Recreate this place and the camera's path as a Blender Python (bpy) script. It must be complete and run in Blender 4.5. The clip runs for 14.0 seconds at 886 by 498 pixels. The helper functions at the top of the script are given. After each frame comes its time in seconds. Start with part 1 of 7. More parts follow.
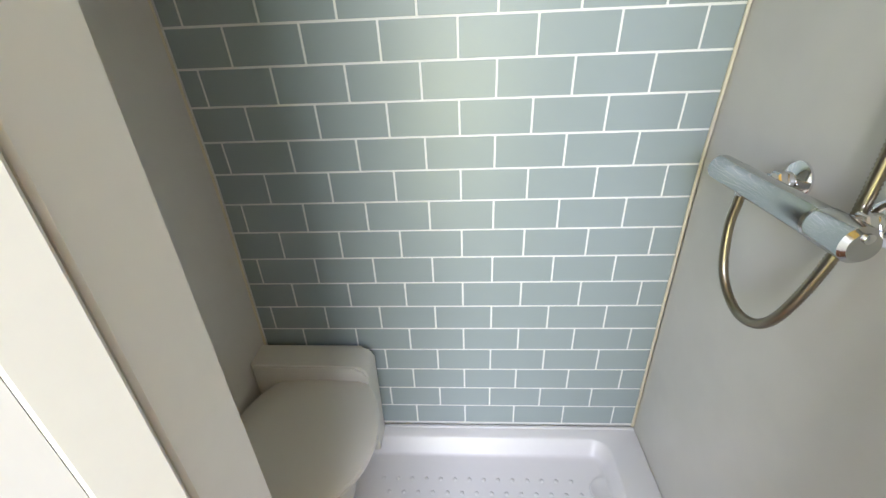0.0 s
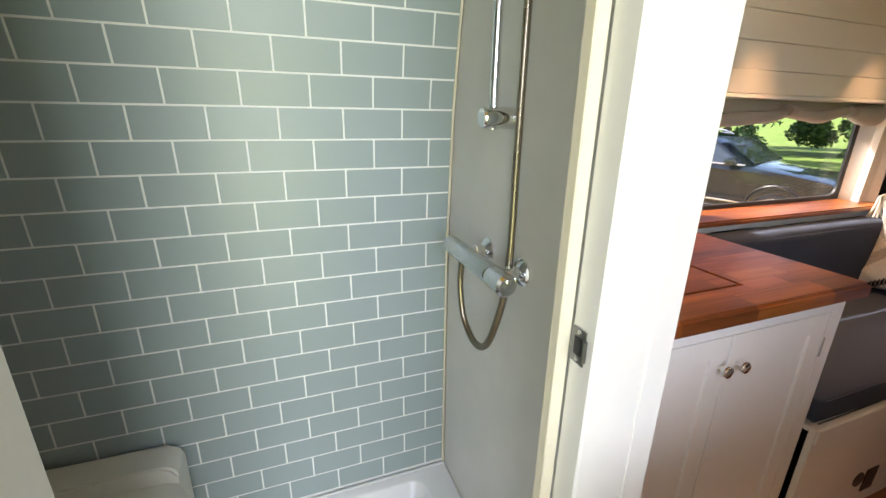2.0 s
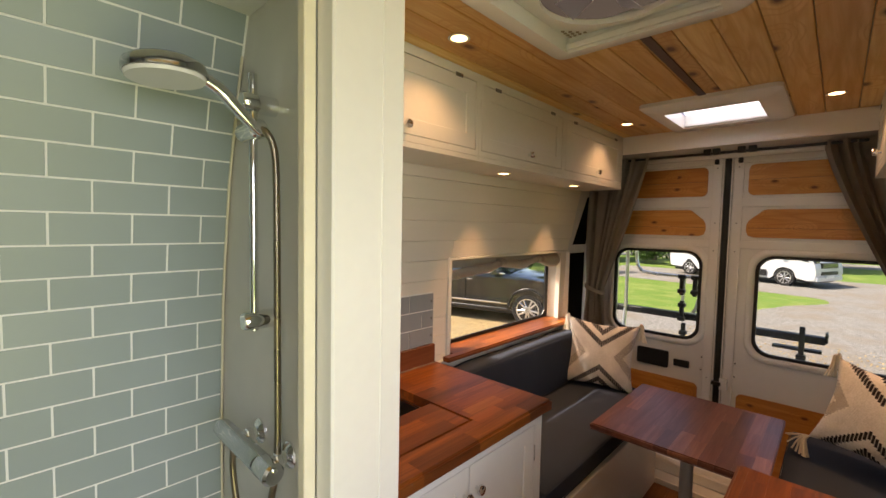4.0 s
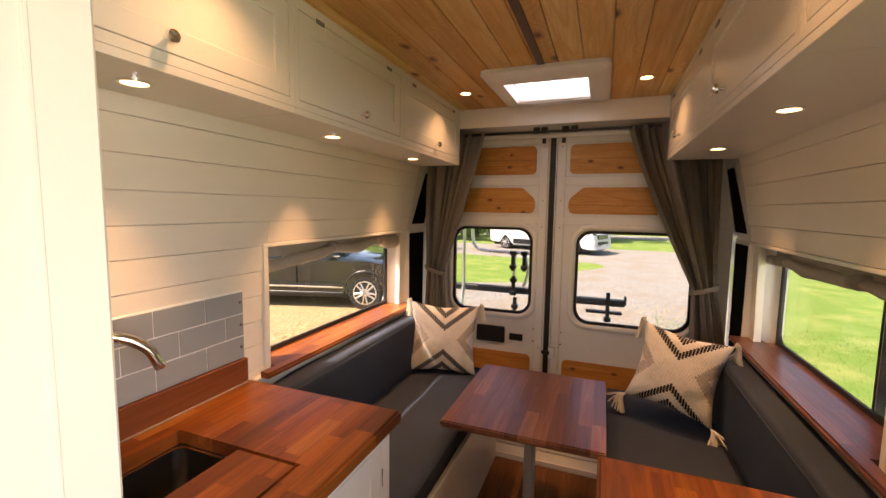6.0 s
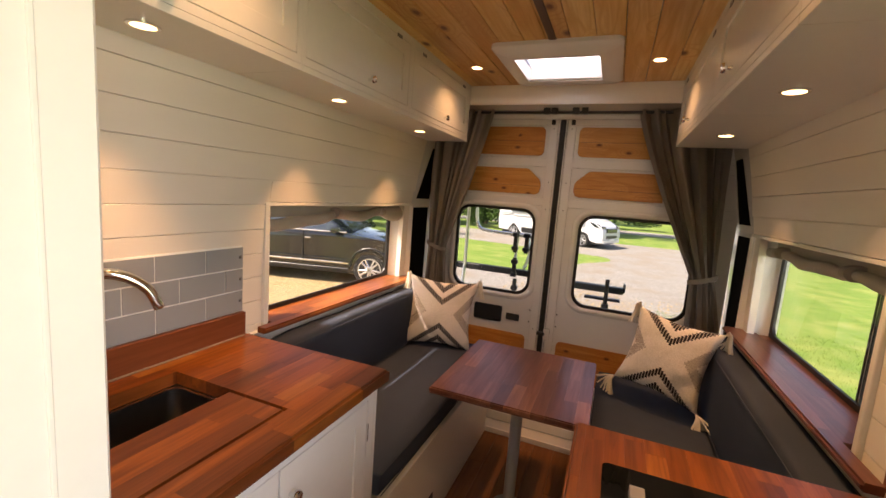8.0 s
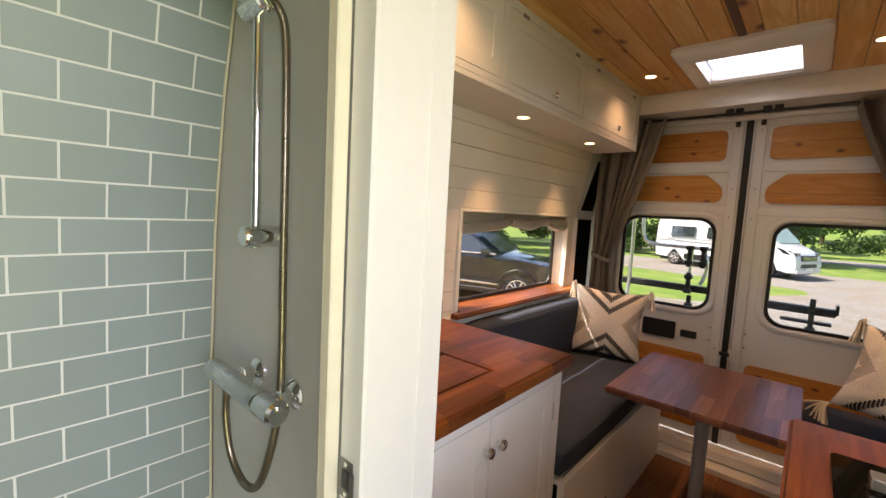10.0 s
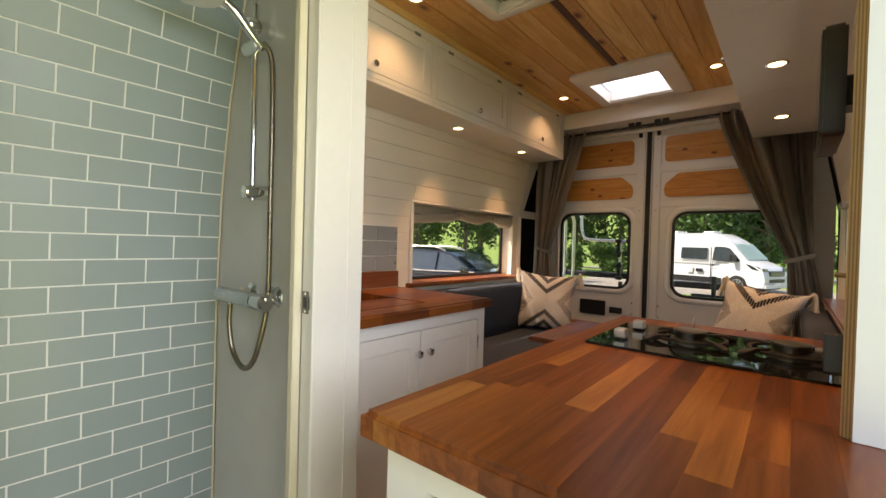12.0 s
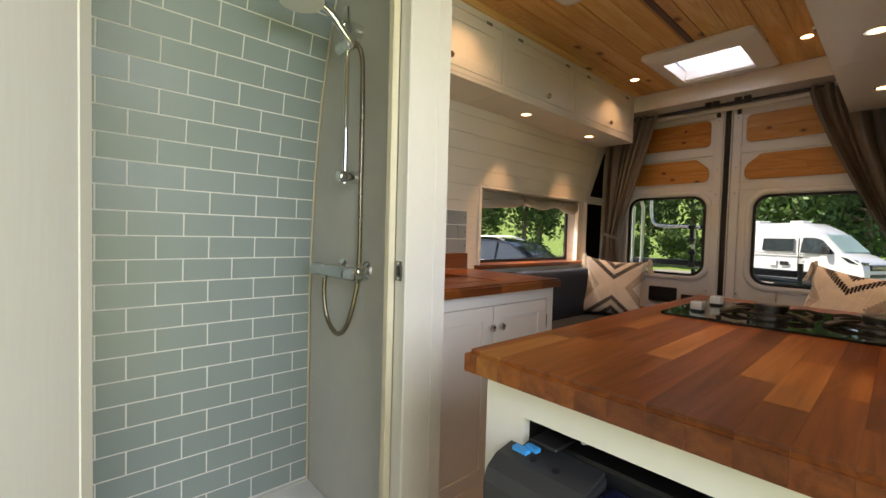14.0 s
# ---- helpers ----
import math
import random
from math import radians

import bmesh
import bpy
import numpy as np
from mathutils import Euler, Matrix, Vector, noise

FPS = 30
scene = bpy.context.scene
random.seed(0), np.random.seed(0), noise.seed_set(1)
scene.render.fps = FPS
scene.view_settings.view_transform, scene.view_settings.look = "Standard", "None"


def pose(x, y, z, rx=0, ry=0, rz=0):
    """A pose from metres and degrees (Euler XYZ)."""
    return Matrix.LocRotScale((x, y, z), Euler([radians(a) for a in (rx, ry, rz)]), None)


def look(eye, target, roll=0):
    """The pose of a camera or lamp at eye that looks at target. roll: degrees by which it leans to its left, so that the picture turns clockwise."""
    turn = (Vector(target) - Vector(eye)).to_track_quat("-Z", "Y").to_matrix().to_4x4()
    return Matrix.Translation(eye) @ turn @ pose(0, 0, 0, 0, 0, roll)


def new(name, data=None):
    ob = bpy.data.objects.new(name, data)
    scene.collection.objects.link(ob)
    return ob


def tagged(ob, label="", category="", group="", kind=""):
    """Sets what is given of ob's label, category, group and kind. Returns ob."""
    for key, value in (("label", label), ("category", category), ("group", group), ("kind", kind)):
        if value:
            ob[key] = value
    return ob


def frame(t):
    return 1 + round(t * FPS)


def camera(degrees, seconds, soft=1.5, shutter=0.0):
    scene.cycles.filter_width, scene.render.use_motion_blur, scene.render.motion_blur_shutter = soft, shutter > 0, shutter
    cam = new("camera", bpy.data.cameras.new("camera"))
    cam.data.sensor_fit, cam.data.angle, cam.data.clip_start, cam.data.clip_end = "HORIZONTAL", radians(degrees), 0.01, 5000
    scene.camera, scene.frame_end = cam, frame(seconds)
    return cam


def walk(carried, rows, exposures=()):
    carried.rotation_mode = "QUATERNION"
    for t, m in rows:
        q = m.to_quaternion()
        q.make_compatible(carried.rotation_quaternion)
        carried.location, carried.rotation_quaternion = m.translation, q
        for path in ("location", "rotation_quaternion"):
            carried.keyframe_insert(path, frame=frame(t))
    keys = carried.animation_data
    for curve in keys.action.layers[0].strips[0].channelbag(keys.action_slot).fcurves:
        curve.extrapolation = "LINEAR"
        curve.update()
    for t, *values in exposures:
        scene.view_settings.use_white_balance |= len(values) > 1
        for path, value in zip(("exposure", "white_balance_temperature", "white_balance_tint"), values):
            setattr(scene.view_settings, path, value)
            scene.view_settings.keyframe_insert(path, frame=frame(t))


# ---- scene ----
cam = camera(93.3, 14.0)
PATH = [
    (0, (0.12, 0.01, 1.245), (0.004, 1.765, 0.294), -2.5),
    (0.5, (0.149, -0.06, 1.233), (0.18, 1.642, 0.182), -1.3),
    (1, (0.179, -0.104, 1.198), (0.314, 1.588, 0.141), -0.2),
    (1.5, (0.205, -0.163, 1.224), (0.594, 1.582, 0.328), 1.3),
    (2, (0.189, -0.236, 1.335), (0.867, 1.54, 0.713), 1.0),
    (2.5, (0.122, -0.288, 1.448), (1.104, 1.423, 1.122), 1.3),
    (3, (0.085, -0.355, 1.537), (1.256, 1.258, 1.368), 1.0),
    (3.5, (0.091, -0.4, 1.563), (1.431, 1.08, 1.447), 1.1),
    (4, (0.195, -0.438, 1.574), (1.646, 0.933, 1.461), 1.1),
    (6.5, (0.483, -0.208, 1.552), (2.389, 0.363, 1.35), 1.6),
    (7, (0.476, -0.191, 1.543), (2.402, 0.306, 1.332), 2.6),
    (7.5, (0.472, -0.214, 1.522), (2.392, 0.289, 1.276), 3.7),
    (8, (0.465, -0.299, 1.503), (2.304, 0.441, 1.239), 4.3),
    (8.5, (0.443, -0.287, 1.515), (2.117, 0.753, 1.175), 4.4),
    (8.7, (0.396, -0.258, 1.503), (2.005, 0.877, 1.147), 4.1),
    (10.8, (0.189, -0.294, 1.264), (1.689, 1.027, 1.188), 1.8),
    (11, (0.172, -0.341, 1.217), (1.721, 0.923, 1.151), 1.3),
    (11.5, (0.082, -0.566, 1.169), (1.651, 0.672, 1.095), 1.5),
    (12, (-0.019, -0.742, 1.174), (1.514, 0.542, 1.148), 1.6),
    (12.5, (-0.067, -0.819, 1.178), (1.437, 0.498, 1.145), 1.7),
    (13, (-0.097, -0.82, 1.17), (1.368, 0.542, 1.136), 1.8),
    (13.5, (-0.131, -0.79, 1.15), (1.262, 0.644, 1.102), 1.8),
    (14, (-0.139, -0.765, 1.126), (1.207, 0.712, 1.053), 1.6),
]
walk(cam, [(t, look(eye, target, roll)) for t, eye, target, roll in PATH],
     [(0.0, 1.55, 6600, 26), (1.0, 1.3, 6600, 26), (1.5, 1.15, 6600, 24), (2.0, 1.25, 6700, 20), (2.5, 1.05, 7100, 18), (4.0, 0.65, 7600, 20), (6.5, 1.1, 8000, 26), (8.5, 0.9, 7800, 24), (11.0, 0.85, 7000, 20), (12.0, 0.7, 7500, 18), (12.5, 0.55, 7600, 18), (14.0, 0.6, 7300, 18)])

# ---- world, sun, lamps ----
SUN_DIR = Vector((0.42, -0.485, -0.865)).normalized()      # the way the sunlight travels
world = bpy.data.worlds.new("sky")
scene.world = world
world.use_nodes = True
wn = world.node_tree
sky = wn.nodes.new("ShaderNodeTexSky")
sky.sky_type, sky.sun_disc = "NISHITA", False
sky.sun_elevation = math.asin(-SUN_DIR.z)
sky.sun_rotation = math.atan2(-SUN_DIR.x, -SUN_DIR.y)
wn.links.new(sky.outputs[0], wn.nodes["Background"].inputs[0])
wn.nodes["Background"].inputs[1].default_value = 0.15
sun = new("sun", bpy.data.lights.new("sun", "SUN"))
sun.data.energy, sun.data.angle, sun.data.color = 5.0, radians(0.6), (1.0, 0.95, 0.86)
sun.matrix_world = look((0, 0, 6), Vector((0, 0, 6)) + SUN_DIR)


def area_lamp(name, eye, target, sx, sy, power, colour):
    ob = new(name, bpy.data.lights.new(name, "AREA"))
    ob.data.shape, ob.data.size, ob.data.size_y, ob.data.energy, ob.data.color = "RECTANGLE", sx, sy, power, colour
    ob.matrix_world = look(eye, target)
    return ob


# added area lamps outside the open sliding door, for its sky light and lawn bounce
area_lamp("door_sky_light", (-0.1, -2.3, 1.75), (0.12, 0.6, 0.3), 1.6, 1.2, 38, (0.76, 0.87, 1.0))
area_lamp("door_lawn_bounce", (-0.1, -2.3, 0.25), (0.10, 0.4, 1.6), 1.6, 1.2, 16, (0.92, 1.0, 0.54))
WARM = (1.0, 0.58, 0.28)
DOWN_L = [(1.115, 0.722), (1.831, 0.722), (2.546, 0.722)]
DOWN_R = [(1.10, -0.68), (1.814, -0.68), (2.536, -0.68)]
DOWN_C = [(1.185, 0.446), (2.596, 0.446), (1.185, -0.40), (2.592, -0.40)]
SHELF_Z, CEIL_Z = 1.825, 2.155
for lx, ly in DOWN_L + DOWN_R:
    lamp = new("shelf_spot", bpy.data.lights.new("shelf_spot", "SPOT"))
    lamp.data.energy, lamp.data.color, lamp.data.spot_size, lamp.data.spot_blend, lamp.data.shadow_soft_size = 11.0, WARM, radians(76), 0.75, 0.012
    lamp.matrix_world = look((lx, ly, SHELF_Z - 0.012), (lx, ly, 0))
for lx, ly in DOWN_C:
    lamp = new("ceiling_spot", bpy.data.lights.new("ceiling_spot", "SPOT"))
    lamp.data.energy, lamp.data.color, lamp.data.spot_size, lamp.data.spot_blend, lamp.data.shadow_soft_size = 3.5, WARM, radians(130), 1.0, 0.012
    lamp.matrix_world = look((lx, ly, CEIL_Z - 0.012), (lx, ly, 0))

# ---- materials ----


class Nodes:
    def __init__(self, name):
        self.m = bpy.data.materials.new(name)
        self.m.use_nodes = True
        self.t = self.m.node_tree
        self.b = self.t.nodes["Principled BSDF"]

    def n(self, kind, **inputs):
        node = self.t.nodes.new("ShaderNode" + kind)
        for k, v in inputs.items():
            key = int(k[1:]) if k[0] == "i" and k[1:].isdigit() else k.replace("_", " ")
            self.put(node, key, v)
        return node

    def put(self, node, key, v):
        if isinstance(v, bpy.types.NodeSocket):
            self.t.links.new(v, node.inputs[key])
        else:
            node.inputs[key].default_value = v

    def ramp(self, fac, stops):
        r = self.n("ValToRGB", i0=fac)
        el = r.color_ramp.elements
        while len(el) < len(stops):
            el.new(0.5)
        for e, (p, c) in zip(el, stops):
            e.position, e.color = p, (*c, 1)
        return r.outputs[0]

    def mix(self, fac, a, b, mode="MIX"):
        m = self.t.nodes.new("ShaderNodeMix")
        m.data_type, m.blend_type = "RGBA", mode
        self.put(m, 0, fac), self.put(m, 6, a if isinstance(a, bpy.types.NodeSocket) else (*a, 1)), self.put(m, 7, b if isinstance(b, bpy.types.NodeSocket) else (*b, 1))
        return m.outputs[2]

    def math(self, op, a, b=0.0):
        m = self.t.nodes.new("ShaderNodeMath")
        m.operation = op
        self.put(m, 0, a), self.put(m, 1, b)
        return m.outputs[0]

    def coords(self, scale=(1, 1, 1), rot=(0, 0, 0), space="Object"):
        tc = self.n("TexCoord")
        return self.n("Mapping", Vector=tc.outputs[space], Scale=scale, Rotation=rot).outputs[0]

    def noise(self, vec, scale, detail=3, rough=0.55):
        return self.n("TexNoise", Vector=vec, Scale=scale, Detail=detail, Roughness=rough).outputs[0]

    def bump(self, height, strength, distance=0.002):
        bn = self.n("Bump", Height=height, Strength=strength, Distance=distance)
        self.t.links.new(bn.outputs[0], self.b.inputs["Normal"])


def surface(name, colour, rough=0.5, metal=0.0, vary=0.08, fine=60, coarse=3, bump=0.1, dist=0.001, rough_vary=0.08, stretch=(1, 1, 1), coat=0.0, sheen=0.0, spec=0.5):
    """A plain stuff: its colour varied at two scales, fine relief, uneven gloss."""
    w = Nodes(name)
    v = w.coords(stretch)
    f, c = w.noise(v, fine), w.noise(v, coarse, 2)
    dark, light = [tuple(min(1, k * s) for k in colour) for s in (1 - vary, 1 + vary)]
    col = w.mix(f, dark, light)
    col = w.mix(w.math("MULTIPLY", c, 0.6), col, tuple(k * (1 - vary) for k in colour))
    w.put(w.b, "Base Color", col)
    w.put(w.b, "Roughness", w.math("ADD", w.math("MULTIPLY", c, rough_vary), rough - rough_vary / 2))
    w.b.inputs["Metallic"].default_value = metal
    w.b.inputs["Coat Weight"].default_value = coat
    w.b.inputs["Sheen Weight"].default_value = sheen
    w.b.inputs["Specular IOR Level"].default_value = spec
    if bump:
        w.bump(f, bump, dist)
    return w.m


def timber(name, tones, rough=0.35, axis=0, knots=0.0, by="Object", bump=0.15, coat=0.0, grain=1.0, deep=(0.62, 0.5, 0.42), plane=(0, 1), rings=0.0):
    """Wood with its grain along one axis; each piece has its own tone."""
    w = Nodes(name)
    rnd = w.n("ObjectInfo").outputs["Random"] if by == "Object" else w.n("NewGeometry").outputs["Random Per Island"]
    tc = w.n("TexCoord").outputs["Object"]
    off = w.n("CombineXYZ", X=w.math("MULTIPLY", rnd, 37.0), Y=w.math("MULTIPLY", rnd, 91.0), Z=w.math("MULTIPLY", rnd, 13.0)).outputs[0]
    vec = w.n("VectorMath", i0=tc, i1=off).outputs[0]
    s = [14.0 * grain] * 3
    s[axis] = 0.9 * grain
    v = w.n("Mapping", Vector=vec, Scale=tuple(s)).outputs[0]
    warp = w.noise(vec, 2.2, 2)
    g = w.n("TexNoise", Vector=v, Scale=2.2, Detail=5, Roughness=0.65, Distortion=0.8).outputs[0]
    fine_s = [120.0] * 3
    fine_s[axis] = 4.0
    pores = w.noise(w.n("Mapping", Vector=vec, Scale=tuple(fine_s)).outputs[0], 1.0, 2)
    base = w.ramp(rnd, tones)
    dark = w.mix(1.0, base, deep, "MULTIPLY")
    col = w.mix(w.math("MULTIPLY", w.ramp(g, [(0.38, (0, 0, 0)), (0.64, (1, 1, 1))]), 0.85), base, dark)
    col = w.mix(w.math("MULTIPLY", w.ramp(pores, [(0.5, (0, 0, 0)), (0.75, (1, 1, 1))]), 0.35), col, dark)
    col = w.mix(w.math("MULTIPLY", warp, 0.25), col, dark)
    if knots:
        sep = w.n("SeparateXYZ", Vector=vec)
        flat = w.n("CombineXYZ", X=w.math("MULTIPLY", sep.outputs[plane[0]], 0.55), Y=sep.outputs[plane[1]]).outputs[0]
        cell = w.n("TexVoronoi", Vector=flat, Scale=knots, Randomness=1.0)
        cell.voronoi_dimensions = "2D"
        vor = cell.outputs["Distance"]
        # growth rings that swell round each knot
        bend = w.math("ADD", w.math("MULTIPLY", w.noise(w.n("Mapping", Vector=vec, Scale=tuple(0.6 if i == axis else 5.0 for i in range(3))).outputs[0], 1.0, 2), 7.0), w.math("MULTIPLY", w.ramp(vor, [(0.0, (1, 1, 1)), (0.35, (0, 0, 0))]), 2.2))
        ring = w.math("PINGPONG", bend, 0.32)
        col = w.mix(w.math("MULTIPLY", w.ramp(ring, [(0.0, (1, 1, 1)), (0.14, (0, 0, 0))]), rings), col, dark)
        spot = w.ramp(w.math("ADD", vor, w.math("MULTIPLY", w.noise(vec, 60, 2), 0.03)), [(0.055, (1, 1, 1)), (0.09, (0.45, 0.45, 0.45)), (0.14, (0, 0, 0))])
        chance = w.n("SeparateColor", Color=cell.outputs["Color"])
        some = w.math("GREATER_THAN", chance.outputs[0], 0.42)
        col = w.mix(w.math("MULTIPLY", spot, some), col, (0.15, 0.045, 0.012))
    w.put(w.b, "Base Color", col)
    w.put(w.b, "Roughness", w.math("ADD", w.math("MULTIPLY", g, 0.15), rough - 0.07))
    w.b.inputs["Coat Weight"].default_value = coat
    w.b.inputs["Coat Roughness"].default_value = 0.25
    w.b.inputs["Specular IOR Level"].default_value = 0.42
    w.bump(w.math("ADD", w.math("MULTIPLY", g, 0.6), pores), bump, 0.0006)
    return w.m


def glass(name, colour=(0.93, 0.96, 0.95), rough=0.0):
    w = Nodes(name)
    w.b.inputs["Base Color"].default_value = (*colour, 1)
    w.b.inputs["Roughness"].default_value = rough
    w.b.inputs["Transmission Weight"].default_value = 1.0
    w.b.inputs["IOR"].default_value = 1.12
    return w.m


def glow(name, colour, strength):
    w = Nodes(name)
    w.b.inputs["Base Color"].default_value = (*colour, 1)
    w.b.inputs["Emission Color"].default_value = (*colour, 1)
    w.b.inputs["Emission Strength"].default_value = strength
    return w.m


IROKO = [(0.0, (0.14, 0.040, 0.012)), (0.25, (0.23, 0.066, 0.014)), (0.55, (0.33, 0.100, 0.018)), (0.75, (0.21, 0.058, 0.014)), (1.0, (0.40, 0.140, 0.026))]
IROKO_PALE = [(0.0, (0.33, 0.125, 0.026)), (1.0, (0.42, 0.170, 0.038))]
WALNUT = [(0.0, (0.13, 0.05, 0.035)), (0.4, (0.19, 0.075, 0.05)), (0.75, (0.25, 0.10, 0.065)), (1.0, (0.34, 0.15, 0.09))]
PINE = [(0.0, (0.74, 0.44, 0.14)), (0.3, (0.88, 0.64, 0.27)), (0.55, (0.56, 0.28, 0.085)), (0.8, (0.90, 0.67, 0.30)), (1.0, (0.80, 0.51, 0.19))]
M = dict(
    worktop=timber("oiled_hardwood_stave", IROKO, 0.31, 0, bump=0.3, deep=(0.36, 0.27, 0.22)),
    worktop_pale=timber("oiled_pale_hardwood_stave", IROKO_PALE, 0.31, 0, bump=0.3, deep=(0.52, 0.38, 0.28)),
    worktop_edge=timber("oiled_hardwood_edge", [(0.0, (0.19, 0.06, 0.025)), (1.0, (0.23, 0.075, 0.03))], 0.35, 0),
    table=timber("dark_hardwood_stave", WALNUT, 0.30, 0, coat=0.12, deep=(0.55, 0.46, 0.42)),
    pine=timber("pine_plank", PINE, 0.42, 0, knots=5.2, by="Island", deep=(0.78, 0.62, 0.45), rings=0.8),
    pine_panel=timber("varnished_pine", [(0.0, (0.62, 0.28, 0.07)), (1.0, (0.70, 0.36, 0.10))], 0.35, 1, knots=9.0, coat=0.2, deep=(0.72, 0.55, 0.40), plane=(1, 2), rings=0.7),
    floor=timber("floor_board", [(0.0, (0.21, 0.085, 0.030)), (0.5, (0.27, 0.115, 0.040)), (1.0, (0.235, 0.097, 0.034))], 0.38, 0, deep=(0.66, 0.56, 0.50)),
    ply_dark=surface("plywood_dark_ply", (0.36, 0.22, 0.10), 0.6, vary=0.2, fine=90, stretch=(1, 1, 0.1)),
    ply=surface("plywood_edge", (0.62, 0.43, 0.22), 0.6, vary=0.18, fine=90, stretch=(1, 1, 0.1)),
    board=surface("cream_painted_board", (0.80, 0.75, 0.66), 0.45, vary=0.04, fine=25, bump=0.06, stretch=(0.25, 1, 1)),
    white=surface("white_satin_paint", (0.82, 0.80, 0.76), 0.30, vary=0.03, fine=40, bump=0.015),
    cream=surface("cream_gloss_paint", (0.76, 0.745, 0.69), 0.30, vary=0.04, fine=40, bump=0.03),
    doorskin=surface("brushed_white_board", (0.80, 0.79, 0.77), 0.5, vary=0.07, fine=30, bump=0.12, stretch=(3, 3, 0.25)),
    metalwhite=surface("white_van_metal", (0.80, 0.79, 0.77), 0.22, vary=0.03, fine=20, bump=0.03, coat=0.6),
    panel=surface("shower_wall_board", (0.66, 0.64, 0.60), 0.30, vary=0.09, fine=9, coarse=2.5, bump=0.05, dist=0.002),
    laminate=surface("cool_white_laminate", (0.66, 0.69, 0.71), 0.4, vary=0.02, fine=40, bump=0.02),
    silicone=surface("grey_brown_sealant", (0.28, 0.21, 0.15), 0.45, vary=0.2, fine=50),
    walnut_dark=timber("dark_walnut_strip", [(0.0, (0.08, 0.032, 0.014)), (1.0, (0.10, 0.04, 0.018))], 0.4, 0),
    tile=surface("sage_glazed_tile", (0.30, 0.36, 0.36), 0.34, vary=0.05, fine=8, coarse=2, bump=0.05),
    tile_grey=surface("grey_glazed_tile", (0.285, 0.315, 0.335), 0.3, vary=0.05, fine=10, bump=0.04),
    grout=surface("pale_grout", (0.82, 0.83, 0.80), 0.7, vary=0.05, fine=90, bump=0.2),
    sealant=surface("yellowed_sealant", (0.72, 0.66, 0.50), 0.45, vary=0.08, fine=30),
    plastic=surface("white_moulded_plastic", (0.80, 0.79, 0.78), 0.25, vary=0.02, fine=50, bump=0.03),
    toilet=surface("ivory_moulded_plastic", (0.72, 0.70, 0.64), 0.33, vary=0.02, fine=50, bump=0.03),
    chrome=surface("polished_chrome", (0.82, 0.83, 0.84), 0.08, 1.0, vary=0.03, fine=8, bump=0),
    # chrome with a lowered colour that paints in the valve's dark reflections
    dull_chrome=surface("reflection_darkened_chrome", (0.60, 0.61, 0.62), 0.12, 1.0, vary=0.06, fine=18, bump=0.02),
    hose=surface("steel_hose", (0.34, 0.29, 0.22), 0.28, 1.0, vary=0.05, fine=20, bump=0),
    steel=surface("dark_brushed_steel", (0.25, 0.25, 0.25), 0.3, 1.0, vary=0.1, fine=60),
    # near-black colour that paints the shade inside the pillars' openings
    void=surface("painted_cavity_shade", (0.004, 0.004, 0.004), 0.9, vary=0.2, bump=0, spec=0.1),
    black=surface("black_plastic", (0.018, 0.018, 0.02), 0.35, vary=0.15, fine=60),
    rubber=surface("black_rubber", (0.012, 0.012, 0.012), 0.5, vary=0.15, fine=60),
    blackglass=surface("black_hob_glass", (0.006, 0.007, 0.008), 0.03, vary=0.05, fine=10, bump=0, rough_vary=0.01),
    iron=surface("cast_iron", (0.02, 0.02, 0.02), 0.55, vary=0.2, fine=120, bump=0.3),
    cushion=surface("charcoal_woven_cover", (0.040, 0.052, 0.076), 0.85, vary=0.3, fine=420, coarse=5, bump=0.35, dist=0.0008, spec=0.25),
    curtain=surface("taupe_linen", (0.37, 0.335, 0.29), 0.85, vary=0.14, fine=300, bump=0.3, dist=0.0006),
    blind=surface("beige_canvas", (0.42, 0.39, 0.33), 0.85, vary=0.1, fine=300, bump=0.3, sheen=0.1),
    tassel=surface("cream_cotton", (0.78, 0.72, 0.62), 0.9, vary=0.08, fine=200, bump=0.4),
    grey_metal=surface("grey_powder_coat", (0.36, 0.37, 0.39), 0.4, vary=0.04, fine=80),
    blue=surface("blue_plastic", (0.02, 0.30, 0.75), 0.35, vary=0.05),
    blueglass=surface("dark_blue_glass", (0.01, 0.015, 0.05), 0.06, vary=0.05, bump=0),
    glass=glass("window_glass"),
    tint=surface("tinted_car_glass", (0.035, 0.045, 0.050), 0.04, vary=0.1, bump=0, spec=1.0, coat=1.0),
    roofglass=surface("opal_roof_light", (0.85, 0.86, 0.90), 0.3, vary=0.02),
    lampglow=glow("warm_lamp", (1.0, 0.70, 0.36), 4.0),
    suv=surface("dark_metallic_car_paint", (0.006, 0.010, 0.016), 0.10, 0.2, vary=0.1, fine=300, bump=0, coat=1.0, spec=0.5),
    vanpaint=surface("white_car_paint", (0.66, 0.67, 0.69), 0.2, vary=0.02, bump=0, coat=0.5),
    # the upright streaks in this colour paint reflections on the slate lining
    slate_trim=surface("slate_lining_painted_reflections", (0.045, 0.065, 0.075), 0.25, vary=0.35, fine=14, coarse=5, stretch=(3, 1, 0.4)),
    tyre=surface("tyre_rubber", (0.02, 0.02, 0.02), 0.8, vary=0.15),
    alloy=surface("silver_alloy", (0.72, 0.72, 0.74), 0.28, 0.9, vary=0.04),
    trunk=surface("tree_bark", (0.20, 0.15, 0.10), 0.9, vary=0.35, fine=12, bump=0.6, dist=0.02, stretch=(1, 1, 0.2)),
    shade=surface("silver_windscreen_blind", (0.6, 0.75, 0.72), 0.35, 0.3, vary=0.05),
)
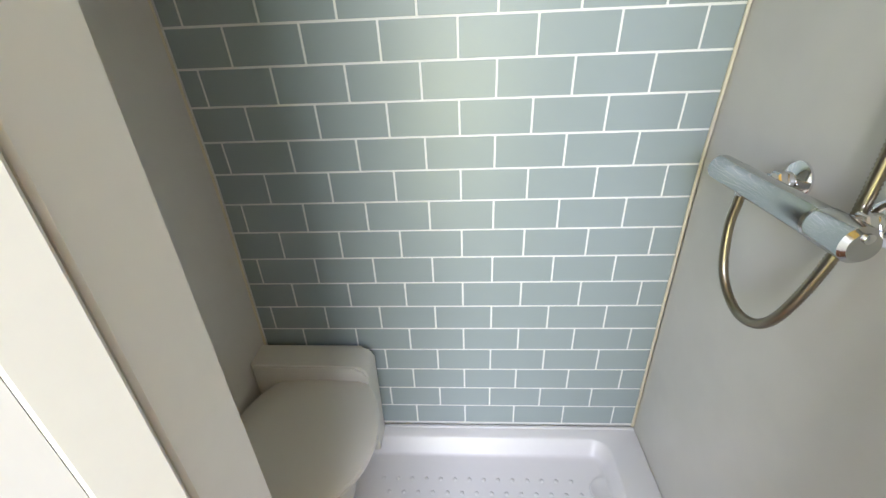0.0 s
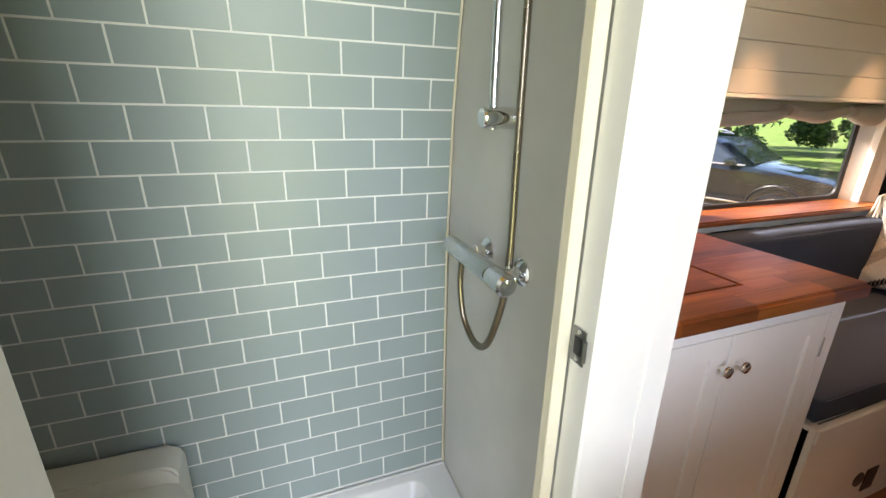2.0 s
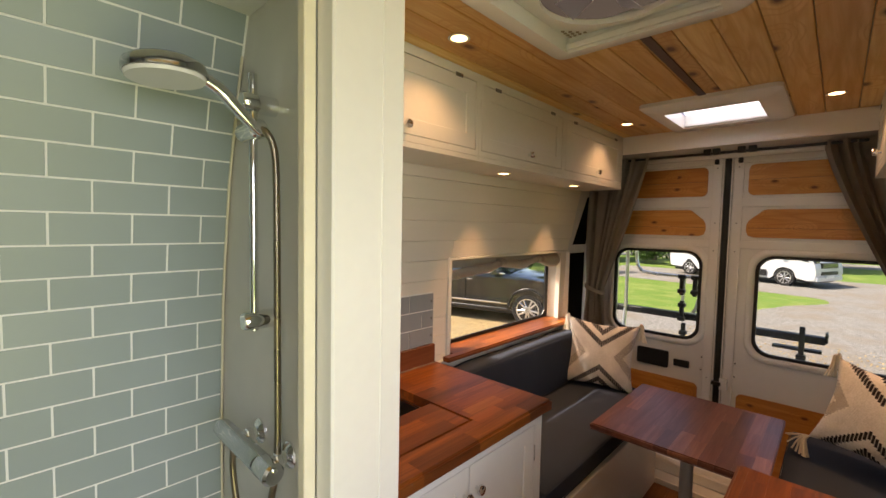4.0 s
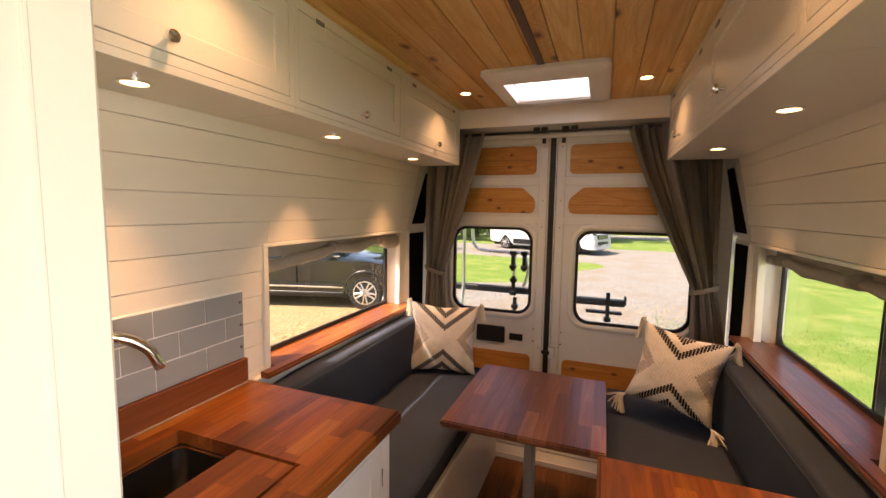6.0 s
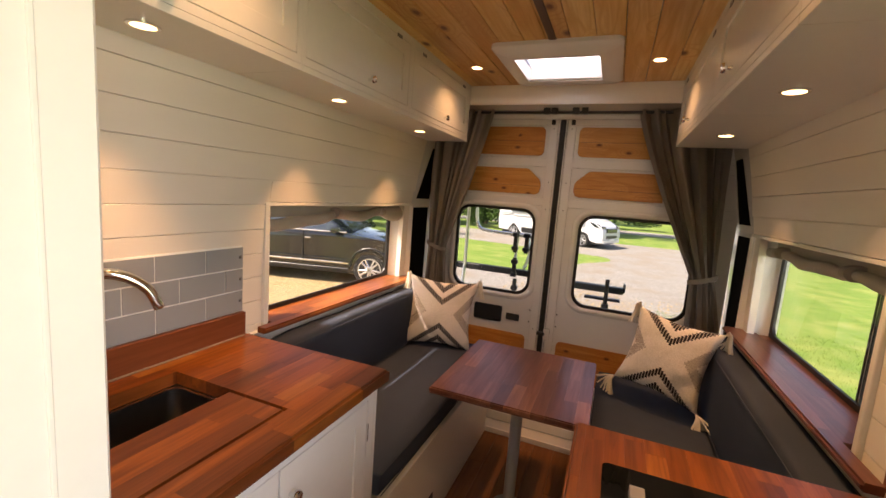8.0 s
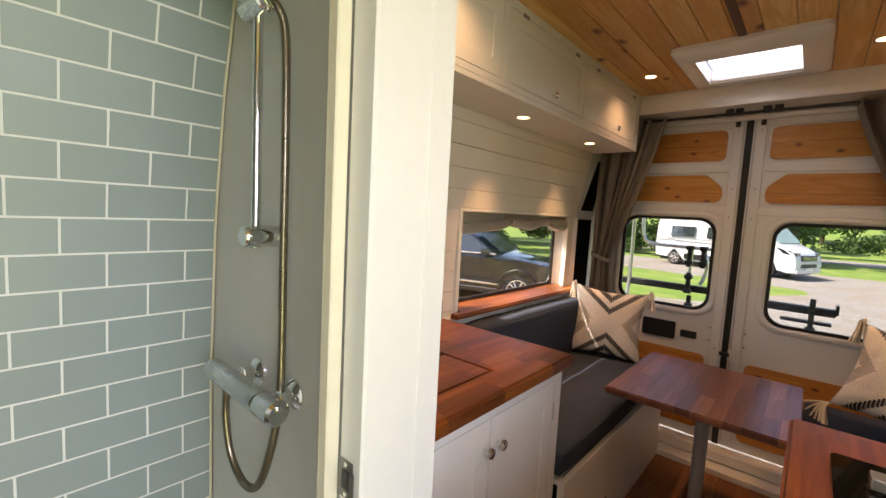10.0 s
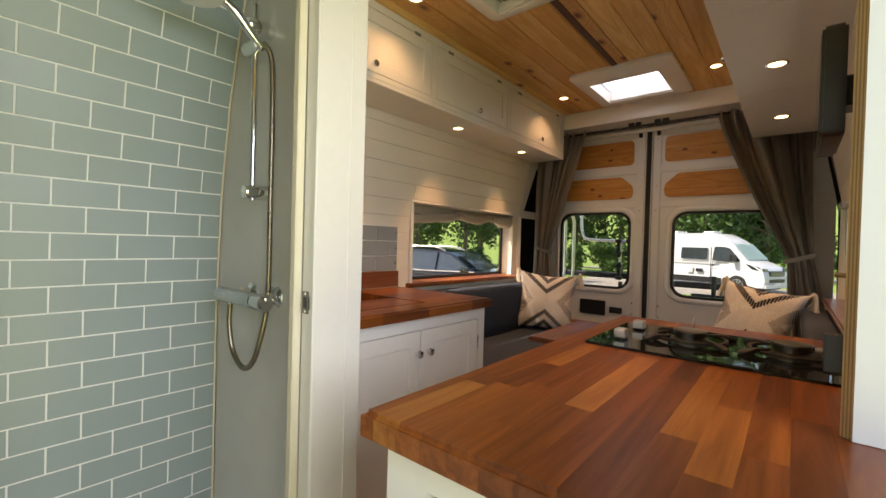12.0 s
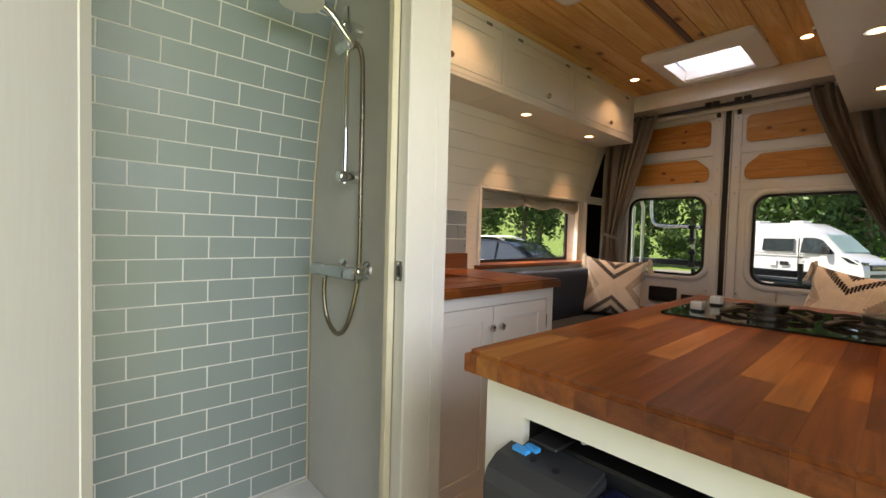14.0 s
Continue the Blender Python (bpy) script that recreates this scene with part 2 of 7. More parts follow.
_w = Nodes("opal_acrylic")
_t = _w.n("BsdfTranslucent", Color=(0.95, 0.96, 1.0, 1))
_o = [n for n in _w.t.nodes if n.type == "OUTPUT_MATERIAL"][0]
_w.t.links.new(_t.outputs[0], _o.inputs[0])
_w.t.nodes.remove(_w.b)
M["roofglass"] = _w.m
_w = Nodes("smoked_acrylic")
_t = _w.n("BsdfTranslucent", Color=(0.20, 0.18, 0.16, 1))
_o = [n for n in _w.t.nodes if n.type == "OUTPUT_MATERIAL"][0]
_w.t.links.new(_t.outputs[0], _o.inputs[0])
_w.t.nodes.remove(_w.b)
M["smoked"] = _w.m


def leafy(name, dark, light, by="Island"):
    w = Nodes(name)
    r = w.n("NewGeometry").outputs["Random Per Island"]
    v = w.coords()
    col = w.mix(r, dark, light)
    col = w.mix(w.math("MULTIPLY", w.noise(v, 0.6, 2), 0.6), col, dark)
    w.put(w.b, "Base Color", col)
    w.b.inputs["Roughness"].default_value = 0.55
    w.b.inputs["Subsurface Weight"].default_value = 0.0
    return w.m


def ground_mat(name, a, b, c, s1, s2, bump, dist, patch=None):
    w = Nodes(name)
    v = w.coords()
    n1, n2 = w.noise(v, s1, 5, 0.7), w.noise(v, s2, 3, 0.6)
    col = w.mix(w.ramp(n1, [(0.35, (0, 0, 0)), (0.65, (1, 1, 1))]), a, b)
    col = w.mix(w.ramp(n2, [(0.45, (0, 0, 0)), (0.7, (1, 1, 1))]), col, c)
    w.put(w.b, "Base Color", col)
    w.b.inputs["Roughness"].default_value = 0.95
    w.bump(n1, bump, dist)
    return w.m


M["leaf"] = leafy("leaf", (0.020, 0.055, 0.010), (0.10, 0.20, 0.03))
M["leaf_far"] = leafy("leaf_far", (0.03, 0.08, 0.015), (0.14, 0.26, 0.05))
M["grass"] = ground_mat("mown_grass", (0.10, 0.19, 0.022), (0.17, 0.28, 0.04), (0.25, 0.30, 0.07), 38, 1.3, 0.8, 0.02)
M["gravel"] = ground_mat("pale_gravel", (0.17, 0.16, 0.14), (0.40, 0.38, 0.345), (0.27, 0.225, 0.175), 18, 1.0, 1.0, 0.04)
M["bark"] = ground_mat("golden_gravel", (0.20, 0.125, 0.045), (0.68, 0.50, 0.25), (0.42, 0.32, 0.17), 20, 1.6, 1.0, 0.04)


def woven_cover():
    """Cream weave with stepped dark chevrons; the pattern lies in the cover's own plane."""
    w = Nodes("cream_weave_with_chevrons")
    tc = w.n("TexCoord").outputs["Object"]
    sep = w.n("SeparateXYZ", Vector=tc)
    u = w.math("MULTIPLY", sep.outputs[0], 1 / 0.21)
    v0 = w.math("MULTIPLY", sep.outputs[2], 1 / 0.21)
    step = 0.055
    uq = w.math("MULTIPLY", w.math("FLOOR", w.math("DIVIDE", u, step)), step)
    au, av = w.math("ABSOLUTE", uq), w.math("ABSOLUTE", v0)
    # arms that point to the middle from the upper and lower edge
    d = w.math("SUBTRACT", av, w.math("MULTIPLY", au, 0.80))
    b1 = w.math("MULTIPLY", w.math("GREATER_THAN", d, 0.26), w.math("LESS_THAN", d, 0.42))
    b2 = w.math("MULTIPLY", w.math("GREATER_THAN", d, 0.60), w.math("LESS_THAN", d, 0.76))
    dark = w.math("MAXIMUM", b1, b2)
    mesh = w.math("GREATER_THAN", w.n("TexWave", Vector=tc, Scale=75.0).outputs[0], 0.25)
    vq = w.math("MULTIPLY", w.math("FLOOR", w.math("DIVIDE", v0, step)), step)
    e = w.math("SUBTRACT", w.math("ABSOLUTE", u), w.math("MULTIPLY", w.math("ABSOLUTE", vq), 0.8))
    pale = w.math("MULTIPLY", w.math("GREATER_THAN", e, 0.40), w.math("LESS_THAN", e, 0.64))
    ribs = w.n("TexWave", Vector=tc, Scale=60.0, Distortion=1.2, Detail=1.0)
    ribs.bands_direction = "Z"
    fine = w.noise(tc, 150, 3)
    cream = w.mix(w.ramp(fine, [(0.35, (0, 0, 0)), (0.65, (1, 1, 1))]), (0.76, 0.71, 0.64), (0.88, 0.83, 0.77))
    stripe = w.math("GREATER_THAN", w.n("TexWave", Vector=tc, Scale=26.0).outputs[0], 0.16)
    col = w.mix(w.math("MULTIPLY", pale, mesh), cream, (0.33, 0.28, 0.235))
    col = w.mix(w.math("MULTIPLY", dark, w.math("MAXIMUM", stripe, 0.45)), col, (0.022, 0.016, 0.018))
    w.put(w.b, "Base Color", col)
    w.b.inputs["Roughness"].default_value = 0.95
    w.bump(w.math("ADD", w.math("ADD", ribs.outputs[0], fine), w.math("MULTIPLY", dark, 1.5)), 0.8, 0.002)
    return w.m


M["weave"] = woven_cover()

# ---- mesh helpers ----


def root_of(ob):
    while ob.parent:
        ob = ob.parent
    return ob


def thing(name, base, label, category, group=""):
    ob = new(name)
    ob.location = base
    return tagged(ob, label, category, group)


def mesh_of(name, bm, material, smooth=False, angle=40):
    me = bpy.data.meshes.new(name)
    bm.normal_update()
    for f in bm.faces:
        f.smooth = smooth
    if smooth:
        for e in bm.edges:
            if len(e.link_faces) == 2 and e.calc_face_angle(0) > radians(angle):
                e.smooth = False
    bm.to_mesh(me)
    bm.free()
    me.materials.append(material)
    return me


def part(name, bm, material, parent, label="", smooth=False, kind="", angle=40):
    base = root_of(parent).location
    bmesh.ops.translate(bm, verts=bm.verts, vec=-Vector(base))
    ob = new(name, mesh_of(name, bm, material, smooth, angle))
    ob.parent = parent
    return tagged(ob, label, "", "", kind)


def solo(name, bm, material, label="", category="", group="", kind="", smooth=False, base=None, angle=40):
    if base:
        bmesh.ops.translate(bm, verts=bm.verts, vec=-Vector(base))
    ob = new(name, mesh_of(name, bm, material, smooth, angle))
    if base:
        ob.location = base
    return tagged(ob, label, category, group, kind)


def box(x0, x1, y0, y1, z0, z1, bevel=0.0, bm=None, seg=1):
    fresh = bmesh.new()
    vs = [fresh.verts.new(p) for p in ((x0, y0, z0), (x1, y0, z0), (x1, y1, z0), (x0, y1, z0), (x0, y0, z1), (x1, y0, z1), (x1, y1, z1), (x0, y1, z1))]
    for q in ((3, 2, 1, 0), (4, 5, 6, 7), (0, 1, 5, 4), (1, 2, 6, 5), (2, 3, 7, 6), (3, 0, 4, 7)):
        fresh.faces.new([vs[i] for i in q])
    if bevel:
        bmesh.ops.bevel(fresh, geom=fresh.edges[:], offset=bevel, segments=seg, profile=0.7, affect="EDGES")
    return join(bm, fresh)


def join(bm, fresh):
    if bm is None:
        return fresh
    me = bpy.data.meshes.new("tmp")
    fresh.to_mesh(me)
    fresh.free()
    bm.from_mesh(me)
    bpy.data.meshes.remove(me)
    return bm


def lathe(profile, centre, axis="Z", n=24, bm=None, squash=(1, 1)):
    """A turned shape: profile of (radius, height) along the axis."""
    fresh = bmesh.new()
    rings = []
    for r, h in profile:
        ring = []
        for i in range(n):
            a = 2 * math.pi * i / n
            ring.append(fresh.verts.new((r * math.cos(a) * squash[0], r * math.sin(a) * squash[1], h)))
        rings.append(ring)
    for a, b in zip(rings, rings[1:]):
        for i in range(n):
            fresh.faces.new((a[i], a[(i + 1) % n], b[(i + 1) % n], b[i]))
    fresh.faces.new(rings[0][::-1])
    fresh.faces.new(rings[-1])
    bmesh.ops.remove_doubles(fresh, verts=fresh.verts, dist=1e-6)
    if isinstance(axis, str):
        axis = {"X": (1, 0, 0), "Y": (0, 1, 0), "Z": (0, 0, 1), "-X": (-1, 0, 0), "-Y": (0, -1, 0), "-Z": (0, 0, -1)}[axis]
    turn = Vector(axis).to_track_quat("Z", "Y").to_matrix().to_4x4()
    bmesh.ops.transform(fresh, matrix=Matrix.Translation(centre) @ turn, verts=fresh.verts)
    return join(bm, fresh)


def tube(points, radius, n=10, bm=None, ribs=0.0):
    """A pipe along points; ribs makes a corrugated hose."""
    fresh = bmesh.new()
    pts = [Vector(p) for p in points]
    rings = []
    up = Vector((0.13, 0.21, 0.97))
    for k, p in enumerate(pts):
        d = (pts[min(k + 1, len(pts) - 1)] - pts[max(k - 1, 0)]).normalized()
        a = d.cross(up)
        if a.length < 0.05:
            a = d.cross(Vector((1, 0, 0)))
        a.normalize()
        b = d.cross(a)
        r = (radius[k] if isinstance(radius, (list, tuple)) else radius) * (1 - ribs * (k % 2))
        rings.append([fresh.verts.new(p + a * r * math.cos(2 * math.pi * i / n) + b * r * math.sin(2 * math.pi * i / n)) for i in range(n)])
    for a, b in zip(rings, rings[1:]):
        for i in range(n):
            fresh.faces.new((a[i], a[(i + 1) % n], b[(i + 1) % n], b[i]))
    fresh.faces.new(rings[0][::-1]), fresh.faces.new(rings[-1])
    bmesh.ops.recalc_face_normals(fresh, faces=fresh.faces)
    return join(bm, fresh)


def smooth_path(points, per=12):
    """A Catmull-Rom line through the points."""
    pts = [Vector(p) for p in points]
    pts = [2 * pts[0] - pts[1]] + pts + [2 * pts[-1] - pts[-2]]
    out = []
    for i in range(1, len(pts) - 2):
        a, b, c, d = pts[i - 1:i + 3]
        for k in range(per):
            t = k / per
            out.append(0.5 * ((2 * b) + (c - a) * t + (2 * a - 5 * b + 4 * c - d) * t * t + (3 * b - a - 3 * c + d) * t ** 3))
    out.append(pts[-2])
    return out


def rounded(w, h, r, n=6):
    """The outline of a rectangle w by h with round corners, about the origin."""
    pts = []
    for cx, cy, a0 in ((w / 2 - r, h / 2 - r, 0), (-w / 2 + r, h / 2 - r, 90), (-w / 2 + r, -h / 2 + r, 180), (w / 2 - r, -h / 2 + r, 270)):
        for k in range(n + 1):
            a = radians(a0 + 90 * k / n)
            pts.append((cx + r * math.cos(a), cy + r * math.sin(a)))
    return pts


def slab(outline, thickness, place, bm=None, bevel=0.0):
    """An outline in its own x, y plane, extruded along z, put at place (a matrix)."""
    fresh = bmesh.new()
    low = [fresh.verts.new((x, y, 0)) for x, y in outline]
    high = [fresh.verts.new((x, y, thickness)) for x, y in outline]
    n = len(outline)
    fresh.faces.new(low[::-1]), fresh.faces.new(high)
    for i in range(n):
        fresh.faces.new((low[i], low[(i + 1) % n], high[(i + 1) % n], high[i]))
    if bevel:
        bmesh.ops.bevel(fresh, geom=[e for e in fresh.edges if abs(e.verts[0].co.z - e.verts[1].co.z) < 1e-6], offset=bevel, segments=2, affect="EDGES")
    bmesh.ops.transform(fresh, matrix=place, verts=fresh.verts)
    return join(bm, fresh)


def ringslab(outer, inner, thickness, place, bm=None):
    """A frame between two outlines with the same number of points."""
    fresh = bmesh.new()
    n = len(outer)
    rows = [[fresh.verts.new((x, y, z)) for x, y in o] for o, z in ((outer, 0), (outer, thickness), (inner, thickness), (inner, 0))]
    for a, b in zip(rows, rows[1:] + rows[:1]):
        for i in range(n):
            fresh.faces.new((a[i], a[(i + 1) % n], b[(i + 1) % n], b[i]))
    bmesh.ops.recalc_face_normals(fresh, faces=fresh.faces)
    bmesh.ops.transform(fresh, matrix=place, verts=fresh.verts)
    return join(bm, fresh)


def facing(axis, centre):
    """The pose that turns a slab's x, y plane to a wall: its z points along axis, its y up."""
    z = Vector(axis).normalized()
    y = Vector((0, 0, 1)) if abs(z.z) < 0.9 else Vector((1, 0, 0))
    x = y.cross(z).normalized()
    y = z.cross(x)
    return Matrix.Translation(centre) @ Matrix((x, y, z)).transposed().to_4x4()


def wall_y(z):
    """How far the van's side bows at a height: the tiled wall's face, to the +y side."""
    ks = [(-1, 1.017), (0.9, 1.017), (1.36, 0.985), (1.70, 0.925), (1.99, 0.838), (2.20, 0.76)]
    for (z0, a), (z1, b) in zip(ks, ks[1:]):
        if z <= z1:
            t = (z - z0) / (z1 - z0)
            return a + (b - a) * t
    return ks[-1][1]


def lining_y(z):
    ks = [(-1, 0.935), (1.15, 0.935), (1.42, 0.925), (1.65, 0.89), (1.83, 0.85), (2.2, 0.75)]
    for (z0, a), (z1, b) in zip(ks, ks[1:]):
        if z <= z1:
            t = (z - z0) / (z1 - z0)
            return a + (b - a) * t
    return ks[-1][1]

# ---- the van's shell ----
X0, X1 = -0.62, 3.2          # cab bulkhead, rear doors
WL0, WL1, WZ0, WZ1 = 1.70, 2.80, 0.945, 1.405   # the side windows' openings
FRONT_EDGE = {1: 1.70, -1: 1.79}                # where each opening begins


def lining_boards(side, x_from, x_to, name, label):
    """Painted tongue-and-groove boards on one side (+1 or -1), split round the window."""
    WL0 = FRONT_EDGE[side]
    backing = bmesh.new()
    zs = [-0.02, WZ0 - 0.02, WZ1 + 0.015, 1.65, 1.83, 2.17]
    for z0, z1 in zip(zs, zs[1:]):
        spans = [(x_from, x_to)]
        if z0 == WZ0 - 0.02:
            spans = [(x_from, WL0), (WL1 + 0.03, x_to)]
        for a, b in spans:
            y0, y1 = lining_y(z0) + 0.012, lining_y(z1) + 0.012
            vs = [backing.verts.new(p) for p in ((a, side * y0, z0), (b, side * y0, z0), (b, side * y1, z1), (a, side * y1, z1),
                                                 (a, side * (y0 + 0.03), z0), (b, side * (y0 + 0.03), z0), (b, side * (y1 + 0.03), z1), (a, side * (y1 + 0.03), z1))]
            for q in ((0, 1, 2, 3), (7, 6, 5, 4), (0, 4, 5, 1), (1, 5, 6, 2), (2, 6, 7, 3), (3, 7, 4, 0)):
                backing.faces.new([vs[i] for i in q])
    bmesh.ops.recalc_face_normals(backing, faces=backing.faces)
    wall = solo(name, backing, M["board"], label, "wall", kind="structure")
    pitch, z = 0.092, 1.502 - 0.092 * 16
    while z < 1.83:
        z0, z1 = z + 0.0008, min(z + pitch - 0.0008, 1.828)
        spans = [(x_from, x_to)]
        if z1 > WZ0 - 0.03 and z0 < WZ1 + 0.015:
            if z1 > WZ1 + 0.03:
                z_low = WZ1 + 0.016
                spans = [(x_from, WL0 - 0.002), (WL1 + 0.12, x_to), (WL0, WL1 + 0.1, z_low)]
            else:
                spans = [(x_from, WL0 - 0.002), (WL1 + 0.12, x_to)]
        for s in spans:
            a, b = s[0], s[1]
            zz = s[2] if len(s) > 2 else z0
            if b - a < 0.02 or z1 - zz < 0.01:
                continue
            bm = bmesh.new()
            ya, yb = lining_y(zz), lining_y(z1)
            c = 0.0016
            prof = [(zz, ya + c), (zz + c, ya), (z1 - c, yb), (z1, yb + c), (z1, yb + 0.011), (zz, ya + 0.011)]
            rows = [[bm.verts.new((x, side * y, zq)) for zq, y in prof] for x in (a, b)]
            for i in range(6):
                bm.faces.new((rows[0][i], rows[0][(i + 1) % 6], rows[1][(i + 1) % 6], rows[1][i]))
            bm.faces.new(rows[0][::-1]), bm.faces.new(rows[1])
            bmesh.ops.recalc_face_normals(bm, faces=bm.faces)
            part("board", bm, M["board"], wall)
        z += pitch
    return wall


lining_boards(1, 0.72, 2.92, "wall_left", "cream painted tongue-and-groove boards on the van's side wall")
lining_boards(-1, 0.76, 2.92, "wall_right", "cream painted tongue-and-groove boards on the van's hob-side wall")


def outer_shell():
    """Body skins outside the lining, the roof and the cab bulkhead."""
    for side in (1, -1):
        bm = bmesh.new()
        spans = [(X0 - 0.06, X1 + 0.02, -0.15, WZ0 - 0.05), (X0 - 0.06 if side > 0 else 0.76, FRONT_EDGE[side] - 0.03, WZ0 - 0.05, WZ1 + 0.03),
                 (WL1 + 0.11, X1 + 0.02, WZ0 - 0.05, WZ1 + 0.03), (X0 - 0.06, X1 + 0.02, WZ1 + 0.03, 2.25)]
        if side < 0:
            spans[0] = (0.76, X1 + 0.02, -0.15, WZ0 - 0.05)
            spans[3] = (0.76, X1 + 0.02, WZ1 + 0.03, 2.25)
            spans.append((X0 - 0.06, 0.76, 1.92, 2.25))
        for a, b, z0, z1 in spans:
            box(a, b, min(side * 1.065, side * 1.09), max(side * 1.065, side * 1.09), z0, z1, bm=bm)
        solo("body_side", bm, M["metalwhite"], "white painted steel side of the camper van", "van body", kind="structure")
    roof = bmesh.new()
    for a, b, c, d in ((X0 - 0.06, 1.03, -1.09, 1.09), (1.03, 1.46, -1.09, -0.21), (1.03, 1.46, 0.23, 1.09), (1.46, 2.41, -1.09, 1.09),
                       (2.41, 2.81, -1.09, -0.172), (2.41, 2.81, 0.226, 1.09), (2.81, X1 + 0.06, -1.09, 1.09)):
        box(a, b, c, d, 2.21, 2.25, bm=roof)
    solo("roof", roof, M["metalwhite"], "white painted steel roof of the camper van", "roof", kind="structure")
    solo("wall_bulkhead", box(X0 - 0.06, X0, -1.06, 1.06, -0.15, 2.21), M["board"], "cream bulkhead between the cab and the living space", "wall", kind="structure")
    solo("door_sill", box(X0, 0.74, -1.09, -0.86, -0.15, -0.004, 0.006), M["black"], "black rubber-covered step of the sliding door", "step", kind="structure")


outer_shell()

# ceiling: pine planks that run to the rear, in one mesh
cm = bmesh.new()
OPEN = [(1.03, 1.46, -0.21, 0.23), (2.42, 2.80, -0.165, 0.215)]
edges = [-0.93, -0.85, -0.75, -0.65, -0.56, -0.475, -0.36, -0.255, -0.15, -0.05, 0.045, 0.135, 0.24, 0.345, 0.44, 0.545, 0.65, 0.76, 0.86, 0.93]
rnd = random.Random(4)
for y0, y1 in zip(edges, edges[1:]):
    cuts = [-0.6, 0.85 + rnd.uniform(-0.02, 0.02), 2.955]
    for a, b in zip(cuts, cuts[1:]):
        pieces = [(a, b, y0 + 0.0012, y1 - 0.0012)]
        for hx0, hx1, hy0, hy1 in OPEN:
            nxt = []
            for pa, pb, pc, pd in pieces:
                if pa < hx1 and pb > hx0 and pc < hy1 and pd > hy0:
                    if pa < hx0:
                        nxt.append((pa, hx0, pc, pd))
                    if pb > hx1:
                        nxt.append((hx1, pb, pc, pd))
                    m0, m1 = max(pa, hx0), min(pb, hx1)
                    if pc < hy0:
                        nxt.append((m0, m1, pc, hy0))
                    if pd > hy1:
                        nxt.append((m0, m1, hy1, pd))
                else:
                    nxt.append((pa, pb, pc, pd))
            pieces = nxt
        for pa, pb, pc, pd in pieces:
            if pb - pa > 0.004 and pd - pc > 0.004:
                box(pa, pb, pc, pd, CEIL_Z, CEIL_Z + 0.014, 0.002, bm=cm)
solo("ceiling", cm, M["pine"], "varnished knotty pine planks along the van's ceiling", "ceiling", kind="structure")
solo("ceiling_strip", box(1.508, 2.272, 0.004, 0.034, CEIL_Z - 0.005, CEIL_Z - 0.0005, 0.001), M["walnut_dark"], "dark walnut strip between the ceiling planks", "trim", kind="structure")
solo("ceiling_shower", box(-0.6, 0.72, 0.235, 0.93, CEIL_Z - 0.012, CEIL_Z - 0.003), M["white"], "white ceiling board of the shower room", "ceiling", kind="structure")


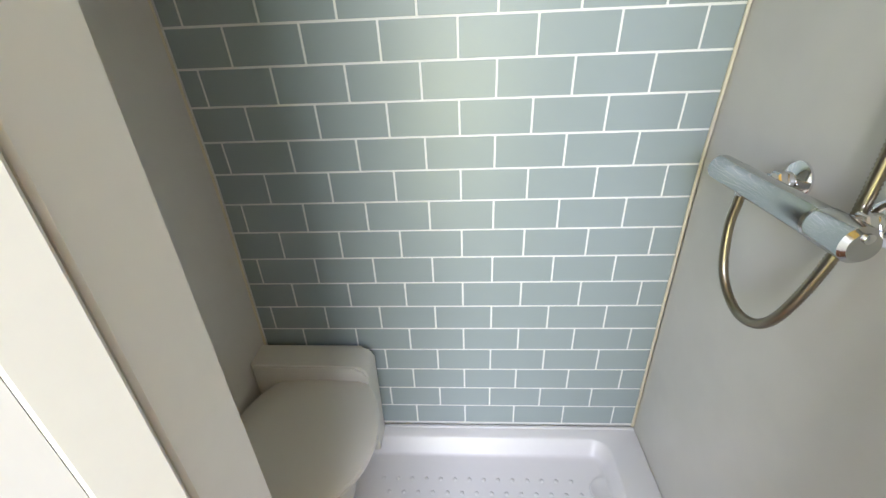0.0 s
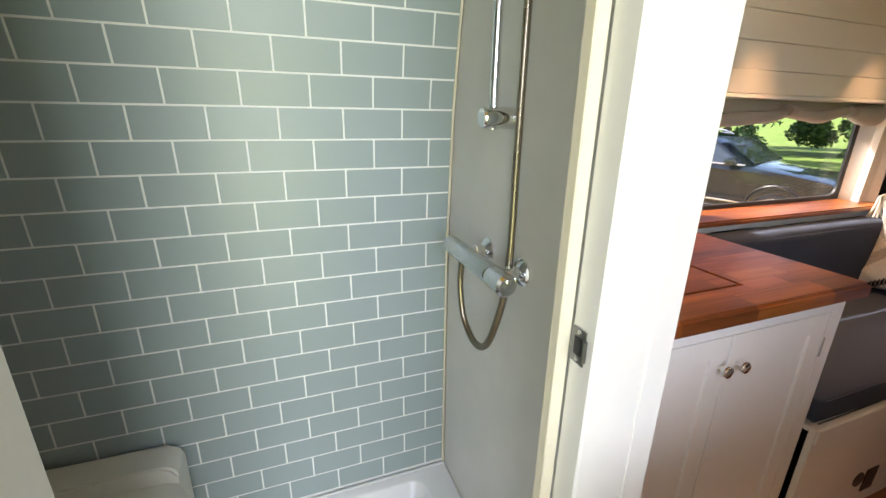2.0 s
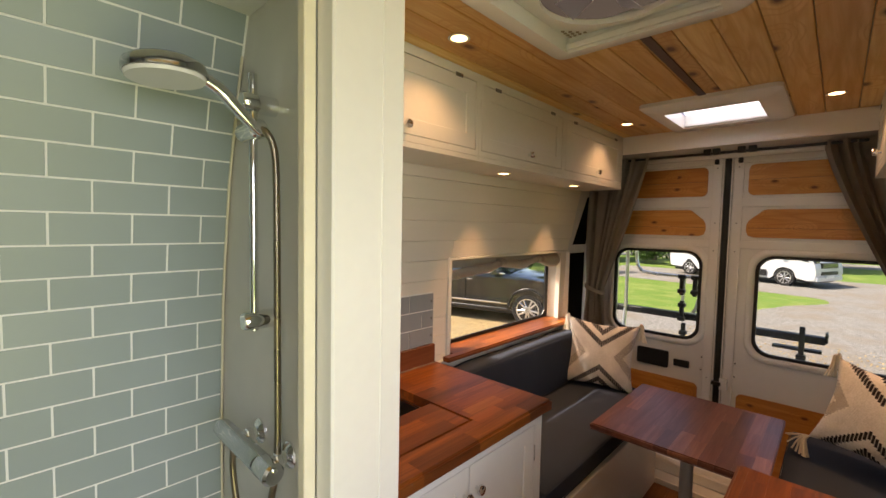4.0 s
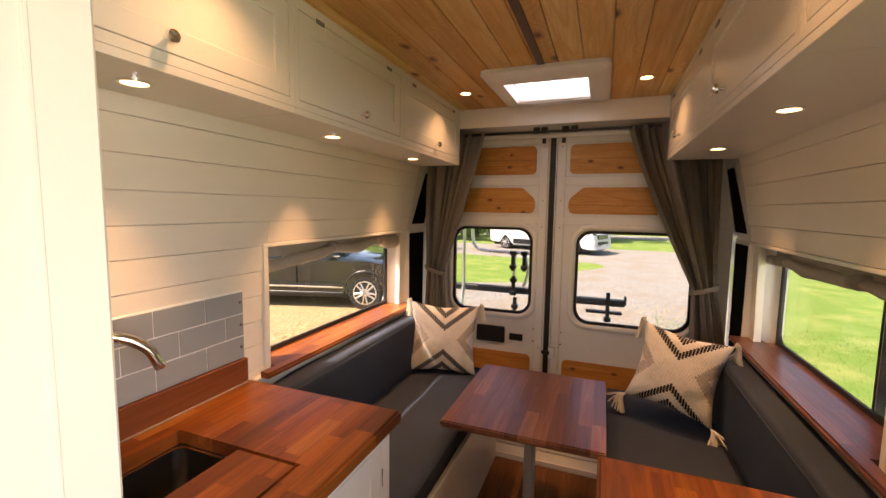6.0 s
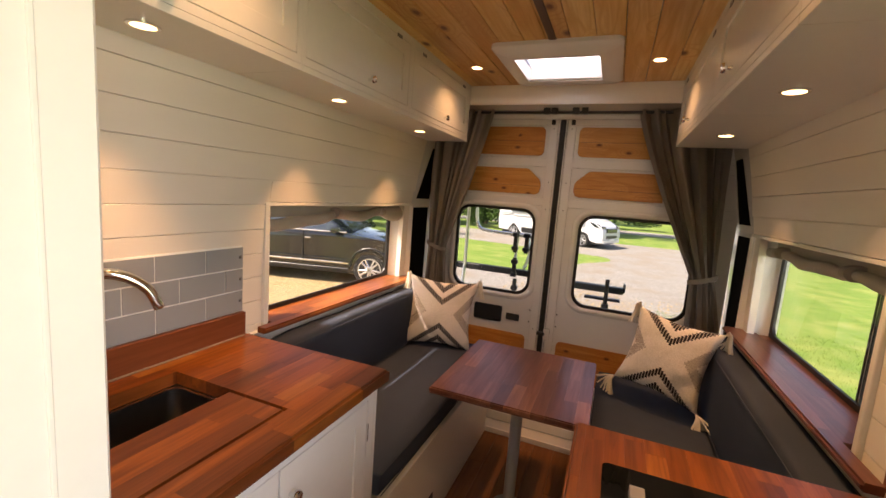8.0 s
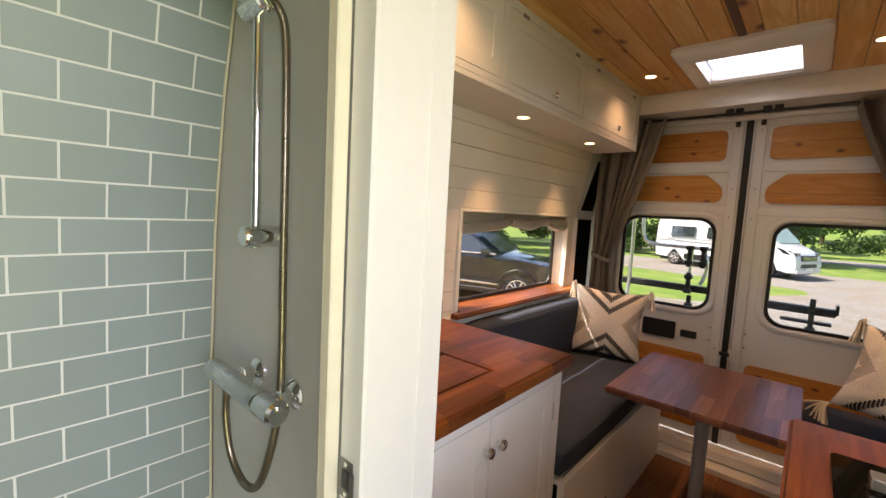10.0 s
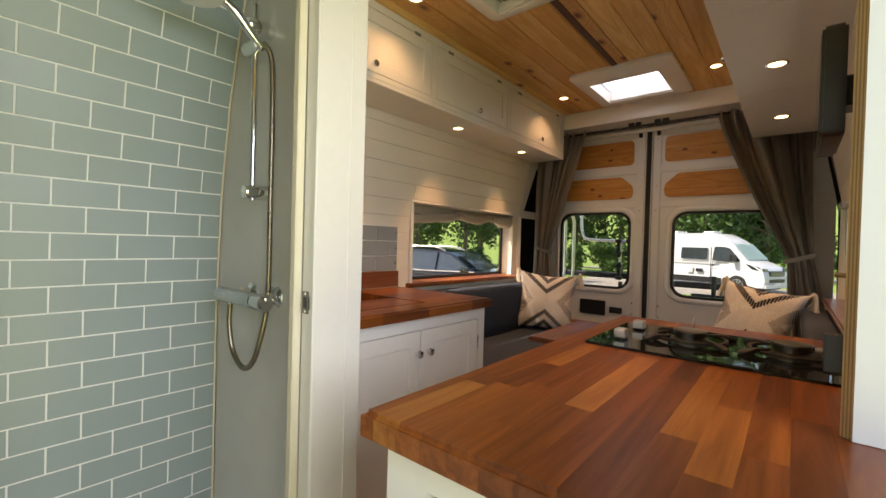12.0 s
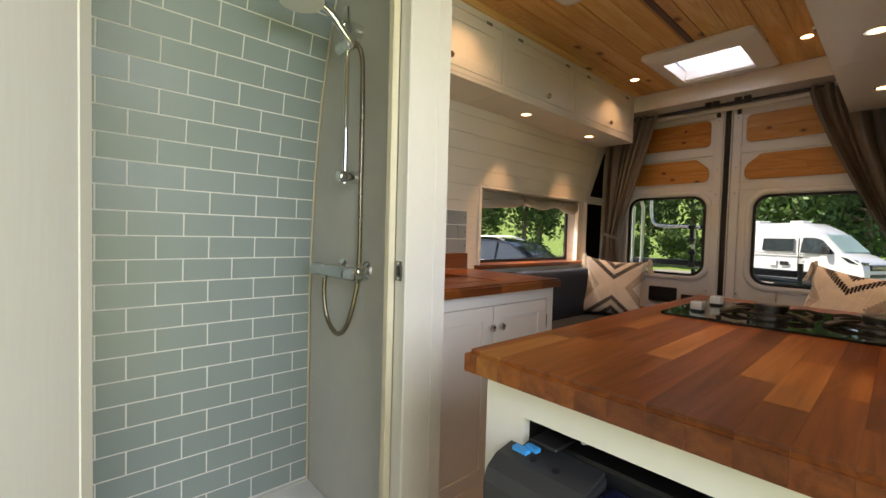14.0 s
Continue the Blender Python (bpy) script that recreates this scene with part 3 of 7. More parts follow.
def roof_light(x0, x1, y0, y1, ox0, ox1, oy0, oy1, label, vent):
    cx, cy = (x0 + x1) / 2, (y0 + y1) / 2
    t = thing("roof_light", (cx, cy, CEIL_Z), label, "roof window", "roof lights in the ceiling")
    n = 5
    outer, inner = rounded(x1 - x0, y1 - y0, 0.035, n), rounded(ox1 - ox0, oy1 - oy0, 0.006, n)
    dx, dy = (ox0 + ox1) / 2 - cx, (oy0 + oy1) / 2 - cy
    inner = [(a + dx, b + dy) for a, b in inner]
    mid = [(a * 0.93, b * 0.93) for a, b in outer]
    bm = bmesh.new()
    rows = [[bm.verts.new((cx + a, cy + b, z)) for a, b in o] for o, z in ((outer, CEIL_Z), (outer, CEIL_Z - 0.016), (mid, CEIL_Z - 0.03), (inner, CEIL_Z - 0.028), (inner, CEIL_Z + 0.05))]
    k = len(outer)
    for a, b in zip(rows, rows[1:]):
        for i in range(k):
            bm.faces.new((a[i], a[(i + 1) % k], b[(i + 1) % k], b[i]))
    bmesh.ops.recalc_face_normals(bm, faces=bm.faces)
    part("frame", bm, M["plastic"], t, "white moulded plastic frame", smooth=True, angle=50)
    part("pane", box(ox0, ox1, oy0, oy1, CEIL_Z + 0.044, CEIL_Z + 0.048), M["smoked" if vent else "roofglass"], t, "smoked acrylic lid" if vent else "opal acrylic pane")
    part("blind_rail", box(ox0 + 0.002, ox0 + 0.016, oy0 + 0.002, oy1 - 0.002, CEIL_Z - 0.022, CEIL_Z - 0.004, 0.002), M["plastic"], t)
    part("blind_rail", box(ox1 - 0.016, ox1 - 0.002, oy0 + 0.002, oy1 - 0.002, CEIL_Z - 0.022, CEIL_Z - 0.004, 0.002), M["plastic"], t)
    if vent:
        ox, oy, k = (ox0 + ox1) / 2, (oy0 + oy1) / 2, 48
        circle = lambda r: [(r * math.cos(2 * math.pi * (i + 0.5) / k + 0.0), r * math.sin(2 * math.pi * (i + 0.5) / k)) for i in range(k)]
        hx, hy = (ox1 - ox0) / 2 - 0.002, (oy1 - oy0) / 2 - 0.002
        square = [(a / max(abs(a), abs(b)) * hx, b / max(abs(a), abs(b)) * hy) for a, b in circle(1.0)]
        part("shroud", ringslab(square, circle(0.168), 0.004, Matrix.Translation((ox, oy, CEIL_Z + 0.014))), M["plastic"], t, "white plate round the fan")
        part("fan_ring", ringslab(circle(0.182), circle(0.165), 0.012, Matrix.Translation((ox, oy, CEIL_Z + 0.0015))), M["plastic"], t, "raised white ring of the fan")
        for a, b in ((-1, -1), (-1, 1), (1, -1), (1, 1)):
            for i in range(4):
                for j in range(4 - i):
                    part("grille_hole", lathe([(0.006, 0), (0.006, 0.001)], (ox + a * (hx - 0.014 - 0.016 * i), oy + b * (hy - 0.014 - 0.016 * j), CEIL_Z + 0.0128), "Z", 8), M["silicone"], t)
        part("fan_hub", lathe([(0.035, 0), (0.04, 0.006), (0.04, 0.02)], (ox, oy, CEIL_Z + 0.012), "Z", 24), M["plastic"], t, smooth=True)
        for i in range(5):
            turn = Matrix.Translation((ox, oy, CEIL_Z + 0.024)) @ Matrix.Rotation(2 * math.pi * i / 5, 4, "Z") @ Matrix.Rotation(0.45, 4, "X")
            bm = slab([(0.038, -0.014), (0.15, -0.042), (0.156, 0.03), (0.038, 0.016)], 0.002, turn)
            part("fan_blade", bm, M["roofglass"], t, "translucent pale fan blade")


roof_light(0.98, 1.505, -0.26, 0.285, 1.04, 1.45, -0.20, 0.22, "square white roof vent with a fan, set in the pine ceiling", True)
roof_light(2.275, 2.88, -0.252, 0.285, 2.425, 2.79, -0.160, 0.210, "rectangular white roof window with a bright pane before the rear doors", False)

# floor planks
fm = box(X0, 2.96, -0.93, 0.23, -0.03, -0.011)
box(0.70, 2.96, 0.23, 0.93, -0.03, -0.011, bm=fm)
box(X0, 0.70, 0.23, 1.05, -0.14, -0.11, bm=fm)
floor = solo("floor", fm, M["black"], "brown wood-effect plank floor of the van", "floor", kind="structure")
rnd = random.Random(9)
y = -0.36
while y < 0.35:
    x = X0 + rnd.uniform(-0.7, 0)
    while x < 2.955:
        ln = 0.9
        a, b = max(x, X0), min(x + ln, 2.955)
        if b - a > 0.02:
            part("plank", box(a + 0.0008, b - 0.0008, y + 0.0008, min(y + 0.118, 0.35) - 0.0008, -0.0105, 0.0, 0.001), M["floor"], floor)
        x += ln
    y += 0.118
for a, b in ((-0.62, 0.36),):
    for k in range(4):
        y0 = -0.36 - 0.125 * (k + 1)
        part("plank", box(a, b, y0 + 0.0008, y0 + 0.1242, -0.0105, 0.0, 0.001), M["floor"], floor)

# ---- shower room ----
PW = 0.702
solo("wall_partition", box(0.689, PW, 0.210, lining_y(0.5) + 0.06, -0.02, CEIL_Z - 0.002), M["cream"], "cream partition between the shower room and the kitchen", "wall", kind="structure")
solo("wall_front", box(X0, -0.151, 0.172, 0.232, -0.02, CEIL_Z - 0.002), M["doorskin"], "white brushed board wall beside the shower door", "wall", kind="structure")
solo("wall_door_head", box(-0.10, 0.565, 0.172, 0.232, 2.03, CEIL_Z - 0.002), M["cream"], "cream board above the shower door", "wall", kind="structure")
solo("post_hinge", box(-0.150, -0.103, 0.203, 0.284, 0.0, 2.03, 0.003), M["cream"], "cream painted post that carries the shower door", "door frame", kind="structure")
solo("post_latch", box(0.565, 0.716, 0.158, 0.2095, 0.0, CEIL_Z - 0.004, 0.004), M["cream"], "cream painted post with a bead, beside the shower door", "door frame", kind="structure")
solo("trim_post_bead", box(0.664, 0.669, 0.1558, 0.160, 0.0, CEIL_Z - 0.01, 0.001), M["cream"], "narrow bead along the post", "trim", kind="structure")
solo("trim_door_stop", box(0.543, 0.565, 0.210, 0.232, 0.0, 2.03, 0.002), M["sealant"], "yellowed painted door stop", "door frame", kind="structure")
solo("wall_panel_right", box(0.685, 0.689, 0.232, 1.01, -0.02, CEIL_Z - 0.013), M["panel"], "beige shower wall board with an uneven sheen", "wall", kind="structure")
solo("wall_panel_left", box(-0.545, -0.53, 0.232, 1.02, -0.02, CEIL_Z - 0.013), M["panel"], "beige shower wall board beside the toilet", "wall", kind="structure")
sm = bmesh.new()
for (x, sx) in ((0.679, 0.0065), (-0.53, 0.0065)):
    tube([(x, wall_y(z) - 0.004, z) for z in [0.0 + 0.12 * i for i in range(18)]], 0.004, 6, bm=sm)
solo("trim_corner_sealant", sm, M["sealant"], "yellowed sealant in the corners of the tiled wall", "trim", kind="structure")

# the bowed tiled wall: grout bed and tiles
prof = [(wall_y(z), z) for z in [-0.02, 0.5, 0.9, 1.13, 1.36, 1.5, 1.7, 1.85, 1.99, 2.16]]
gm = bmesh.new()
rows = [[gm.verts.new((x, yy + d, z)) for yy, z in prof for x in (-0.53, 0.685)] for d in (0.0018, 0.03)]
for r, rev in ((rows[0], False), (rows[1], True)):
    for i in range(0, len(r) - 2, 2):
        q = (r[i], r[i + 1], r[i + 3], r[i + 2])
        gm.faces.new(q[::-1] if rev else q)
tiled = solo("wall_tiled", gm, M["grout"], "bowed shower wall of sage green brick tiles with white joints", "tiled wall", kind="structure")
TW, TH = 0.1672, 0.0836
tile_mesh = {}


def tile_piece(w, h):
    key = (round(w, 4), round(h, 4))
    if key not in tile_mesh:
        tile_mesh[key] = mesh_of("tile", box(-w / 2, w / 2, 0, 0.0075, -h / 2, h / 2, 0.0008), M["tile"])
    return tile_mesh[key]


levels = [1.007]
while levels[-1] < 2.15:
    z = levels[-1]
    slope = (wall_y(z + 0.08) - wall_y(z)) / 0.08
    levels.append(z + TH / math.hypot(1, slope))
low = [1.007]
while low[-1] - TH > -0.02:
    low.append(low[-1] - TH)
levels = low[::-1] + levels[1:]
for i, (z0, z1) in enumerate(zip(levels, levels[1:])):
    odd = round((1.007 - levels[i]) / TH) % 2 if z1 < 1.01 else (i - len(low) + 1) % 2
    joint = 0.189 if odd == 1 else 0.189 + TW / 2
    z1c = min(z1, 2.15)
    xs = [joint + TW * j for j in range(-6, 5)]
    xs = [-0.526] + [x for x in xs if -0.52 < x < 0.678] + [0.681]
    y0, y1 = wall_y(z0), wall_y(z1)
    for a, b in zip(xs, xs[1:]):
        ob = new("tile", tile_piece(b - a - 0.0052, TH - 0.0052))
        ob.parent = tiled
        ob.matrix_basis = Matrix.Translation(((a + b) / 2, (y0 + y1) / 2, (z0 + z1) / 2)) @ pose(0, 0, 0, math.degrees(math.atan2(-(y1 - y0), z1 - z0)) * 1.0)


def shower_tray():
    x0, x1, y0, y1 = -0.53, 0.683, 0.275, 1.012
    t = thing("shower_tray", ((x0 + x1) / 2, (y0 + y1) / 2, -0.10), "white moulded shower tray with a dimpled floor", "shower tray")
    cx, cy = (x0 + x1) / 2, (y0 + y1) / 2
    n = 6
    outer = rounded(x1 - x0, y1 - y0, 0.004, n)
    inner = [(a + 0.06, b) for a, b in rounded(0.90, 0.655, 0.06, n)]
    low = [(a + 0.06, b) for a, b in rounded(0.865, 0.62, 0.05, n)]
    bm = bmesh.new()
    rows = [[bm.verts.new((cx + a, cy + b, z)) for a, b in o] for o, z in ((outer, -0.10), (outer, -0.006), (inner, -0.010), ([(0.06 + (a - 0.06) * 0.985, b * 0.98) for a, b in inner], -0.016), (low, -0.072), ([(0.06 + (a - 0.06) * 0.97, b * 0.96) for a, b in low], -0.080))]
    k = len(outer)
    for a, b in zip(rows, rows[1:]):
        for i in range(k):
            bm.faces.new((a[i], a[(i + 1) % k], b[(i + 1) % k], b[i]))
    bm.faces.new(rows[-1])
    bmesh.ops.recalc_face_normals(bm, faces=bm.faces)
    part("basin", bm, M["plastic"], t, smooth=True, angle=60)
    dm = bmesh.new()
    for r in range(12):
        for c in range(17):
            x = -0.165 + 0.047 * c + (0.0235 if r % 2 else 0)
            yq = 0.86 - 0.045 * r
            if (x - 0.545) ** 2 + (yq - 0.83) ** 2 > 0.004 and x < 0.59:
                lathe([(0.009, -0.0815), (0.0065, -0.0785), (0.003, -0.0772)], (x, yq, 0), "Z", 8, bm=dm)
    part("raised_texture", dm, M["plastic"], t, smooth=True, kind="stuff")
    part("drain", lathe([(0.046, -0.0805), (0.045, -0.077), (0.038, -0.0775), (0.036, -0.079), (0.01, -0.079)], (0.545, 0.83, 0), "Z", 28), M["plastic"], t, "round white drain cover", smooth=True)
    part("rim_upstand", box(-0.17, 0.683, 1.000, 1.012, -0.006, -0.001, 0.002), M["plastic"], t)


shower_tray()


def toilet():
    t = thing("toilet", (-0.35, 0.78, -0.005), "ivory cassette toilet with a closed lid in the shower corner", "toilet")
    # back housing with one round shoulder
    out = [(-0.528, -0.005), (-0.178, -0.005), (-0.178, 0.30)]
    out += [(-0.218 + 0.04 * math.cos(a), 0.325 + 0.04 * math.sin(a)) for a in [radians(d) for d in range(0, 91, 15)]]
    out += [(-0.528, 0.375)]
    bm = slab([(-x, z) for x, z in out], 0.10, Matrix.Translation((0, 0.905, 0)) @ Matrix(((-1, 0, 0, 0), (0, 0, 1, 0), (0, 1, 0, 0), (0, 0, 0, 1))), bevel=0.008)
    bmesh.ops.recalc_face_normals(bm, faces=bm.faces)
    part("housing", bm, M["toilet"], t, smooth=True)
    part("bowl", lathe([(0.10, 0.0), (0.11, 0.02), (0.115, 0.10), (0.150, 0.21), (0.180, 0.272)], (-0.335, 0.745, -0.005), "Z", 36, squash=(1, 1.16)), M["toilet"], t, smooth=True)
    part("seat", lathe([(0.184, 0.0), (0.196, 0.006), (0.196, 0.016), (0.19, 0.02)], (-0.322, 0.740, 0.268), "Z", 40, squash=(1, 1.16)), M["toilet"], t, smooth=True)
    part("lid", lathe([(0.192, 0.0), (0.200, 0.006), (0.199, 0.014), (0.183, 0.025), (0.12, 0.032), (0.04, 0.034)], (-0.322, 0.740, 0.2895), "Z", 40, squash=(1, 1.16)), M["toilet"], t, "slightly domed lid", smooth=True)
    part("hinge", box(-0.42, -0.25, 0.885, 0.905, 0.27, 0.31, 0.005), M["toilet"], t)


toilet()


def shower_set():
    wx, ax = 0.685, 0.625
    t = thing("shower_valve", (wx, 0.65, 0.985), "chrome bar valve with a looped steel hose on the shower wall", "shower tap")
    part("bar", lathe([(0.021, 0), (0.025, 0.004), (0.025, 0.045), (0.023, 0.05), (0.0255, 0.06), (0.0255, 0.26), (0.023, 0.265), (0.027, 0.275), (0.027, 0.335), (0.021, 0.342)], (ax, 0.845, 0.972), "-Y", 28), M["dull_chrome"], t, smooth=True)
    part("temperature_stud", lathe([(0.007, 0), (0.007, 0.004), (0.004, 0.006)], (ax, 0.504, 0.985), "-Y", 14), M["chrome"], t, smooth=True)
    for yq in (0.72, 0.545):
        r = part("rosette", lathe([(0.034, 0), (0.034, 0.004), (0.028, 0.011), (0.016, 0.016), (0.013, 0.05)], (wx, yq, 0.985), "-X", 28), M["chrome"], t, smooth=True)
        part("nut", lathe([(0.017, 0), (0.018, 0.003), (0.018, 0.014), (0.016, 0.017)], (wx - 0.024, yq, 0.985), "-X", 6), M["chrome"], r)
    hose = smooth_path([(ax, 0.76, 0.945), (ax, 0.764, 0.87), (ax + 0.004, 0.74, 0.78), (ax + 0.01, 0.675, 0.735), (ax + 0.012, 0.605, 0.775), (ax + 0.028, 0.572, 0.90), (0.662, 0.567, 1.02), (0.662, 0.566, 1.3),
                        (0.66, 0.562, 1.55), (0.655, 0.56, 1.73), (0.638, 0.565, 1.785), (0.622, 0.585, 1.795)], 26)
    # even steps along the hose, so that its ribs are all alike
    even, walked = [hose[0]], 0.0
    for a, b in zip(hose, hose[1:]):
        gap = (b - a).length
        while gap and walked + gap >= 0.0032:
            a = a + (b - a).normalized() * (0.0032 - walked)
            gap, walked = (b - a).length, 0.0
            even.append(a)
        walked += gap
    part("hose", tube(even, 0.0096, 9, ribs=0.17), M["hose"], t, "ribbed stainless steel shower hose", smooth=True, angle=80)
    part("hose_nut", lathe([(0.010, 0), (0.012, 0.004), (0.012, 0.018), (0.009, 0.022)], (ax, 0.76, 0.966), "-Z", 12), M["chrome"], t)
    rail = thing("riser_rail", (wx, 0.625, 1.6), "chrome shower riser rail with a hand shower on a sliding holder", "shower rail")
    part("rail", lathe([(0.010, 0), (0.010, 0.635)], (ax + 0.005, 0.625, 1.30), "Z", 18), M["chrome"], rail, smooth=True)
    for z in (1.325, 1.865):
        part("bracket", lathe([(0.024, 0), (0.024, 0.03), (0.023, 0.036), (0.023, 0.078), (0.019, 0.084)], (wx, 0.625, z), "-X", 22), M["chrome"], rail, smooth=True)
    part("slider", lathe([(0.020, 0), (0.024, 0.004), (0.024, 0.088), (0.020, 0.096)], (ax - 0.0, 0.575, 1.795), "Y", 20), M["chrome"], rail, smooth=True)
    arm = smooth_path([(0.628, 0.578, 1.785), (0.605, 0.577, 1.803), (0.575, 0.576, 1.830), (0.54, 0.576, 1.862), (0.505, 0.576, 1.880)], 5)
    hand = thing("hand_shower", (0.47, 0.58, 1.87), "round chrome hand shower hanging from the slider", "shower head")
    part("handle", tube(arm, [0.012 + 0.004 * i / len(arm) for i in range(len(arm))], 12), M["chrome"], hand, smooth=True)
    part("head", lathe([(0.030, 0.034), (0.060, 0.031), (0.073, 0.022), (0.077, 0.008), (0.076, 0.0)], (0.436, 0.576, 1.868), (-0.05, 0.03, 1), 32), M["dull_chrome"], hand, smooth=True)
    part("spray_face", lathe([(0.070, -0.007), (0.073, 0.0), (0.068, 0.001)], (0.436, 0.576, 1.867), (-0.05, 0.03, 1), 32), M["plastic"], hand, "white spray plate", smooth=True)


shower_set()


def shower_door():
    """The leaf stands open towards the cab; it is built shut and turned about its hinge."""
    t = thing("door_1", (-0.10, 0.200, 0.0), "open white shower door with a brushed face and chrome lever handles", "door")
    w, h = 0.655, 2.02
    x0, y1 = -0.097, 0.200
    y0 = y1 - 0.036
    part("leaf", box(x0 + 0.045, x0 + w - 0.03, y0, y1, 0.006, h), M["doorskin"], t)
    part("edge_strip", box(x0, x0 + 0.0445, y0 - 0.002, y1 + 0.002, 0.006, h, 0.002), M["cream"], t)
    part("edge_strip", box(x0 + w - 0.0295, x0 + w, y0 - 0.002, y1 + 0.002, 0.006, h, 0.002), M["cream"], t)
    for s, yf in ((-1, y0), (1, y1)):
        hd = part("handle_plate", slab(rounded(0.042, 0.118, 0.005, 3), 0.006, facing((0, s, 0), (x0 + w - 0.055, yf, 1.0)), bevel=0.0015), M["chrome"], t, "chrome handle plate")
        part("lever", tube(smooth_path([(x0 + w - 0.055, yf, 1.01), (x0 + w - 0.055, yf + s * 0.045, 1.01), (x0 + w - 0.075, yf + s * 0.052, 1.01), (x0 + w - 0.15, yf + s * 0.05, 1.006)], 5), 0.0085, 12), M["chrome"], hd, "chrome lever", smooth=True)
        for dz in (-0.05, 0.05):
            for dx in (-0.014, 0.014):
                part("screw", lathe([(0.0035, 0), (0.003, 0.0015)], (x0 + w - 0.055 + dx, yf + s * 0.006, 1.0 + dz), (0, s, 0), 8), M["steel"], hd)
    for z in (0.3, 1.0, 1.75):
        part("hinge", lathe([(0.005, 0), (0.005, 0.08)], (x0 - 0.003, y0 - 0.004, z), "Z", 10), M["steel"], t)
    t.rotation_euler[2] = radians(-114)


shower_door()
st = thing("strike_plate", (0.565, 0.19, 0.995), "worn steel strike plate on the door post", "door fitting")
part("plate", box(0.5625, 0.565, 0.176, 0.205, 0.989, 1.045, 0.0008), M["steel"], st)
part("lip", box(0.556, 0.5625, 0.170, 0.1755, 1.000, 1.034, 0.001), M["steel"], st)
part("latch_hole", box(0.5615, 0.5625, 0.183, 0.198, 1.003, 1.031), M["black"], st)
part("screw", lathe([(0.004, 0), (0.003, 0.001)], (0.5625, 0.19, 1.039), "-X", 8), M["chrome"], st)
part("screw", lathe([(0.004, 0), (0.003, 0.001)], (0.5625, 0.19, 0.995), "-X", 8), M["chrome"], st)

# ---- kitchen ----


def shaker(x0, x1, z0, z1, yf, side, parent, mat, name="door", frame=0.05, label=""):
    """A framed door whose face lies at y = yf and looks along -side."""
    t = 0.018
    w, h = x1 - x0, z1 - z0
    outer = [(w / 2, h / 2), (-w / 2, h / 2), (-w / 2, -h / 2), (w / 2, -h / 2)]
    inner = [(w / 2 - frame, h / 2 - frame), (-w / 2 + frame, h / 2 - frame), (-w / 2 + frame, -h / 2 + frame), (w / 2 - frame, -h / 2 + frame)]
    bm = ringslab(outer, inner, t, facing((0, -side, 0), ((x0 + x1) / 2, yf + side * t, (z0 + z1) / 2)))
    bmesh.ops.bevel(bm, geom=bm.edges[:], offset=0.0012, segments=1, affect="EDGES")
    leaf = part(name, bm, mat, parent, label)
    yy = sorted((yf + side * 0.006, yf + side * t))
    part("panel", box(x0 + frame - 0.001, x1 - frame + 0.001, yy[0], yy[1] - 0.0005, z0 + frame - 0.001, z1 - frame + 0.001), mat, leaf)
    return leaf


def knob(x, yf, z, side, parent, r=0.016):
    return part("knob", lathe([(0.006, 0), (0.005, 0.012), (r, 0.016), (r * 1.06, 0.022), (r * 0.9, 0.027), (r * 0.5, 0.029)], (x, yf, z), (0, -side, 0), 20), M["chrome"], parent, "round polished chrome knob", smooth=True)


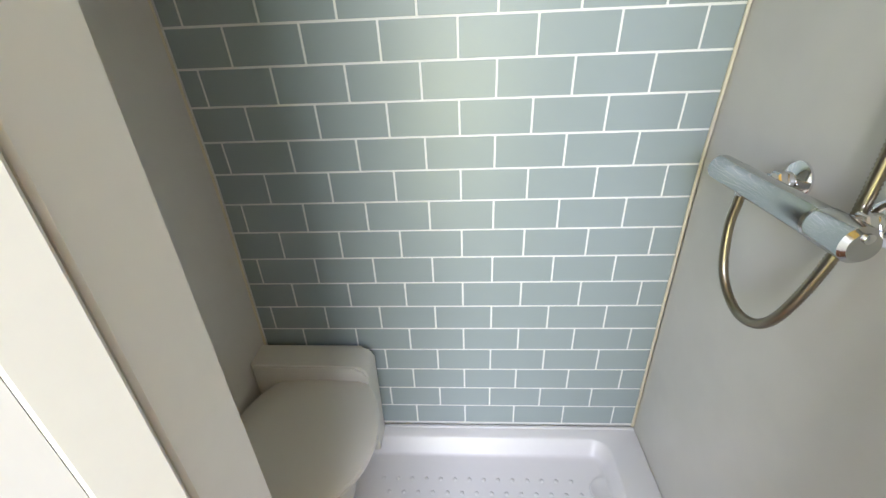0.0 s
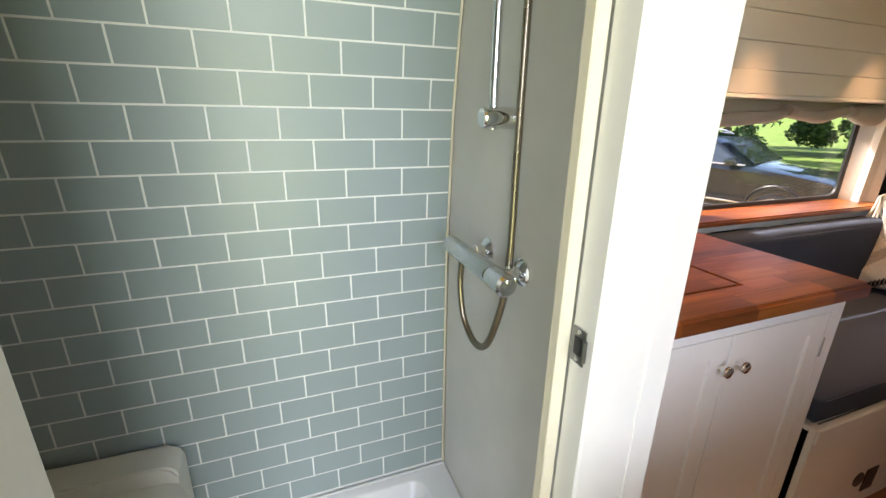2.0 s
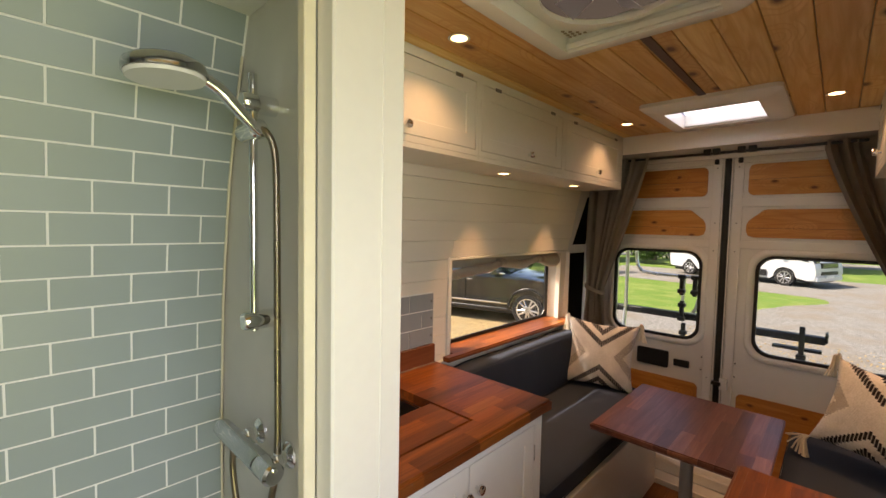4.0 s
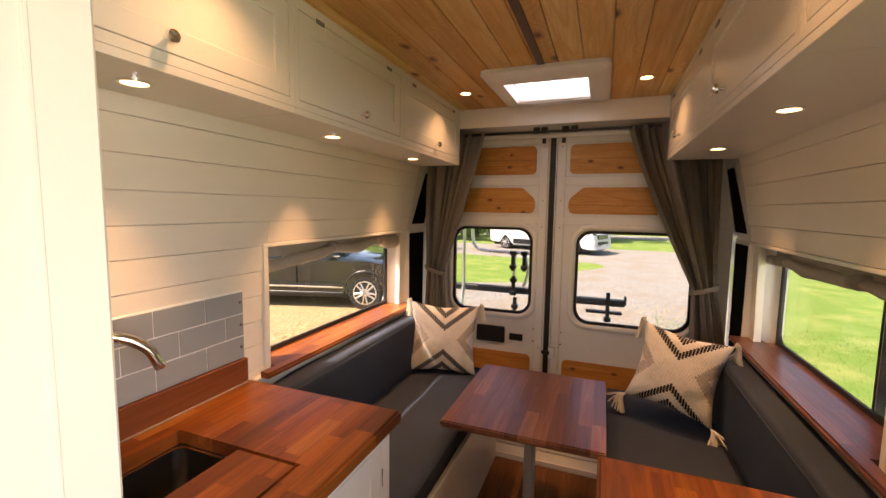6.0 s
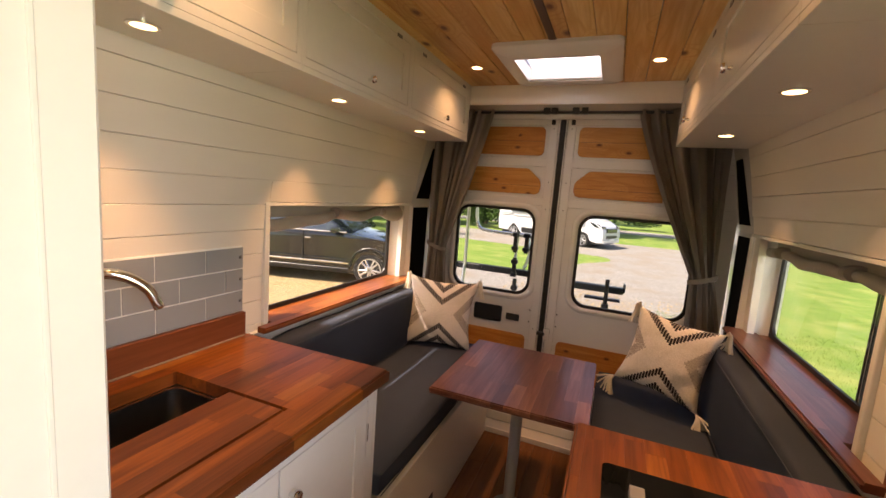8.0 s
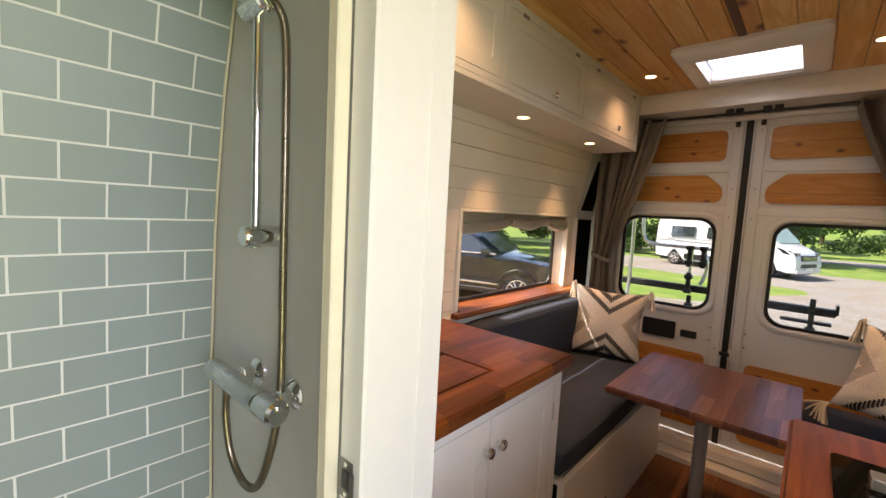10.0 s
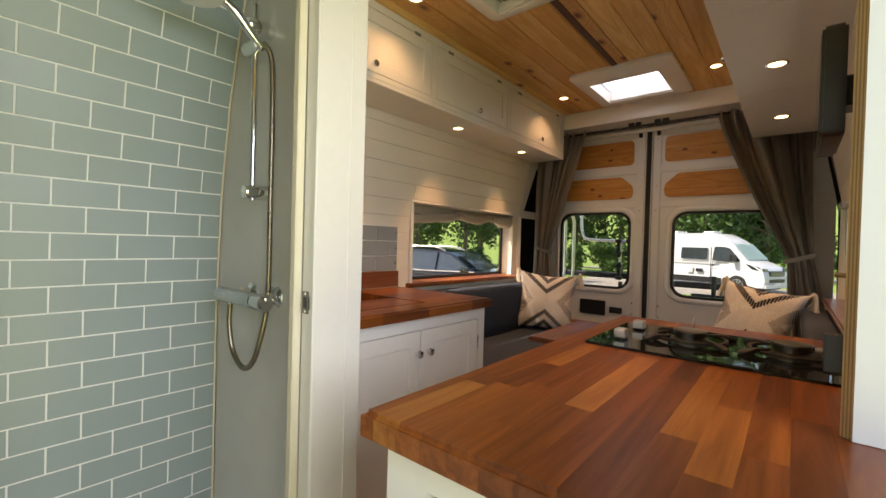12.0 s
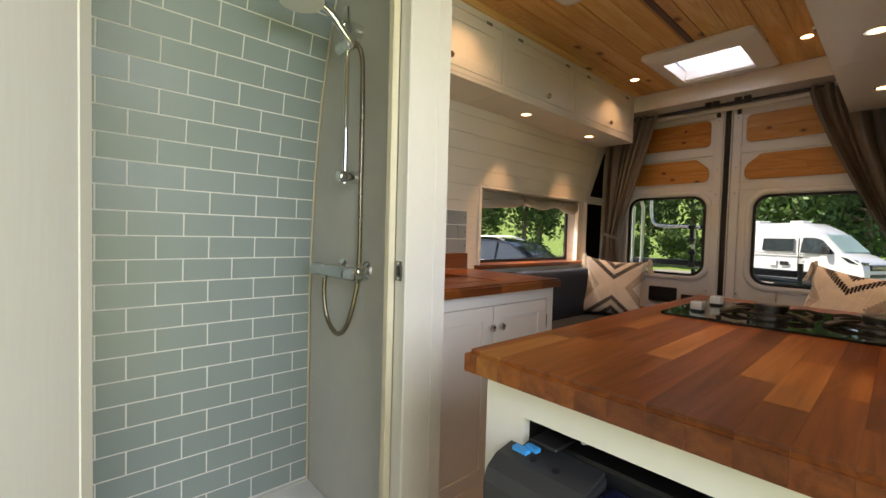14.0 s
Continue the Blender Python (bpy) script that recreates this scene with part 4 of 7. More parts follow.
def staves(parent, x0, x1, y0, y1, z0, z1, holes, seed, mat, width=0.052, lengths=(0.2, 0.46), edge=None, pale=()):
    """Glued staves; edge sets where a glue line lies, pale lists light staves (y inside, from x, to x)."""
    r = random.Random(seed)
    if edge is None:
        n = max(1, round((y1 - y0) / width))
        lines = [y0 + i * (y1 - y0) / n for i in range(n + 1)]
    else:
        first = edge - width * math.floor((edge - y0 - 0.012) / width)
        lines = [y0] + [first + width * i for i in range(60) if first + width * i < y1 - 0.012] + [y1]
    for a0, b0 in zip(lines, lines[1:]):
        cuts = [x0 - r.uniform(0, lengths[0])]
        while cuts[-1] < x1:
            cuts.append(cuts[-1] + r.uniform(*lengths))
        light = [(p, q) for yy, p, q in pale if a0 < yy < b0]
        for p, q in light:
            cuts = sorted([c for c in cuts if c < p - 0.04 or c > q + 0.04] + [p, q])
        for x, x_end in zip(cuts, cuts[1:]):
            stave_mat = M["worktop_pale"] if any(abs(x - p) < 1e-6 for p, q in light) else mat
            pieces = [(max(x, x0), min(x_end, x1), a0, b0)]
            for hx0, hx1, hy0, hy1 in holes:
                nxt = []
                for pa, pb, pc, pd in pieces:
                    if pa < hx1 and pb > hx0 and pc < hy1 and pd > hy0:
                        if pa < hx0:
                            nxt.append((pa, hx0, pc, pd))
                        if pb > hx1:
                            nxt.append((hx1, pb, pc, pd))
                        m0, m1 = max(pa, hx0), min(pb, hx1)
                        if pc < hy0:
                            nxt.append((m0, m1, pc, hy0))
                        if pd > hy1:
                            nxt.append((m0, m1, hy1, pd))
                    else:
                        nxt.append((pa, pb, pc, pd))
                pieces = nxt
            for pa, pb, pc, pd in pieces:
                if pb - pa > 0.006 and pd - pc > 0.004:
                    bm = box(pa + 0.0001, pb - 0.0001, pc + 0.0001, pd - 0.0001, z0, z1)
                    rim = []
                    for e in bm.edges:
                        m = (e.verts[0].co + e.verts[1].co) / 2
                        flat = abs(e.verts[0].co.z - e.verts[1].co.z) < 1e-6 and m.z > z1 - 1e-4
                        if flat and (m.x > x1 - 0.001 or m.x < x0 + 0.001 or m.y > y1 - 0.001 or m.y < y0 + 0.001):
                            rim.append(e)
                    if rim:
                        bmesh.ops.bevel(bm, geom=rim, offset=0.008, segments=3, affect="EDGES")
                    part("stave", bm, stave_mat, parent)


WT, WB = 0.93, 0.892


def kitchen_left():
    c = thing("sink_cabinet", (1.16, 0.64, 0.0), "white painted base cabinet with two framed doors under the sink worktop", "cabinet")
    x0, x1, yf = PW + 0.002, 1.598, 0.35
    part("side_panel", box(x1 - 0.018, x1, yf, 0.93, 0.0, WB - 0.001, 0.001), M["white"], c)
    part("side_panel", box(x0, x0 + 0.018, yf, 0.93, 0.0, WB - 0.001), M["white"], c)
    bm = bmesh.new()
    box(x0 + 0.019, x1 - 0.019, yf + 0.0, yf + 0.018, 0.838, WB - 0.001, bm=bm)
    box(x0 + 0.019, x1 - 0.019, yf + 0.0, yf + 0.018, 0.0, 0.11, bm=bm)
    box(1.545, x1 - 0.019, yf, yf + 0.018, 0.11, 0.838, bm=bm)
    box(x0 + 0.019, 0.775, yf, yf + 0.018, 0.11, 0.838, bm=bm)
    part("face_frame", bm, M["white"], c)
    for a, b, kx in ((0.778, 1.165, 1.142), (1.170, 1.542, 1.203)):
        d = shaker(a, b, 0.113, 0.835, yf, 1, c, M["white"], frame=0.058)
        knob(kx, yf, 0.752, 1, d)
    part("hinge", box(1.543, 1.549, yf - 0.004, yf, 0.70, 0.76, 0.001), M["chrome"], c)
    part("back_panel", box(x0 + 0.019, x1 - 0.019, 0.90, 0.92, 0.0, 0.70), M["white"], c)
    w = thing("sink_worktop", (1.16, 0.62, WB), "oiled butcher-block worktop of mixed brown staves with a sink cut-out", "worktop")
    staves(w, PW + 0.002, 1.602, 0.312, 0.935, WB, WT, [(0.78, 1.258, 0.412, 0.828)], 3, M["worktop"], width=0.055, lengths=(0.16, 0.36), edge=0.487,
           pale=[(0.46, 1.284, 1.468), (0.88, 1.18, 1.36)])
    u = thing("upstand", (1.15, 0.925, WT), "low oiled hardwood upstand along the wall behind the sink", "trim")
    part("board", box(PW + 0.002, 1.583, 0.912, 0.934, WT, 1.018, 0.002), M["worktop_edge"], u)
    part("sealant_bead", tube([(PW + 0.003, 0.911, WT + 0.002), (1.58, 0.911, WT + 0.002)], 0.003, 6), M["silicone"], u)
    s = thing("sink", (1.02, 0.62, 0.76), "dark steel undermount kitchen sink", "sink")
    bm = bmesh.new()
    rows = [[bm.verts.new((1.019 + a, 0.62 + b, z)) for a, b in rounded(w_, h_, r_, 5)] for w_, h_, r_, z in ((0.50, 0.44, 0.03, WB - 0.002), (0.462, 0.40, 0.03, WB - 0.002), (0.455, 0.395, 0.03, 0.80), (0.42, 0.36, 0.05, 0.76))]
    for a, b in zip(rows, rows[1:]):
        for i in range(len(a)):
            bm.faces.new((a[i], a[(i + 1) % len(a)], b[(i + 1) % len(a)], b[i]))
    bm.faces.new(rows[-1])
    bmesh.ops.recalc_face_normals(bm, faces=bm.faces)
    part("bowl", bm, M["steel"], s, smooth=True)
    part("rim", ringslab(rounded(0.466, 0.404, 0.03, 5), rounded(0.452, 0.39, 0.03, 5), 0.002, Matrix.Translation((1.019, 0.62, WB - 0.0015))), M["chrome"], s, "bright steel rim")
    cv = thing("sink_cover", (1.02, 0.5, WB), "oiled butcher-block cover over half the sink", "chopping board")
    staves(cv, 0.784, 1.255, 0.4145, 0.612, WB + 0.002, WT - 0.0005, [], 8, M["worktop"], width=0.066)
    tp = thing("tap", (0.97, 0.865, WT), "polished chrome swan-neck kitchen tap", "tap")
    part("base", lathe([(0.026, 0), (0.026, 0.006), (0.02, 0.012), (0.018, 0.06), (0.014, 0.07)], (0.97, 0.868, WT), "Z", 20), M["chrome"], tp, smooth=True)
    path = smooth_path([(0.97, 0.868, 0.99), (0.972, 0.866, 1.12), (0.985, 0.858, 1.20), (1.03, 0.83, 1.247), (1.085, 0.795, 1.25), (1.135, 0.765, 1.215), (1.158, 0.752, 1.165)], 8)
    part("spout", tube(path, 0.0138, 14), M["chrome"], tp, smooth=True)
    part("aerator", lathe([(0.0135, 0), (0.0135, 0.022), (0.011, 0.025)], (1.152, 0.755, 1.180), (0.35, -0.2, -0.9), 16), M["chrome"], tp, smooth=True)
    part("lever", tube([(0.985, 0.85, 0.985), (1.02, 0.81, 0.995)], 0.006, 8), M["chrome"], tp, smooth=True)


kitchen_left()


def splashback(side, x_far, x_near, label):
    """Three rows of grey brick tiles with pale joints and screws down the free edge."""
    y = side * 0.932
    t = thing("splashback", ((x_far + x_near) / 2, y, 1.14), label, "splashback", "tiled splashbacks behind the worktops")
    ys = sorted((y, y - side * 0.006))
    part("backing", box(min(x_far, x_near), max(x_far, x_near), ys[0], ys[1], 1.02, 1.262, 0.001), M["grout"], t)
    for r in range(3):
        z0 = 1.0225 + r * 0.0798
        off = 0.083 if r == 1 else 0.166
        cuts = [x_far, x_far - off * 0.9]
        while cuts[-1] > x_near:
            cuts.append(max(cuts[-1] - 0.166, x_near))
        for a, b in zip(cuts, cuts[1:]):
            if a - b < 0.012:
                continue
            yy = sorted((y - side * 0.006, y - side * 0.010))
            part("tile", box(b + 0.0025, a - 0.001, yy[0], yy[1], z0, z0 + 0.075, 0.0008), M["tile_grey"], t)
        part("screw", lathe([(0.006, 0), (0.005, 0.003), (0.002, 0.004)], (x_far - 0.012, y - side * 0.010, z0 + 0.04), (0, -side, 0), 12), M["steel"], t)


splashback(1, 1.577, PW + 0.004, "grey tile splashback panel screwed to the boards behind the sink")
splashback(-1, 1.612, 0.80, "grey tile splashback panel screwed to the boards behind the hob")


def kitchen_right():
    c = thing("hob_cabinet", (0.98, -0.60, 0.0), "white painted kitchen unit that houses a fridge, under a hardwood worktop", "cabinet")
    xf, yf = 0.402, -0.295
    part("side_panel", box(xf + 0.019, 1.575, yf - 0.018, yf, 0.0, WB - 0.001), M["white"], c, "white panel towards the aisle")
    part("end_panel", box(1.557, 1.575, -0.93, yf - 0.019, 0.0, WB - 0.001), M["white"], c)
    bm = bmesh.new()
    box(xf, xf + 0.018, -0.372, yf, 0.0, WB - 0.001, bm=bm)
    box(xf, xf + 0.018, -0.86, -0.372, 0.838, WB - 0.001, bm=bm)
    box(xf, xf + 0.018, -0.86, -0.372, 0.0, 0.10, bm=bm)
    part("face_frame", bm, M["white"], c)
    # thin black sheets at the side and back of the fridge recess
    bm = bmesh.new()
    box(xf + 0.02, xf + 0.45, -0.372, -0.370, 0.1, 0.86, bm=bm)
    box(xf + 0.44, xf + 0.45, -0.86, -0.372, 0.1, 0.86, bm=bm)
    part("recess_lining", bm, M["black"], c, "black sheets at the side and back of the fridge recess")
    part("outer_panel", box(xf + 0.019, 0.74, -0.878, -0.86, 0.0, WB - 0.001), M["white"], c)
    w = thing("hob_worktop", (0.98, -0.58, WB), "oiled butcher-block worktop of mixed brown staves with a hob", "worktop")
    staves(w, 0.372, 1.585, -0.93, -0.267, WB, WT, [(1.11, 1.375, -0.82, -0.375)], 21, M["worktop"], width=0.0452, lengths=(0.22, 0.55), edge=-0.34,
           pale=[(-0.312, 0.2, 0.589), (-0.36, 0.792, 1.028), (-0.50, 0.602, 1.002), (-0.635, 0.598, 0.913)])
    u = thing("upstand", (1.2, -0.925, WT), "low oiled hardwood upstand along the wall behind the hob", "trim")
    part("board", box(0.80, 1.632, -0.934, -0.911, WT, 1.018, 0.002), M["worktop_edge"], u)
    f = thing("fridge", (0.6, -0.60, 0.1), "dark grey compressor fridge with a glossy blue-black door", "fridge")
    part("body", box(0.43, 0.84, -0.85, -0.385, 0.11, 0.80, 0.004), M["black"], f)
    part("control_panel", slab([(0.40, 0.685), (0.346, 0.690), (0.338, 0.700), (0.337, 0.752), (0.346, 0.770), (0.368, 0.786), (0.425, 0.797), (0.425, 0.685)][::-1], 0.158, Matrix(((1, 0, 0, 0), (0, 0, 1, -0.503), (0, 1, 0, 0), (0, 0, 0, 1))), bevel=0.005), surface("charcoal_plastic", (0.035, 0.036, 0.04), 0.45, vary=0.1, fine=300, bump=0.2), f, "charcoal plastic hinge housing")
    part("door", box(0.362, 0.428, -0.85, -0.505, 0.13, 0.782, 0.016, seg=4), M["blueglass"], f, "glossy dark blue door")
    part("door_trim", box(0.3605, 0.364, -0.845, -0.508, 0.764, 0.769, 0.001), M["chrome"], f)
    part("door_lower", box(0.362, 0.428, -0.490, -0.372, 0.14, 0.684, 0.006), surface("grey_fridge_door", (0.33, 0.33, 0.32), 0.4, vary=0.05), f, "grey lower door panel")
    part("hinge_plate", box(0.392, 0.445, -0.440, -0.392, 0.810, 0.815, 0.002), M["black"], f)
    part("door_side", box(0.352, 0.428, -0.371, -0.348, 0.14, 0.684, 0.004), M["black"], f)
    part("clip", box(0.370, 0.384, -0.402, -0.376, 0.798, 0.805, 0.0025, seg=2), M["blue"], f, "bright blue plastic clip")
    part("clip", box(0.380, 0.392, -0.414, -0.392, 0.802, 0.809, 0.0025, seg=2), M["blue"], f, "bright blue plastic clip")
    for yq in (-0.405, -0.445):
        part("screw_hole", lathe([(0.006, 0), (0.006, 0.001)], (0.385, yq, 0.7895), (-0.19, 0, 0.98), 10), M["rubber"], f)
    for xq, yq in ((0.47, -0.44), (0.52, -0.60)):
        part("bolt", lathe([(0.005, 0), (0.004, 0.003)], (xq, yq, 0.8005), "Z", 10), M["alloy"], f)
    part("lettering", box(0.3355, 0.3372, -0.462, -0.392, 0.722, 0.730), M["alloy"], f, "pale bar of small lettering")
    h = thing("hob", (1.24, -0.60, WT), "black glass gas hob with two burners and steel knobs", "hob")
    part("glass_plate", slab(rounded(0.385, 0.51, 0.012, 4), 0.006, Matrix.Translation((1.2255, -0.593, WT + 0.001)), bevel=0.0015), M["blackglass"], h, "black glass plate")
    for i, (bx, by) in enumerate(((1.242, -0.540), (1.248, -0.745))):
        b = part("burner", lathe([(0.046, 0), (0.045, 0.006), (0.032, 0.009), (0.032, 0.011), (0.036, 0.012), (0.037, 0.024), (0.035, 0.026)], (bx, by, WT + 0.007), "Z", 28), M["steel"], h, "steel gas burner", smooth=True)
        part("cap", lathe([(0.039, 0), (0.039, 0.002), (0.037, 0.003)], (bx, by, WT + 0.0332), "Z", 28), M["steel"], b, smooth=True)
        part("igniter", lathe([(0.002, 0), (0.002, 0.045), (0.001, 0.055)], (bx + 0.052, by, WT + 0.008), "Z", 8), M["alloy"], b)
        g = part("pan_support", ringslab(rounded(0.17, 0.17, 0.083, 6), rounded(0.152, 0.152, 0.074, 6), 0.006, Matrix.Translation((bx, by, WT + 0.012))), M["iron"], h, "cast iron pan support")
        for q in range(4):
            # a flat blade from each corner towards the flame, thick at the corner
            turn = Matrix.Translation((bx, by, WT)) @ Matrix.Rotation(radians(45 + 90 * q), 4, "Z")
            am = bmesh.new()
            low = [(0.052, 0.0035, 0.018), (0.090, 0.006, 0.013), (0.112, 0.010, 0.009), (0.128, 0.008, 0.0075)]
            rows = [[am.verts.new(turn @ Vector((x, w * k, z))) for k, z in ((-1, zl), (1, zl), (1, zh), (-1, zh))] for x, w, zl, zh in [(a, b, c, 0.024 - 0.30 * max(0, a - 0.098)) for a, b, c in low]]
            for a, b in zip(rows, rows[1:]):
                for i in range(4):
                    am.faces.new((a[i], a[(i + 1) % 4], b[(i + 1) % 4], b[i]))
            am.faces.new(rows[0][::-1]), am.faces.new(rows[-1])
            bmesh.ops.recalc_face_normals(am, faces=am.faces)
            bmesh.ops.bevel(am, geom=am.edges[:], offset=0.0015, segments=1, affect="EDGES")
            part("arm", am, M["iron"], g)
    for kx in (1.130, 1.300):
        kn = part("knob", box(kx - 0.019, kx + 0.019, -0.415, -0.387, WT + 0.012, WT + 0.034, 0.003, seg=2), M["alloy"], h, "square brushed steel knob")
        part("collar", lathe([(0.017, 0), (0.017, 0.004), (0.014, 0.0055)], (kx, -0.40, WT + 0.0065), "Z", 20), M["black"], kn)


kitchen_right()

# board at the front of the kitchen, beside the sliding door
bd = thing("end_board", (0.745, -0.92, 0.0), "tall white board with a bare plywood edge beside the sliding door", "panel")
part("face", box(0.742, 0.7445, -1.06, -0.808, WT + 0.001, 2.2), M["laminate"], bd, "white laminate face")
for i in range(7):
    lo, hi = 0.7446 + 0.0124 * i / 7, 0.7446 + 0.0124 * (i + 1) / 7
    part("ply", box(lo + 0.00005, hi - 0.00005, -1.06, -0.8065 + 0.0016 * i, WT + 0.001, 2.2), M["ply_dark" if i % 2 else "ply"], bd, "thin ply layer")
part("core_lower", box(0.745, 0.757, -1.06, -0.935, -0.1, WT), M["ply"], bd)
part("face_back", box(0.7571, 0.7595, -1.06, -0.7975, WT + 0.001, 2.2), M["white"], bd)

tv = thing("wall_screen", (0.96, -0.80, 1.4), "small slim black screen on a wall bracket", "screen")
part("screen", slab(rounded(0.20, 0.175, 0.012, 4), 0.030, facing((0, 1, 0), (0.96, -0.797, 1.445)), bevel=0.004), M["black"], tv, smooth=True)
part("panel_glass", box(0.872, 1.048, -0.7668, -0.7662, 1.37, 1.52), M["blackglass"], tv)
part("bracket", box(0.93, 0.99, -0.905, -0.798, 1.42, 1.47, 0.004), M["black"], tv)
mc = thing("magnetic_catch", (0.772, -0.788, 1.04), "small black magnetic catch on the plywood board above the worktop", "catch")
part("block", box(0.7597, 0.784, -0.80, -0.778, 1.012, 1.064, 0.003, seg=2), M["black"], mc)
part("pin", lathe([(0.004, 0), (0.004, 0.008)], (0.772, -0.778, 1.038), "Y", 10), M["steel"], mc)
lt = thing("door_catch", (0.775, -0.80, 1.14), "small brass-coloured catch on the back of the white board", "catch")
part("plate", box(0.76, 0.764, -0.86, -0.802, 1.08, 1.20, 0.001), M["steel"], lt)
part("lever", tube([(0.765, -0.815, 1.145), (0.778, -0.803, 1.145), (0.784, -0.788, 1.146)], 0.0035, 8), M["hose"], lt, smooth=True)


def overhead(side, x0, x1, kx, label, group):
    """One wall cupboard under the ceiling, with a framed flap."""
    yf = 0.593 if side > 0 else -0.543
    back = side * 0.85
    t = thing("wall_cupboard", ((x0 + x1) / 2, (yf + back) / 2, SHELF_Z), label, "cupboard", group)
    ys = sorted((yf + side * 0.019, back))
    bm = bmesh.new()
    box(x0 + 0.0005, x1 - 0.0005, min(yf, back), max(yf, back), SHELF_Z, SHELF_Z + 0.018, 0.001, bm=bm)
    box(x0 + 0.0005, x0 + 0.018, ys[0], ys[1], SHELF_Z + 0.018, CEIL_Z - 0.001, bm=bm)
    box(x1 - 0.018, x1 - 0.0005, ys[0], ys[1], SHELF_Z + 0.018, CEIL_Z - 0.001, bm=bm)
    part("carcass", bm, M["cream"], t)
    fy = sorted((yf, yf + side * 0.018))
    bm = bmesh.new()
    box(x0 + 0.0005, x1 - 0.0005, fy[0], fy[1], SHELF_Z + 0.019, 1.866, bm=bm)
    box(x0 + 0.0005, x1 - 0.0005, fy[0], fy[1], 2.122, CEIL_Z - 0.001, bm=bm)
    box(x0 + 0.0005, x0 + 0.018, fy[0], fy[1], 1.866, 2.122, bm=bm)
    box(x1 - 0.018, x1 - 0.0005, fy[0], fy[1], 1.866, 2.122, bm=bm)
    part("face_frame", bm, M["cream"], t)
    d = shaker(x0 + 0.0205, x1 - 0.0205, 1.8685, 2.1195, yf, side, t, M["cream"], name="flap", frame=0.052)
    knob(kx, yf, 1.895, side, d, 0.014)
    for hx in (x0 + 0.12, x1 - 0.12):
        part("hinge", box(hx - 0.02, hx + 0.02, min(yf, yf - side * 0.003), max(yf, yf - side * 0.003), 2.114, 2.128, 0.001), M["steel"], t)


for a, b, kx in ((PW + 0.002, 1.475, 1.096), (1.475, 2.16, 1.832), (2.16, 2.942, 2.556)):
    overhead(1, a, b, kx, "cream wall cupboard with framed flap and chrome knob, sink side", "wall cupboards on the sink side")
for a, b, kx in ((0.79, 1.37, 1.10), (1.37, 2.11, 1.845), (2.11, 2.942, 2.578)):
    overhead(-1, a, b, kx, "cream wall cupboard with framed flap and chrome knob, hob side", "wall cupboards on the hob side")


def downlight(x, y, z, group):
    t = thing("downlight", (x, y, z), "small recessed warm downlight with a chrome ring, lit", "ceiling lamp", group)
    part("ring", ringslab([(0.034 * math.cos(a), 0.034 * math.sin(a)) for a in [2 * math.pi * i / 28 for i in range(28)]], [(0.026 * math.cos(a), 0.026 * math.sin(a)) for a in [2 * math.pi * i / 28 for i in range(28)]], 0.004, Matrix.Translation((x, y, z - 0.004))), M["chrome"], t)
    part("diffuser", lathe([(0.0255, 0), (0.0255, 0.0015), (0.02, 0.002)], (x, y, z - 0.003), "Z", 24), M["lampglow"], t, "glowing warm diffuser")


for q in DOWN_L + DOWN_R:
    downlight(*q, SHELF_Z, "downlights under the wall cupboards")
for q in DOWN_C:
    downlight(*q, CEIL_Z, "downlights in the pine ceiling")

# ---- side windows ----


